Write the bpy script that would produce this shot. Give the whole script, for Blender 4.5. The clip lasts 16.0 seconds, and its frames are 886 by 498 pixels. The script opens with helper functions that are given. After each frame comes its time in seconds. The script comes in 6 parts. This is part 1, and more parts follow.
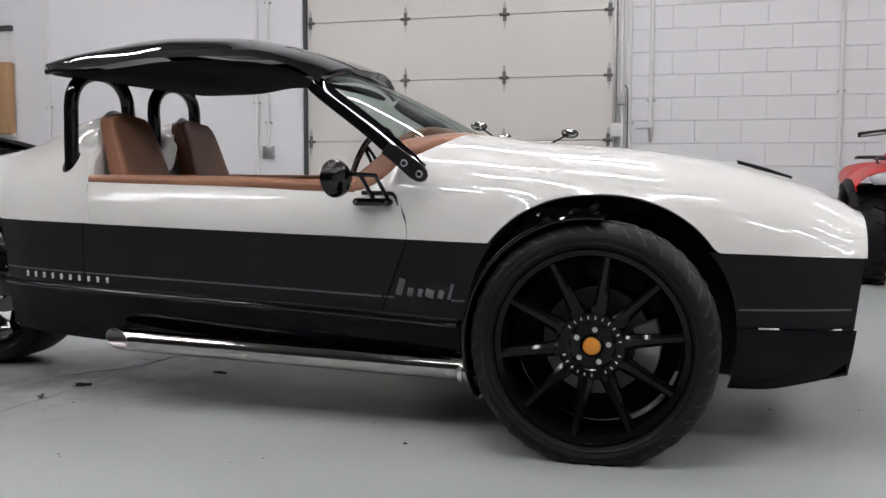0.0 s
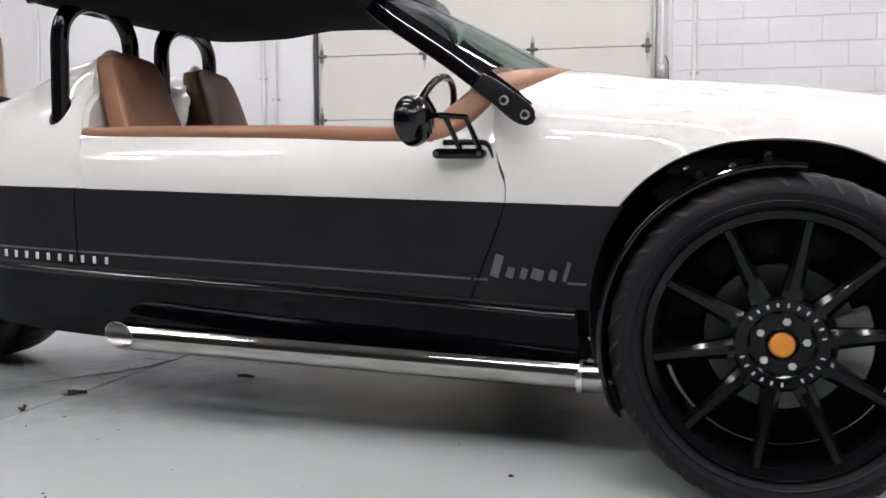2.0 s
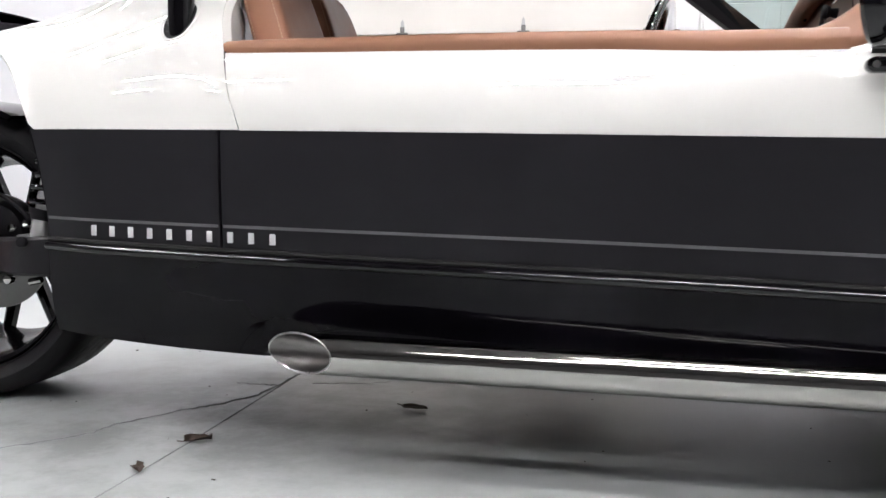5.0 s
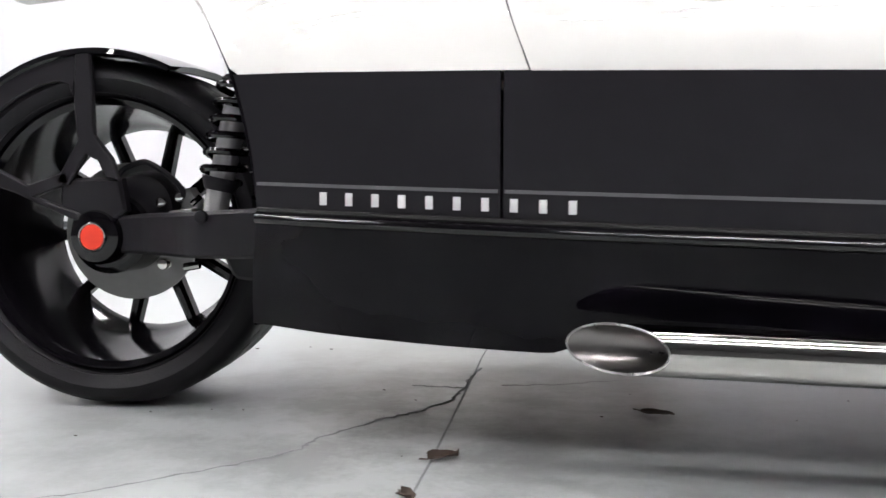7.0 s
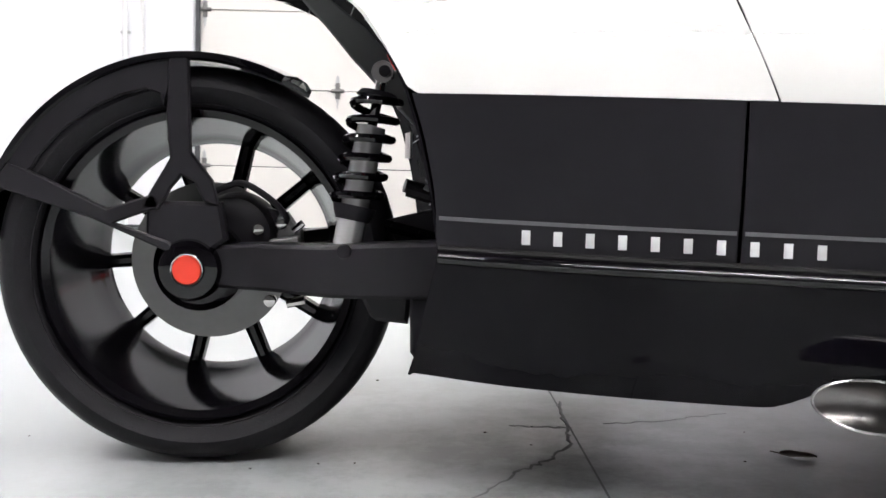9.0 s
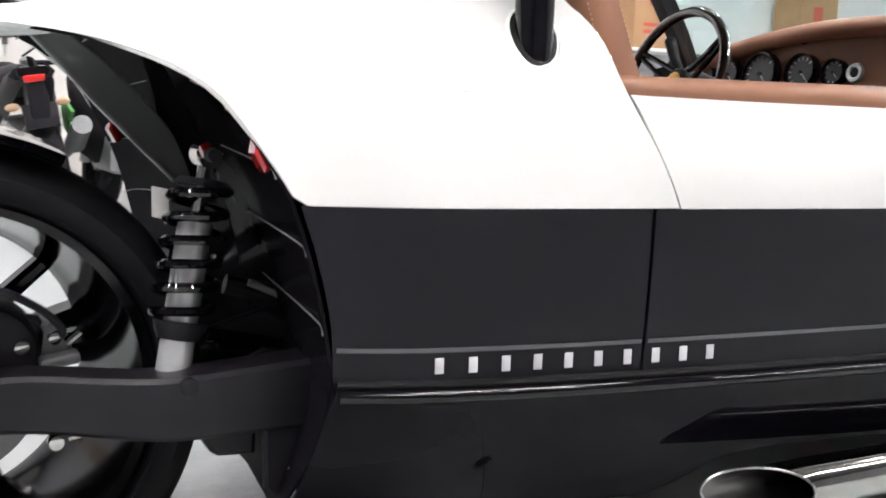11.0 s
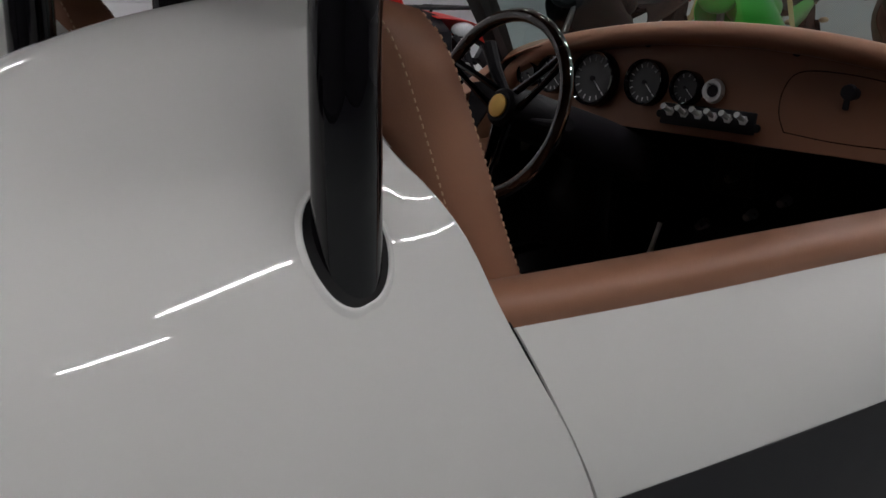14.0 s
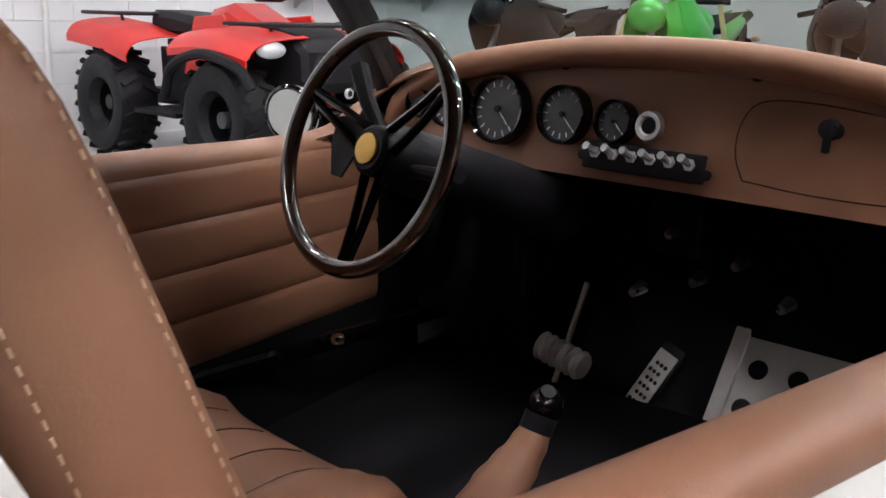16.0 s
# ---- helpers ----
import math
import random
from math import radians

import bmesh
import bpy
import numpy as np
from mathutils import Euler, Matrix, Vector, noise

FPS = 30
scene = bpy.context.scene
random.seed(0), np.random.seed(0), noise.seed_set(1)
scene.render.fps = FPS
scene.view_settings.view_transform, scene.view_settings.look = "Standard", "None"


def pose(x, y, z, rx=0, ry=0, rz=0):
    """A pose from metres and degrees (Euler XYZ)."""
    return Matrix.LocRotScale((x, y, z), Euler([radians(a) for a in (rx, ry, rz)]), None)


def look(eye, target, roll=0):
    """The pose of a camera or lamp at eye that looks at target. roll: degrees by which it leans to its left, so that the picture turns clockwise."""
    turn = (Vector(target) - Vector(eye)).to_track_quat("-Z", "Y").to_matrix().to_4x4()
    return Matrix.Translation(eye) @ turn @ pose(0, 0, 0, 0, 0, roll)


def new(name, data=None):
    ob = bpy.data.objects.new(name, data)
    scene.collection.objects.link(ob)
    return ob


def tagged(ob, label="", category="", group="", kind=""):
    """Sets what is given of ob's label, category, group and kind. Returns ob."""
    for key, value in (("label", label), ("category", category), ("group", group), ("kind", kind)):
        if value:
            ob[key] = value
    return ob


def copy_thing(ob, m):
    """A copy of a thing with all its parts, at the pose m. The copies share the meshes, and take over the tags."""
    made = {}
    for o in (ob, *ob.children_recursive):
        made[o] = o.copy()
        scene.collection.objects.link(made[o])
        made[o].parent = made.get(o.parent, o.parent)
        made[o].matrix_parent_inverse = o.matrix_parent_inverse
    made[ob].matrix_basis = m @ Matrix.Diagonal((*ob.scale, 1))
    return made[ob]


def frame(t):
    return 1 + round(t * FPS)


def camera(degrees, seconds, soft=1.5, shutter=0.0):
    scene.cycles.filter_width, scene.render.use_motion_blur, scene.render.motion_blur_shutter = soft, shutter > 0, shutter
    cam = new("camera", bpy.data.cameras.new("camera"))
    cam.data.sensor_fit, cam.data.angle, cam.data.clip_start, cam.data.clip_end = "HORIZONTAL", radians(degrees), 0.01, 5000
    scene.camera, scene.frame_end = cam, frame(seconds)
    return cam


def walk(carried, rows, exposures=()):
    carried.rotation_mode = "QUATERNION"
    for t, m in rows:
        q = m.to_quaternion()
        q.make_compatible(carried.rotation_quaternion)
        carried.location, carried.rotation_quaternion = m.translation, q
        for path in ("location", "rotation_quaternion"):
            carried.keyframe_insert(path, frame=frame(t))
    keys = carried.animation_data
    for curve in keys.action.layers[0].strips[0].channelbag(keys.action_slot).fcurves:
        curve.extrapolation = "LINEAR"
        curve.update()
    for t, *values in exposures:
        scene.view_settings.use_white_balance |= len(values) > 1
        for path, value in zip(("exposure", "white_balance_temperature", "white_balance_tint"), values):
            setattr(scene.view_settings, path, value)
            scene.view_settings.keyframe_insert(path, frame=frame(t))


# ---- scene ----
from mathutils.bvhtree import BVHTree

LAMP_STRENGTH = 88.0
EXPOSURES = [(0.0, -0.25), (1.0, 0.0), (3.0, 0.42), (5.5, 0.79), (8.0, 0.92), (10.5, 0.98), (11.0, 0.92), (12.0, 0.0), (13.0, -0.70), (14.0, -0.97), (14.5, -0.95), (15.0, -0.68), (15.5, -0.34), (16.0, 0.44)]
cam = camera(48.4, 16.0, shutter=0.3)
PATH = [
    (0, (0.415, -3.309, 0.751), (-0.208, -1.415, 0.596), 0.2),
    (0.5, (0.339, -3.12, 0.696), (-0.281, -1.225, 0.539), 0.3),
    (1, (0.235, -2.98, 0.66), (-0.381, -1.084, 0.504), 0.4),
    (1.5, (0.1, -2.844, 0.644), (-0.514, -0.947, 0.488), 0.3),
    (2, (-0.041, -2.729, 0.64), (-0.653, -0.833, 0.47), 0.1),
    (2.5, (-0.18, -2.616, 0.646), (-0.789, -0.721, 0.451), -0.1),
    (3, (-0.329, -2.513, 0.588), (-0.94, -0.615, 0.429), 0.2),
    (5.5, (-1.208, -2.095, 0.496), (-1.546, -0.13, 0.341), 0.5),
    (6, (-1.35, -2.031, 0.483), (-1.671, -0.064, 0.321), 0.5),
    (6.5, (-1.508, -1.977, 0.463), (-1.813, -0.007, 0.302), 0.5),
    (7, (-1.638, -1.929, 0.436), (-1.935, 0.043, 0.281), 0.5),
    (7.5, (-1.756, -1.879, 0.435), (-2.046, 0.093, 0.275), 0.3),
    (8, (-1.857, -1.85, 0.448), (-2.111, 0.128, 0.29), 0.6),
    (10.3, (-2.482, -1.644, 0.582), (-1.86, 0.245, 0.373), 1.5),
    (10.5, (-2.508, -1.604, 0.61), (-1.778, 0.242, 0.371), 1.5),
    (11, (-2.567, -1.489, 0.703), (-1.622, 0.248, 0.404), 1.5),
    (11.5, (-2.584, -1.412, 0.799), (-1.475, 0.212, 0.433), 1.4),
    (12, (-2.58, -1.327, 0.889), (-1.347, 0.17, 0.401), 1.4),
    (12.5, (-2.544, -1.22, 0.946), (-1.25, 0.204, 0.396), 1.3),
    (13, (-2.458, -1.126, 0.966), (-1.168, 0.3, 0.415), 1.5),
    (13.5, (-2.361, -1.054, 0.972), (-1.074, 0.379, 0.432), 1.4),
    (14, (-2.27, -0.979, 0.954), (-0.976, 0.458, 0.444), 1.4),
    (14.5, (-2.175, -0.886, 0.939), (-0.872, 0.556, 0.469), 1.6),
    (15, (-2.084, -0.827, 0.928), (-0.764, 0.601, 0.46), 1.3),
    (15.5, (-1.973, -0.79, 0.942), (-0.633, 0.613, 0.458), 1.1),
    (16, (-1.891, -0.721, 0.936), (-0.498, 0.636, 0.467), 1.4),
]
walk(cam, [(r[0], look(r[1], r[2], r[3])) for r in PATH], EXPOSURES)

# ---- light ----
world = bpy.data.worlds.new("room_air")
scene.world = world
world.use_nodes = True
world.node_tree.nodes["Background"].inputs[0].default_value = (0.9, 0.95, 1.0, 1)
world.node_tree.nodes["Background"].inputs[1].default_value = 0.05

# ---- materials ----
def material(name, color, rough=0.5, metal=0.0, coat=0.0, vary=0.08, scale=6.0, grain=0.0, grain_scale=200.0,
             rough_vary=0.05, emit=0.0, spec=0.5, coat_rough=0.03):
    """Painted, rubber, leather or metal surface with two scales of variation."""
    m = bpy.data.materials.new(name)
    m.use_nodes = True
    nt = m.node_tree
    b = nt.nodes["Principled BSDF"]
    b.inputs["Roughness"].default_value = rough
    b.inputs["Metallic"].default_value = metal
    b.inputs["Coat Weight"].default_value = coat
    b.inputs["Coat Roughness"].default_value = coat_rough
    b.inputs["Specular IOR Level"].default_value = spec
    tc = nt.nodes.new("ShaderNodeTexCoord")
    n1 = nt.nodes.new("ShaderNodeTexNoise")
    n1.inputs["Scale"].default_value = scale
    n1.inputs["Detail"].default_value = 6
    nt.links.new(tc.outputs["Object"], n1.inputs["Vector"])
    ramp = nt.nodes.new("ShaderNodeMapRange")
    ramp.inputs["To Min"].default_value = 1 - vary
    ramp.inputs["To Max"].default_value = 1 + vary
    nt.links.new(n1.outputs["Fac"], ramp.inputs["Value"])
    mul = nt.nodes.new("ShaderNodeMix")
    mul.data_type, mul.blend_type = "RGBA", "MULTIPLY"
    mul.inputs["Factor"].default_value = 1
    mul.inputs[6].default_value = (*color, 1)
    nt.links.new(ramp.outputs["Result"], mul.inputs[7])
    nt.links.new(mul.outputs[2], b.inputs["Base Color"])
    if rough_vary:
        n2 = nt.nodes.new("ShaderNodeTexNoise")
        n2.inputs["Scale"].default_value = scale * 3
        n2.inputs["Detail"].default_value = 5
        nt.links.new(tc.outputs["Object"], n2.inputs["Vector"])
        r2 = nt.nodes.new("ShaderNodeMapRange")
        r2.inputs["To Min"].default_value = max(0.0, rough - rough_vary)
        r2.inputs["To Max"].default_value = min(1.0, rough + rough_vary)
        nt.links.new(n2.outputs["Fac"], r2.inputs["Value"])
        nt.links.new(r2.outputs["Result"], b.inputs["Roughness"])
    if grain:
        n3 = nt.nodes.new("ShaderNodeTexNoise")
        n3.inputs["Scale"].default_value = grain_scale
        n3.inputs["Detail"].default_value = 4
        nt.links.new(tc.outputs["Object"], n3.inputs["Vector"])
        bp = nt.nodes.new("ShaderNodeBump")
        bp.inputs["Strength"].default_value = grain
        bp.inputs["Distance"].default_value = 0.002
        nt.links.new(n3.outputs["Fac"], bp.inputs["Height"])
        nt.links.new(bp.outputs["Normal"], b.inputs["Normal"])
    if emit:
        b.inputs["Emission Color"].default_value = (1.0, 0.972, 0.995, 1)
        b.inputs["Emission Strength"].default_value = emit
    return m


STAIN = (-1.97, -0.22)  # plan position of the scuffed patch


def floor_material():
    """Grey painted concrete: mottled, scuffed, with fine hairline cracks and dirt."""
    m = material("painted_concrete", (0.395, 0.418, 0.414), 0.34, vary=0.05, scale=0.6, grain=0.12, grain_scale=60, rough_vary=0.05)
    nt = m.node_tree
    b = nt.nodes["Principled BSDF"]
    base = b.inputs["Base Color"].links[0].from_socket
    tc = nt.nodes.new("ShaderNodeTexCoord")
    # fine dark specks and dirt
    n = nt.nodes.new("ShaderNodeTexNoise")
    n.inputs["Scale"].default_value = 38
    n.inputs["Detail"].default_value = 9
    n.inputs["Roughness"].default_value = 0.7
    nt.links.new(tc.outputs["Object"], n.inputs["Vector"])
    r = nt.nodes.new("ShaderNodeMapRange")
    r.inputs["From Min"].default_value = 0.60
    r.inputs["From Max"].default_value = 0.88
    r.inputs["To Min"].default_value = 0.0
    r.inputs["To Max"].default_value = 0.22
    nt.links.new(n.outputs["Fac"], r.inputs["Value"])
    mx = nt.nodes.new("ShaderNodeMix")
    mx.data_type = "RGBA"
    nt.links.new(r.outputs["Result"], mx.inputs["Factor"])
    nt.links.new(base, mx.inputs[6])
    mx.inputs[7].default_value = (0.16, 0.155, 0.15, 1)
    # scuffed, stained patch round the cracked corner of the slab
    dist = nt.nodes.new("ShaderNodeVectorMath")
    dist.operation = "DISTANCE"
    nt.links.new(tc.outputs["Object"], dist.inputs[0])
    dist.inputs[1].default_value = (STAIN[0], STAIN[1], 0.0)
    near = nt.nodes.new("ShaderNodeMapRange")
    near.inputs["From Min"].default_value = 0.15
    near.inputs["From Max"].default_value = 0.95
    near.inputs["To Min"].default_value = 1.0
    near.inputs["To Max"].default_value = 0.0
    nt.links.new(dist.outputs["Value"], near.inputs["Value"])
    patch = nt.nodes.new("ShaderNodeTexNoise")
    patch.inputs["Scale"].default_value = 5.5
    patch.inputs["Detail"].default_value = 10
    patch.inputs["Roughness"].default_value = 0.72
    nt.links.new(tc.outputs["Object"], patch.inputs["Vector"])
    pr = nt.nodes.new("ShaderNodeMapRange")
    pr.inputs["From Min"].default_value = 0.42
    pr.inputs["From Max"].default_value = 0.60
    pr.inputs["To Max"].default_value = 0.75
    nt.links.new(patch.outputs["Fac"], pr.inputs["Value"])
    both_f = nt.nodes.new("ShaderNodeMath")
    both_f.operation = "MULTIPLY"
    nt.links.new(near.outputs["Result"], both_f.inputs[0])
    nt.links.new(pr.outputs["Result"], both_f.inputs[1])
    mx2 = nt.nodes.new("ShaderNodeMix")
    mx2.data_type = "RGBA"
    nt.links.new(both_f.outputs[0], mx2.inputs["Factor"])
    nt.links.new(mx.outputs[2], mx2.inputs[6])
    mx2.inputs[7].default_value = (0.15, 0.15, 0.148, 1)
    nt.links.new(mx2.outputs[2], b.inputs["Base Color"])
    return m


M_WHITE = material("pearl_white_paint", (0.80, 0.795, 0.765), 0.55, coat=1.0, vary=0.015, scale=3, rough_vary=0.03, spec=0.06, coat_rough=0.008)
M_WHITE.node_tree.nodes["Principled BSDF"].inputs["Coat IOR"].default_value = 1.62
M_BAND = material("satin_charcoal_wrap", (0.0110, 0.0101, 0.0127), 0.42, vary=0.06, scale=8, grain=0.04, grain_scale=500, spec=0.16)
M_GLOSS = material("gloss_black_paint", (0.0024, 0.0020, 0.0030), 0.4, coat=1.0, vary=0.1, scale=10, rough_vary=0.05, spec=0.0, coat_rough=0.008)
M_STRUT = material("grey_frame_paint", (0.24, 0.24, 0.242), 0.42, vary=0.1, scale=20)
M_SHOCK = material("bright_damper_body", (0.80, 0.795, 0.79), 0.24, metal=0.6, vary=0.02, scale=6, rough_vary=0.01)
M_SILL = material("semi_gloss_black_panel", (0.0036, 0.0030, 0.0046), 0.35, coat=0.24, vary=0.1, scale=12, grain=0.0, grain_scale=60, spec=0.0, coat_rough=0.03)
M_BLACK = material("matt_black_plastic", (0.0112, 0.0100, 0.0128), 0.55, vary=0.15, scale=25, grain=0.2, grain_scale=600, spec=0.18)
M_POWDER = material("black_powder_coat", (0.0095, 0.0082, 0.0108), 0.42, vary=0.12, scale=30, grain=0.2, grain_scale=900, spec=0.28)
M_SOCKET = material("black_hole_edge", (0.006, 0.006, 0.006), 0.6, vary=0.1, spec=0.2)
M_DEEP = material("black_liner_felt", (0.015, 0.0135, 0.016), 0.85, vary=0.2, scale=40, spec=0.15)
M_LINER = material("black_arch_paint", (0.0075, 0.0068, 0.0084), 0.4, vary=0.2, scale=20, spec=0.0, coat=0.07, coat_rough=0.08)
M_DARK = material("black_carpet", (0.010, 0.009, 0.0105), 0.95, vary=0.3, scale=60, grain=0.6, grain_scale=900, spec=0.1)
M_RUBBER = material("tyre_rubber", (0.0108, 0.0100, 0.0118), 0.46, vary=0.55, scale=14, grain=0.3, grain_scale=300, spec=0.16, rough_vary=0.18)
M_RIM = material("gloss_black_rim", (0.0045, 0.0045, 0.005), 0.35, coat=0.5, vary=0.1, scale=20, spec=0.0, coat_rough=0.11)
M_RIM_SATIN = material("satin_black_rim", (0.0032, 0.0027, 0.0038), 0.35, coat=0.7, vary=0.1, scale=20, spec=0.0, coat_rough=0.12)
M_CHROME = material("polished_steel", (0.66, 0.645, 0.625), 0.045, metal=1.0, vary=0.05, scale=20, rough_vary=0.02)
M_STEEL = material("brushed_steel", (0.55, 0.54, 0.53), 0.30, metal=1.0, vary=0.12, scale=40, rough_vary=0.1)
M_PIPEIN = material("brushed_pipe_mouth", (0.20, 0.19, 0.185), 0.32, metal=1.0, vary=0.2, scale=30, rough_vary=0.12)
M_ALU = material("cast_aluminium", (0.30, 0.30, 0.30), 0.42, metal=0.9, vary=0.15, scale=40, grain=0.2, grain_scale=400)
M_DISC = material("brake_disc_steel", (0.17, 0.168, 0.165), 0.36, metal=1.0, vary=0.1, scale=50, rough_vary=0.08)
# darker copy of the disc steel: shade inside the front wheel put into colour
M_DARKDISC = material("shaded_disc_steel", (0.10, 0.10, 0.10), 0.45, metal=1.0, vary=0.1, scale=50, rough_vary=0.08)
M_LEATHER = material("tan_leather", (0.278, 0.130, 0.076), 0.46, vary=0.08, scale=7, grain=0.10, grain_scale=520, rough_vary=0.06, spec=0.4)
M_STITCH = material("cream_thread", (0.52, 0.34, 0.22), 0.8, vary=0.1, scale=60)
M_WOOD = material("dark_varnished_rim", (0.045, 0.022, 0.014), 0.2, coat=0.8, vary=0.35, scale=40, spec=0.5)
M_PLATE = material("pale_brushed_plate", (0.62, 0.60, 0.57), 0.45, metal=0.3, vary=0.12, scale=30)
M_GAUGE = material("gauge_face_black", (0.03, 0.031, 0.033), 0.35, vary=0.3, scale=60)
M_TICK = material("pale_print", (0.62, 0.62, 0.62), 0.6, vary=0.05)
M_STRIPE = material("grey_pinstripe", (0.095, 0.095, 0.10), 0.45, vary=0.05)
M_ORANGE = material("orange_cap_enamel", (0.72, 0.27, 0.03), 0.35, vary=0.06, scale=80)
M_RED = material("red_cap_enamel", (0.78, 0.05, 0.025), 0.35, vary=0.06, scale=80)
M_GOLD = material("gold_badge", (0.70, 0.42, 0.10), 0.35, metal=0.5, vary=0.1, scale=60)
M_REDLENS = material("red_lamp_lens", (0.45, 0.012, 0.01), 0.1, coat=1.0, vary=0.1, scale=60)
M_ATV = material("red_fender_plastic", (0.62, 0.025, 0.02), 0.35, vary=0.02, scale=3, rough_vary=0)
M_GREEN = material("lime_green_plastic", (0.06, 0.43, 0.05), 0.3, coat=0.4, vary=0.06, scale=10)
M_LENS = material("clear_lamp_lens", (0.62, 0.64, 0.66), 0.12, coat=1.0, vary=0.15, scale=60)
M_STRAP = material("tan_webbing", (0.55, 0.42, 0.22), 0.85, vary=0.1, scale=60)
M_WALL = material("white_painted_block", (0.76, 0.76, 0.78), 0.62, vary=0.035, scale=1.5, grain=0.25, grain_scale=45)
# for the walls out of view: dark so that gloss black reflects little
M_SOUTH = material("dark_unseen_wall", (0.12, 0.12, 0.125), 0.7, vary=0.08, scale=1.5, grain=0.2, grain_scale=45)
M_MORTAR = material("painted_mortar_joint", (0.70, 0.70, 0.715), 0.8, vary=0.05, scale=3, grain=0.2, grain_scale=80)
M_DOOR = material("cream_door_panel", (0.70, 0.675, 0.635), 0.5, vary=0.03, scale=2.0, grain=0.12, grain_scale=90)
M_GALV = material("galvanised_steel", (0.48, 0.48, 0.48), 0.42, metal=0.85, vary=0.2, scale=25)
M_SEAL = material("dark_rubber_seal", (0.06, 0.06, 0.065), 0.7, vary=0.15, scale=10)
M_CARD = material("brown_cardboard", (0.42, 0.25, 0.13), 0.8, vary=0.08, scale=12, grain=0.1, grain_scale=200)
M_REDINK = material("red_box_print", (0.55, 0.09, 0.06), 0.7, vary=0.1, scale=40)
M_PAPER = material("white_carton", (0.75, 0.75, 0.74), 0.7, vary=0.04, scale=12)
# unseen ceiling, kept dark to hold down reflections and fill light
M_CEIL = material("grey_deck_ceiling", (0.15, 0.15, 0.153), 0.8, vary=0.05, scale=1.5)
M_LAMP = material("lit_tube_diffuser", (0.9, 0.9, 0.9), 0.5, vary=0.0, emit=LAMP_STRENGTH, rough_vary=0)
M_LEAF = material("dry_leaf", (0.055, 0.036, 0.026), 0.8, vary=0.35, scale=80)
M_CRACK = material("crack_grime", (0.235, 0.24, 0.24), 0.85, vary=0.3, scale=60)
M_HINGE = material("dark_zinc_hinge", (0.16, 0.155, 0.15), 0.45, metal=0.7, vary=0.25, scale=40)
M_TREAD = material("dusty_tread_rubber", (0.034, 0.033, 0.032), 0.62, vary=0.5, scale=25, grain=0.3, grain_scale=300, spec=0.25, rough_vary=0.1)
M_PIPE = material("dull_stainless_pipe", (0.44, 0.43, 0.41), 0.10, metal=1.0, vary=0.06, scale=14, rough_vary=0.05)
M_CALIPER = material("pale_caliper_casting", (0.46, 0.46, 0.45), 0.45, metal=0.2, vary=0.15, scale=40, grain=0.2, grain_scale=300)
M_FLOOR = floor_material()


def glass_material(name, tint, mix):
    """Thin tinted glass: mostly clear, with a mirror-like skin."""
    m = bpy.data.materials.new(name)
    m.use_nodes = True
    nt = m.node_tree
    nt.nodes.clear()
    out = nt.nodes.new("ShaderNodeOutputMaterial")
    tr = nt.nodes.new("ShaderNodeBsdfTransparent")
    tr.inputs["Color"].default_value = (*tint, 1)
    gl = nt.nodes.new("ShaderNodeBsdfGlossy")
    gl.inputs["Roughness"].default_value = 0.02
    lw = nt.nodes.new("ShaderNodeLayerWeight")
    pw = nt.nodes.new("ShaderNodeMath")
    pw.operation = "POWER"
    pw.inputs[1].default_value = 5.0
    nt.links.new(lw.outputs["Facing"], pw.inputs[0])
    fr = nt.nodes.new("ShaderNodeMath")
    fr.operation = "MULTIPLY_ADD"
    fr.inputs[1].default_value = mix
    fr.inputs[2].default_value = 0.05
    nt.links.new(pw.outputs[0], fr.inputs[0])
    mx = nt.nodes.new("ShaderNodeMixShader")
    nt.links.new(fr.outputs[0], mx.inputs[0])
    nt.links.new(tr.outputs[0], mx.inputs[1])
    nt.links.new(gl.outputs[0], mx.inputs[2])
    nt.links.new(mx.outputs[0], out.inputs[0])
    return m


M_GLASS = glass_material("green_tinted_glass", (0.52, 0.63, 0.60), 0.6)


# ---- shaping tools ----
def part(name, bm, mat, parent=None, label="", sharp=35.0, smooth=True):
    """Links a bmesh as one mesh object, under a thing or under a part."""
    me = bpy.data.meshes.new(name)
    bmesh.ops.recalc_face_normals(bm, faces=bm.faces)
    for f in bm.faces:
        f.smooth = smooth
    bm.to_mesh(me)
    bm.free()
    if smooth:
        me.set_sharp_from_angle(angle=radians(sharp))
    me.materials.append(mat)
    ob = new(name, me)
    if parent:
        ob.parent = parent
    if label:
        tagged(ob, label)
    return ob


def thing(name, label, category, group="", kind="", at=None):
    ob = new(name)
    if at is not None:
        ob.matrix_basis = at
    return tagged(ob, label, category, group, kind)


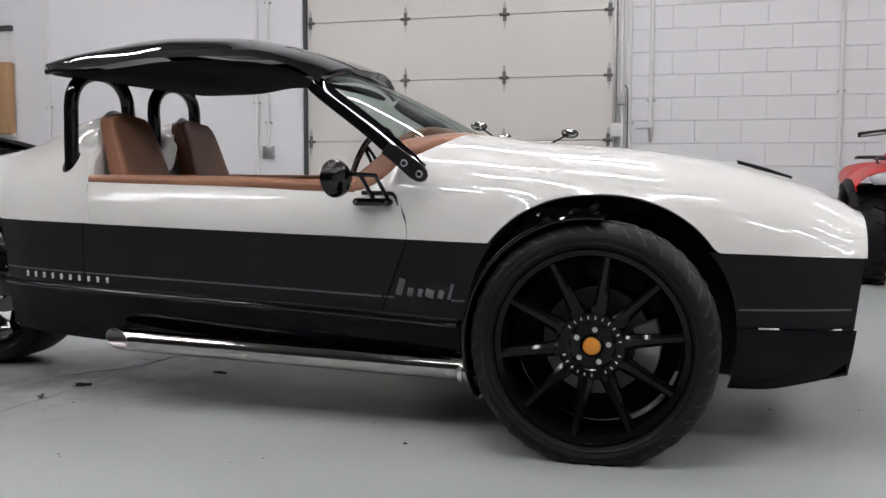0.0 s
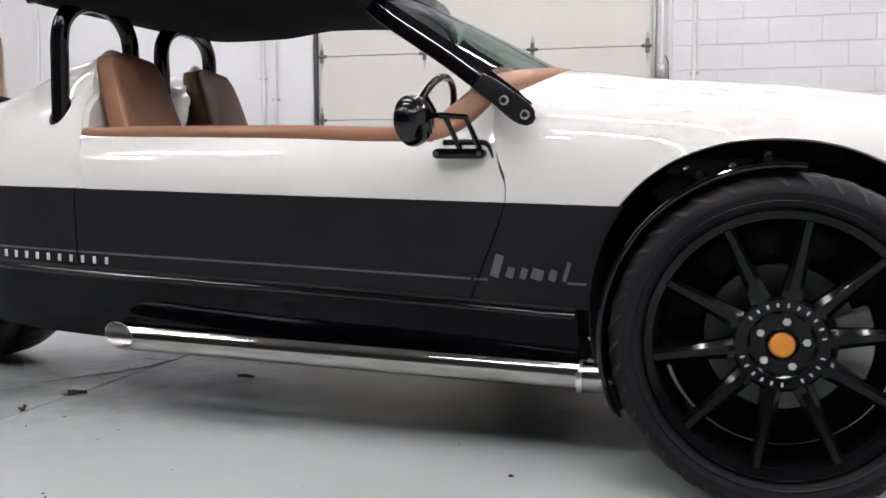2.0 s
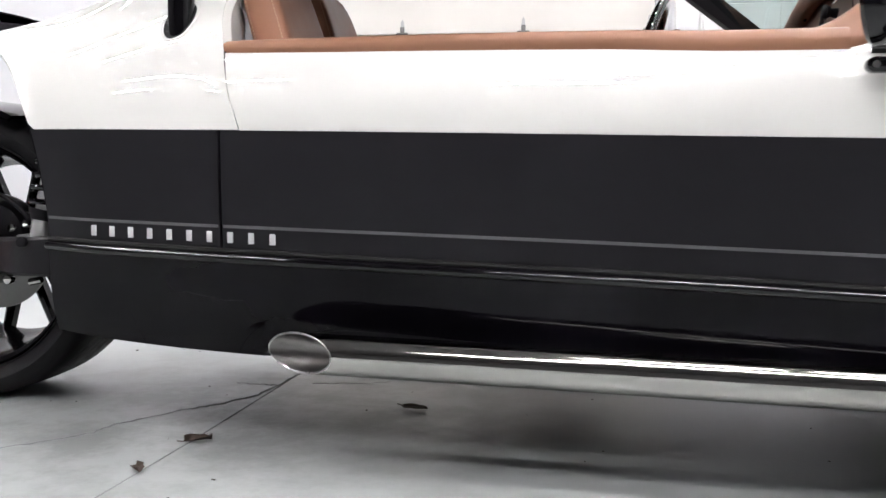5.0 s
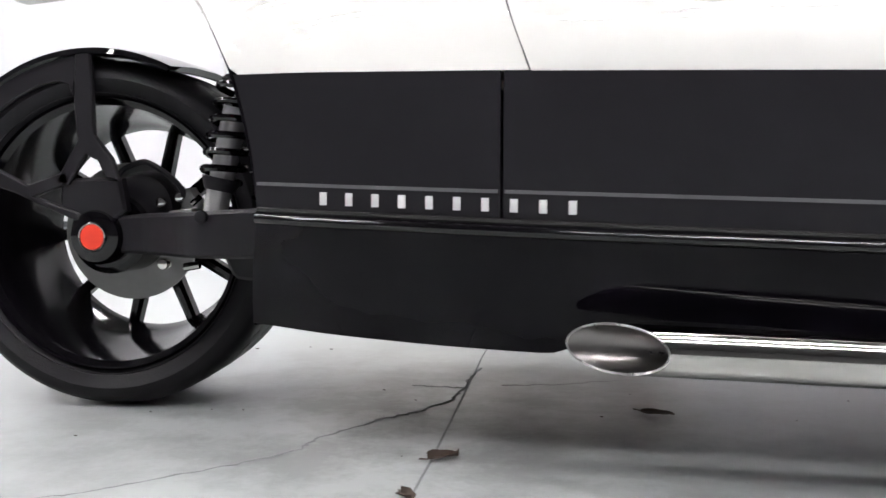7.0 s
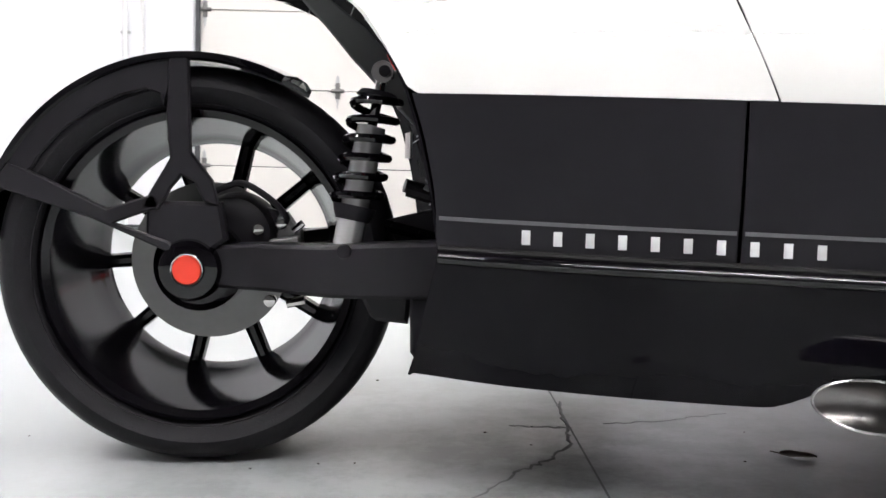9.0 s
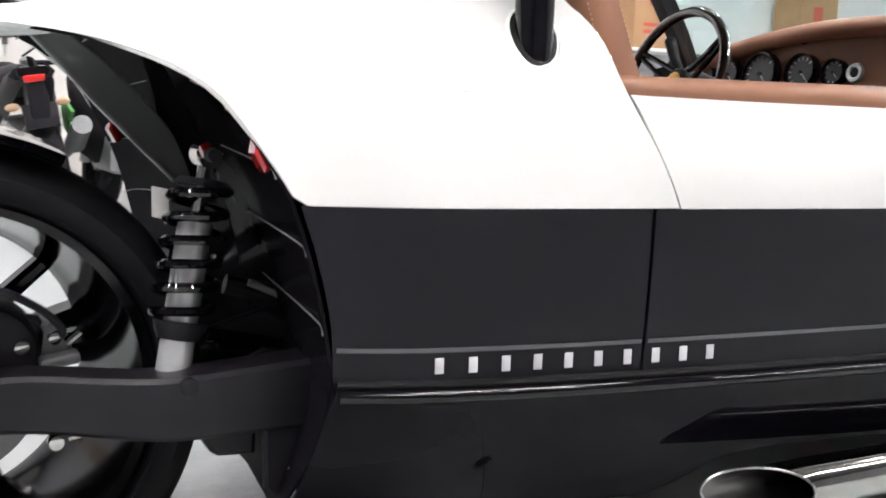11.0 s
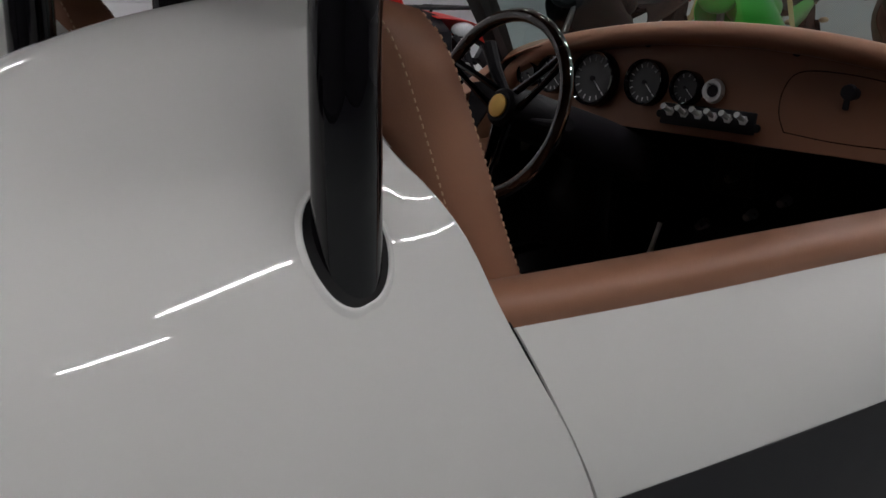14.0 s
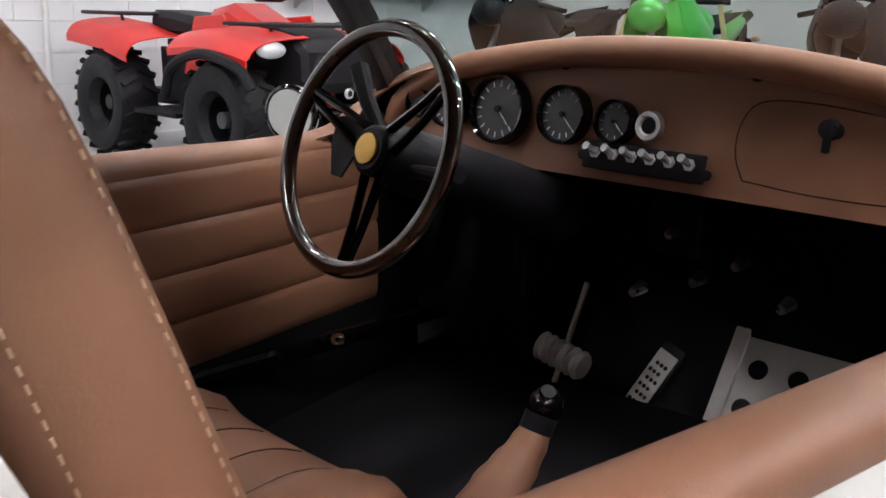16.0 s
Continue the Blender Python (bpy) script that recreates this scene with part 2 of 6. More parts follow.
def curve(x, table):
    """Smooth value at x of a table of (x, value) with rising x."""
    xs = [p[0] for p in table]
    vs = [p[1] for p in table]
    if x <= xs[0]:
        return vs[0]
    if x >= xs[-1]:
        return vs[-1]
    i = max(k for k in range(len(xs) - 1) if xs[k] <= x)
    h = xs[i + 1] - xs[i]
    t = (x - xs[i]) / h

    def slope(k):
        if k == 0:
            return (vs[1] - vs[0]) / (xs[1] - xs[0])
        if k == len(xs) - 1:
            return (vs[-1] - vs[-2]) / (xs[-1] - xs[-2])
        a = (vs[k] - vs[k - 1]) / (xs[k] - xs[k - 1])
        b = (vs[k + 1] - vs[k]) / (xs[k + 1] - xs[k])
        return 0.0 if a * b <= 0 else 2 * a * b / (a + b)

    m0, m1 = slope(i) * h, slope(i + 1) * h
    return ((2 * t**3 - 3 * t**2 + 1) * vs[i] + (t**3 - 2 * t**2 + t) * m0
            + (-2 * t**3 + 3 * t**2) * vs[i + 1] + (t**3 - t**2) * m1)


def spline(pts, n):
    """n + 1 points along a smooth curve through pts, evenly spaced in length."""
    P = [Vector(p) for p in pts]
    dense = []
    for i in range(len(P) - 1):
        p0 = P[i - 1] if i else P[0] * 2 - P[1]
        p3 = P[i + 2] if i + 2 < len(P) else P[-1] * 2 - P[-2]
        p1, p2 = P[i], P[i + 1]
        for k in range(16):
            t = k / 16
            dense.append(0.5 * ((2 * p1) + (p2 - p0) * t + (2 * p0 - 5 * p1 + 4 * p2 - p3) * t * t
                                + (3 * p1 - p0 - 3 * p2 + p3) * t**3))
    dense.append(P[-1])
    return resample(dense, n)


def resample(dense, n):
    d = [0.0]
    for a, b in zip(dense, dense[1:]):
        d.append(d[-1] + (b - a).length)
    out, j = [], 0
    for k in range(n + 1):
        s = d[-1] * k / n
        while j < len(d) - 2 and d[j + 1] < s:
            j += 1
        w = (s - d[j]) / max(d[j + 1] - d[j], 1e-9)
        out.append(dense[j].lerp(dense[j + 1], min(max(w, 0), 1)))
    return out


def sheet(rows, bm=None, thick=0.0, close=False):
    """A skin over rows of points; with thick, a closed shell that deep behind the skin."""
    bm = bm or bmesh.new()
    V = [[bm.verts.new(p) for p in r] for r in rows]
    faces = []
    n = len(rows)
    for i in range(n if close else n - 1):
        a, b = V[i], V[(i + 1) % n]
        for j in range(len(a) - 1):
            faces.append(bm.faces.new((a[j], a[j + 1], b[j + 1], b[j])))
    if thick:
        bm.normal_update()
        bmesh.ops.solidify(bm, geom=faces, thickness=thick)
    return bm


def tube(pts, r, n=12, bm=None, caps=True, flat=1.0):
    """A round bar along pts; r is one radius or one for each point."""
    bm = bm or bmesh.new()
    P = [Vector(p) for p in pts]
    rr = r if isinstance(r, (list, tuple)) else [r] * len(P)
    rings = []
    up = None
    for i, p in enumerate(P):
        t = (P[min(i + 1, len(P) - 1)] - P[max(i - 1, 0)]).normalized()
        if up is None:
            up = Vector((0, 0, 1)) if abs(t.z) < 0.9 else Vector((1, 0, 0))
        side = t.cross(up).normalized()
        up = side.cross(t).normalized()
        rings.append([bm.verts.new(p + rr[i] * (math.cos(a) * side * flat + math.sin(a) * up))
                      for a in (2 * math.pi * k / n for k in range(n))])
    for a, b in zip(rings, rings[1:]):
        for k in range(n):
            bm.faces.new((a[k], a[(k + 1) % n], b[(k + 1) % n], b[k]))
    if caps:
        bm.faces.new(rings[0][::-1])
        bm.faces.new(rings[-1])
    return bm


def lathe(profile, n=48, bm=None, axis="y", center=(0, 0, 0), a0=0.0, a1=360.0, closed=False):
    """Turns (radius, height) points round an axis through center."""
    bm = bm or bmesh.new()
    c = Vector(center)
    full = abs(a1 - a0) >= 360
    m = n if full else n + 1

    def place(r, h, a):
        u, v = r * math.cos(a), r * math.sin(a)
        return c + Vector({"y": (u, h, v), "x": (h, u, v), "z": (u, v, h)}[axis])

    rings = [[bm.verts.new(place(r, h, radians(a0 + (a1 - a0) * k / n))) for r, h in profile] for k in range(m)]
    q = len(profile)
    for k in range(m if full else m - 1):
        a, b = rings[k], rings[(k + 1) % m]
        for j in range(q if closed else q - 1):
            bm.faces.new((a[j], a[(j + 1) % q], b[(j + 1) % q], b[j]))
    if closed and not full:
        bm.faces.new(rings[0])
        bm.faces.new(rings[-1][::-1])
    bmesh.ops.remove_doubles(bm, verts=bm.verts, dist=1e-6)
    return bm


def block(size, m=None, bevel=0.0, seg=2, bm=None):
    """A box of that size about the middle of m, its edges rounded."""
    part_bm = bmesh.new()
    bmesh.ops.create_cube(part_bm, size=1.0)
    bmesh.ops.scale(part_bm, vec=size, verts=part_bm.verts)
    if bevel:
        bmesh.ops.bevel(part_bm, geom=part_bm.edges[:], offset=bevel, segments=seg, profile=0.5, affect="EDGES")
    if m is not None:
        bmesh.ops.transform(part_bm, matrix=m, verts=part_bm.verts)
    if bm is None:
        return part_bm
    return merged(bm, part_bm)


def merged(bm, other):
    me = bpy.data.meshes.new("join")
    other.to_mesh(me)
    other.free()
    bm.from_mesh(me)
    bpy.data.meshes.remove(me)
    return bm


def prism(outline, depth, m=None, bevel=0.0, bm=None, seg=1):
    """A plate: the outline (x, z) made depth thick along y, moved by m."""
    pb = bmesh.new()
    vs = [pb.verts.new((x, 0, z)) for x, z in outline]
    f = pb.faces.new(vs)
    ext = bmesh.ops.extrude_face_region(pb, geom=[f])
    bmesh.ops.translate(pb, vec=(0, depth, 0), verts=[v for v in ext["geom"] if isinstance(v, bmesh.types.BMVert)])
    if bevel:
        rim = [e for e in pb.edges if abs(e.verts[0].co.y - e.verts[1].co.y) < 1e-6]
        bmesh.ops.bevel(pb, geom=rim, offset=bevel, segments=seg, profile=0.5, affect="EDGES")
    if m is not None:
        bmesh.ops.transform(pb, matrix=m, verts=pb.verts)
    if bm is None:
        return pb
    return merged(bm, pb)


def disc(r, depth, m, n=24, bevel=0.0, bm=None):
    """A round plate about the local z axis of m."""
    pb = bmesh.new()
    bmesh.ops.create_cone(pb, cap_ends=True, segments=n, radius1=r, radius2=r, depth=depth)
    if bevel:
        bmesh.ops.bevel(pb, geom=[e for e in pb.edges if abs(e.verts[0].co.z - e.verts[1].co.z) < 1e-6],
                        offset=bevel, segments=2, profile=0.5, affect="EDGES")
    bmesh.ops.transform(pb, matrix=m, verts=pb.verts)
    if bm is None:
        return pb
    return merged(bm, pb)


def ball(r, m, bm=None, seg=16):
    pb = bmesh.new()
    bmesh.ops.create_uvsphere(pb, u_segments=seg, v_segments=seg // 2, radius=r)
    bmesh.ops.transform(pb, matrix=m, verts=pb.verts)
    if bm is None:
        return pb
    return merged(bm, pb)


def mirrored(bm):
    """The same shape on the other side of the car's middle line."""
    out = bm.copy()
    for v in out.verts:
        y = 2 * (0.07 + 0.059 * v.co.x) - v.co.y
        v.co.x -= 0.058 * (y - v.co.y)
        v.co.y = y
    bmesh.ops.reverse_faces(out, faces=out.faces)
    return out


# ---- the room ----
FLOOR_FALL, FLOOR_RISE = 0.0129, 0.015  # the slab falls gently to the rear of the car


def floor_z(x):
    return FLOOR_RISE + FLOOR_FALL * x


WEST, EAST, NORTH, SOUTH, TOP = -10.0, 8.5, 5.75, -12.0, 5.2
DOOR_L, DOOR_R, DOOR_TOP = -4.03, -0.93, 3.05

floor = part("floor", block((EAST - WEST + 0.6, NORTH - SOUTH + 0.6, 0.2), pose((EAST + WEST) / 2, (NORTH + SOUTH) / 2, -0.1)), M_FLOOR, smooth=False)
floor.rotation_euler = (0, -math.atan(FLOOR_FALL), 0)
floor.location.z = FLOOR_RISE
tagged(floor, "grey painted concrete shop floor, scuffed and cracked", "floor", kind="structure")

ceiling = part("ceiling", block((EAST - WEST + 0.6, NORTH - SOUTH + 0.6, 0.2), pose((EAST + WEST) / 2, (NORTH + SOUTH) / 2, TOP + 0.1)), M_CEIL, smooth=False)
tagged(ceiling, "plain dark grey warehouse ceiling, out of view", "ceiling", kind="structure")


def wall_part(name, x0, x1, y0, y1, z0, z1, label):
    ob = part(name, block((x1 - x0, y1 - y0, z1 - z0), pose((x0 + x1) / 2, (y0 + y1) / 2, (z0 + z1) / 2)), M_MORTAR, smooth=False)
    return tagged(ob, label, "wall", kind="structure")


bm = block((DOOR_L - WEST, 0.25, TOP), pose((DOOR_L + WEST) / 2, NORTH + 0.131, TOP / 2))
block((EAST - DOOR_R, 0.25, TOP), pose((EAST + DOOR_R) / 2, NORTH + 0.131, TOP / 2), bm=bm)
block((DOOR_R - DOOR_L, 0.25, TOP - DOOR_TOP), pose((DOOR_R + DOOR_L) / 2, NORTH + 0.131, (TOP + DOOR_TOP) / 2), bm=bm)
wall_north = tagged(part("wall_north", bm, M_MORTAR, smooth=False), "white painted concrete block wall with an opening for the overhead door", "wall", kind="structure")
# south and west walls are unseen, added dark to dim the reflections
wall_south = wall_part("wall_south", WEST, EAST, SOUTH - 0.25, SOUTH, 0, TOP, "plain dark grey wall added out of view")
wall_south.data.materials[0] = M_SOUTH
wall_west = wall_part("wall_west", WEST - 0.25, WEST, SOUTH, NORTH, 0, TOP, "plain dark grey wall added out of view")
wall_west.data.materials[0] = M_SOUTH
wall_east = wall_part("wall_east", EAST, EAST + 0.25, SOUTH, NORTH, 0, TOP, "white painted concrete block wall")

# overhead sectional door
garage_door = thing("door_1", "cream sectional overhead garage door with steel hinges", "garage door", kind="structure", at=pose(0, NORTH + 0.04, 0))
PANEL_H = 0.587
for k in range(5):
    z0 = 1.052 - PANEL_H * 2 + k * PANEL_H + (0.122 if k == 0 else 0)
    z1 = 1.052 - PANEL_H * 2 + (k + 1) * PANEL_H
    bmk = block((DOOR_R - DOOR_L - 0.04, 0.05, z1 - z0 - 0.006), pose((DOOR_L + DOOR_R) / 2, 0, (z0 + z1) / 2), 0.004)
    part("panel", bmk, M_DOOR, garage_door, smooth=False)


def hinge_mesh():
    b = block((0.035, 0.006, 0.12), pose(0, -0.028, 0), 0.002)
    block((0.09, 0.006, 0.03), pose(0, -0.03, 0), 0.002, bm=b)
    tube([(-0.05, -0.036, 0), (0.05, -0.036, 0)], 0.010, 8, bm=b)
    disc(0.012, 0.01, pose(0, -0.034, 0.045, 90), 8, bm=b)
    disc(0.012, 0.01, pose(0, -0.034, -0.045, 90), 8, bm=b)
    return b


for k in range(1, 5):
    for x in (-3.97, -2.96, -1.97, -0.985):
        h = part("hinge", hinge_mesh(), M_HINGE, garage_door)
        h.location = (x, 0, 1.052 - PANEL_H * 2 + k * PANEL_H)
        leaf_plate = prism([(-0.018, 0.02), (0.018, 0.02), (0.012, 0.10), (0.0, 0.125), (-0.012, 0.10)], 0.004, pose(0, -0.0305, 0), 0.001)
        prism([(-0.018, -0.02), (0.0, -0.145), (0.018, -0.02)], 0.004, pose(0, -0.0305, 0), 0.001, bm=leaf_plate)
        part("hinge_leaf", leaf_plate, M_GALV, h)


for x in (DOOR_L + 0.012, DOOR_R - 0.0):
    part("side_seal", block((0.03, 0.05, DOOR_TOP), pose(x, -0.045, DOOR_TOP / 2), 0.005), M_SEAL if x < -2 else M_GALV, garage_door)
bm = block((0.05, 0.03, DOOR_TOP), pose(DOOR_R + 0.05, -0.06, DOOR_TOP / 2), 0.006)
part("door_track", bm, M_GALV, garage_door)

# conduits, switch gear and the small box on the wall
def conduit(x, z0, z1, r=0.014, label="white painted electrical conduit on the block wall"):
    c = thing("conduit", label, "conduit", group="wall conduits", at=pose(x, NORTH - 0.03, 0))
    part("pipe", tube([(0, 0, z0), (0, 0, z1)], r, 10), M_PAPER, c)
    for z in np.arange(z0 + 0.25, z1, 1.2):
        part("clip", block((0.07, 0.034, 0.02), pose(0, 0.012, float(z)), 0.003), M_GALV, c)
    return c


conduit(-0.60, 1.15, TOP, 0.02)
conduit(-0.79, 0.95, TOP, 0.016)
conduit(-0.86, 0.0, TOP, 0.012)
conduit(-4.43, 1.0, TOP, 0.014)
conduit(-4.56, 0.0, TOP, 0.02)
conduit(-7.12, 0.0, TOP, 0.015)
conduit(0.98, 0.0, TOP, 0.018, "white painted downpipe at the joint of the block wall")

air_valve = thing("air_valve", "brass air-line shut-off valve with a lever", "valve", at=pose(-0.60, NORTH - 0.03, 1.12))
part("body", tube([(0, 0, -0.09), (0, 0, -0.05), (0, 0, 0.0), (0, 0, 0.05)], [0.014, 0.018, 0.026, 0.018], 10), M_STEEL, air_valve)
part("lever", block((0.13, 0.012, 0.016), pose(-0.06, -0.02, 0.03), 0.004), M_GALV, air_valve)
wall_box = thing("junction_box", "small grey electrical box on the wall", "electrical box", at=pose(-4.43, NORTH - 0.03, 0.95))
part("box", block((0.11, 0.06, 0.13), pose(0, 0, 0), 0.008), M_GALV, wall_box)
part("cover", block((0.09, 0.008, 0.11), pose(0, -0.034, 0), 0.003), M_STEEL, wall_box)
switch_box = thing("door_control", "grey door control box with a cable", "control box", at=pose(-0.86, NORTH - 0.03, 1.42))
part("box", block((0.07, 0.05, 0.11), pose(0, -0.02, 0), 0.006), M_GALV, switch_box)
part("lower_box", block((0.10, 0.06, 0.12), pose(-0.04, -0.02, -0.28), 0.008), M_PAPER, switch_box)
part("cable", tube(spline([(0.03, -0.04, 0.12), (0.055, -0.045, 0.05), (0.06, -0.045, -0.3), (0.05, -0.045, -0.55)], 16), 0.006, 8), M_SEAL, switch_box)

# interior window on the north wall, with cartons behind the pane
window = thing("window_1", "interior window with a dark head and a cardboard carton standing in it", "window", kind="structure", at=pose(-8.2, NORTH, 1.75))
part("pane", block((1.1, 0.01, 1.15), pose(0, -0.012, 0)), M_PAPER, window)
part("window_frame", block((1.2, 0.05, 0.06), pose(0, -0.02, 0.58), 0.006), M_SEAL, window)
part("window_sill", block((1.2, 0.06, 0.04), pose(0, -0.03, -0.60), 0.006), M_PAPER, window)
carton = thing("carton", "tall brown cardboard carton against the window", "carton", at=pose(-8.0, NORTH - 0.10, 1.165))
part("box", block((0.86, 0.12, 0.78), pose(0, 0, 0.39), 0.006), M_CARD, carton)
part("tape", block((0.05, 0.124, 0.784), pose(0.1, 0, 0.39), 0.002), M_STRAP, carton)

# rows of strip lights under the ceiling
def ceiling_light():
    lamp = thing("ceiling_light", "white four-foot strip light fitting with a lit diffuser", "ceiling light", group="rows of ceiling lights")
    prof = [(-0.09, -0.015), (-0.05, 0.05), (0.05, 0.05), (0.09, -0.015)]
    part("housing", sheet([[(x, y, z) for y, z in prof] for x in (-0.62, 0.62)], thick=0.004), M_PAPER, lamp)
    part("diffuser", block((1.18, 0.075, 0.024), pose(0, 0, -0.012), 0.006), M_LAMP, lamp)
    for x in (-0.5, 0.5):
        part("hanger", tube([(x, 0, 0.05), (x, 0, 0.42)], 0.004, 6), M_GALV, lamp)
    return lamp


first = ceiling_light()
# each row: its y, the x of one fitting, and whether the fittings hang in pairs end to end
LAMP_ROWS = ((-4.4, -2.4, False), (-3.6, -1.3, True), (-1.8, -0.9, True), (-0.1, -1.5, True), (2.0, -0.4, False), (3.6, -1.9, True))
first.matrix_basis = pose(-2.4, -4.4, TOP - 0.42)
for y, x0, pairs in LAMP_ROWS:
    for col in range(-3, 4):
        for dx in ((0.0, 1.3) if pairs else (0.0,)):
            x = x0 + dx + 5.2 * col
            if WEST + 0.7 < x < EAST - 0.7 and (y, x) != (-4.4, -2.4):
                copy_thing(first, pose(x, y, TOP - 0.42))


# painted concrete blocks in courses, laid proud of the joints
def block_mesh(w, h):
    me = bpy.data.meshes.new("wall_block")
    b = block((w, 0.012, h), None, 0.003, 1)
    b.to_mesh(me)
    b.free()
    me.materials.append(M_WALL)
    return me


full, half = block_mesh(0.398, 0.197), block_mesh(0.198, 0.197)
rest = bmesh.new()
for c in range(26):
    z = 0.10 + 0.2032 * c
    x = DOOR_R + 0.11
    first_half = c % 2
    while x < EAST - 0.25:
        w = 0.2 if first_half else 0.4
        first_half = 0
        if x < 3.6 and 0.75 < z < 2.85:
            ob = new("wall_block", half if w < 0.3 else full)
            ob.parent = wall_north
            ob.location = (x + w / 2, NORTH + 0.002, z)
        else:
            block((w - 0.002, 0.012, 0.197), pose(x + w / 2, NORTH + 0.002, z), bm=rest)
        x += w
tagged(part("wall_blocks", rest, M_WALL, wall_north, smooth=False), kind="stuff")
tagged(part("smooth_render", block((DOOR_L - WEST - 0.02, 0.012, TOP), pose((DOOR_L + WEST) / 2 - 0.01, NORTH + 0.002, TOP / 2)), M_WALL, wall_north, smooth=False))


# ---- the three-wheeled roadster ----
car = thing("roadster", "white and charcoal three-wheeled roadster with tan leather and black hardtop", "car")

SIDE_Y = [(-2.75, -0.31), (-2.5, -0.375), (-2.19, -0.46), (-2.04, -0.509), (-1.765, -0.553), (-1.2, -0.612), (-0.6, -0.658),
          (-0.35, -0.676), (0.0, -0.68), (0.3, -0.668), (0.5, -0.635), (0.67, -0.575)]
BELT_Z = [(-2.75, 0.59), (-2.19, 0.583), (-1.765, 0.577), (-0.32, 0.555), (0.29, 0.545), (0.67, 0.534)]
LIP_Z = [(-2.15, 0.378), (-1.65, 0.367), (-0.97, 0.353), (-0.40, 0.334)]
HUMP_Z = [(-2.75, 0.795), (-2.5, 0.806), (-2.326, 0.828), (-2.17, 0.863), (-2.07, 0.902), (-1.97, 0.941), (-1.83, 0.964), (-1.7, 0.966)]
HOOD_Z = [(-0.62, 0.876), (-0.45, 0.870), (-0.3, 0.853), (0.0, 0.830), (0.32, 0.782), (0.48, 0.735), (0.62, 0.675), (0.655, 0.648)]
TAIL_ARCH = [(-2.75, 0.765), (-2.6, 0.779), (-2.48, 0.777), (-2.43, 0.772), (-2.38, 0.763), (-2.32, 0.742), (-2.27, 0.711),
             (-2.229, 0.652), (-2.19, 0.583)]
DOOR_TOP_Z = [(-1.80, 0.716), (-1.6, 0.711), (-1.4, 0.708), (-1.1, 0.702), (-0.9, 0.694), (-0.55, 0.690)]
ARCH_C, ARCH_RX, ARCH_RZ, ARCH_P = (-0.017, 0.340), 0.366, 0.354, 2.2


def arch_z(x):
    """Height of the front wheel opening's edge."""
    u = min(1.0, abs(x - ARCH_C[0]) / ARCH_RX)
    return ARCH_C[1] + ARCH_RZ * (1 - u**ARCH_P) ** (1 / ARCH_P)


def arch_half(z):
    u = min(1.0, abs(z - ARCH_C[1]) / ARCH_RZ)
    return ARCH_RX * (1 - u**ARCH_P) ** (1 / ARCH_P)


def mid_y(x):
    """The car stands a few degrees askew to the room's axes: its middle line."""
    return 0.07 + 0.059 * x


def side_y(x):
    return curve(x, SIDE_Y)


def belt(x):
    return curve(x, BELT_Z)


def lip(x):
    return curve(x, LIP_Z)


def flank(x, z):
    """The car's side at a height: upright below the belt, leaning in above it."""
    dz = z - belt(x)
    lean = curve(x, [(-2.0, 0.0), (-1.8, 1.0), (-1.1, 1.0), (-0.65, 0.0)])
    if dz < 0:
        return side_y(x) + curve(dz, [(-0.25, 0.012), (-0.1, 0.003), (0.0, 0.0)])
    return side_y(x) + (1.6 + 0.78 * lean) * dz * dz


def tail_section(x):
    s, zb, hz = side_y(x), belt(x), curve(x, HUMP_Z)
    f = min(1.0, ((hz - zb) / 0.385)) ** 0.45
    k = abs(s) / 0.55
    g = min(1.0, (hz - zb) / 0.385)
    dip = g * g * curve(x, [(-2.34, 0.0), (-2.08, 1.0)])
    c = mid_y(x)
    q = min(1.0, max(0.0, (x + 2.3) / 0.48))
    q = q * q * (3 - 2 * q)
    w = 0.018 * math.exp(-((x + 1.880) / 0.075) ** 2)
    return [(s, zb), (s + 0.0026 + 0.0004 * q, zb + 0.035 * f), (s + 0.010 + 0.0034 * q, zb + 0.075 * f), (s + 0.028 + 0.0186 * q, zb + 0.14 * f), (s + 0.058 + 0.018 * q, zb + 0.196 * f + w),
            (s + 0.105 + 0.006 * q, min(zb + 0.230 * f + w, hz - 0.040)), (s + 0.148 * k, min(zb + 0.262 * f, hz - 0.034)),
            (s + 0.178 * k, min(max(hz - 0.065, zb + 0.27 * f), hz - 0.022)), (s + 0.222 * k, hz - 0.011),
            (s + 0.29 * k, hz), (c - 0.14 * k, hz - 0.02 - 0.05 * dip), (c - 0.07 * k, hz - 0.03 - 0.15 * dip), (c, hz - 0.035 - 0.18 * dip)]


def nose_section(x):
    s, zb, d = side_y(x), belt(x), curve(x, HOOD_Z) - belt(x)
    k = abs(s) / 0.67
    return [(s, zb), (s + 0.009, zb + 0.26 * d), (s + 0.030, zb + 0.50 * d), (s + 0.075, zb + 0.72 * d), (s + 0.15 * k, zb + 0.87 * d),
            (s + 0.26 * k, zb + 0.955 * d), (-0.26 * k, zb + 0.99 * d), (mid_y(x), zb + d)]


def clipped(section, x, low, n):
    """The section's points above low, as n + 1 points in space."""
    pts = spline([(x, y, z) for y, z in section], 120)
    i = next(k for k, p in enumerate(pts) if p.z > low + 1e-4)
    keep = [Vector((p.x, p.y, max(p.z, low))) for p in pts[i:]]
    if i > 0:
        a, b = pts[i - 1], pts[i]
        w = (low - a.z) / max(b.z - a.z, 1e-6)
        keep.insert(0, a.lerp(b, min(max(w, 0), 1)))
    return resample(keep, n)


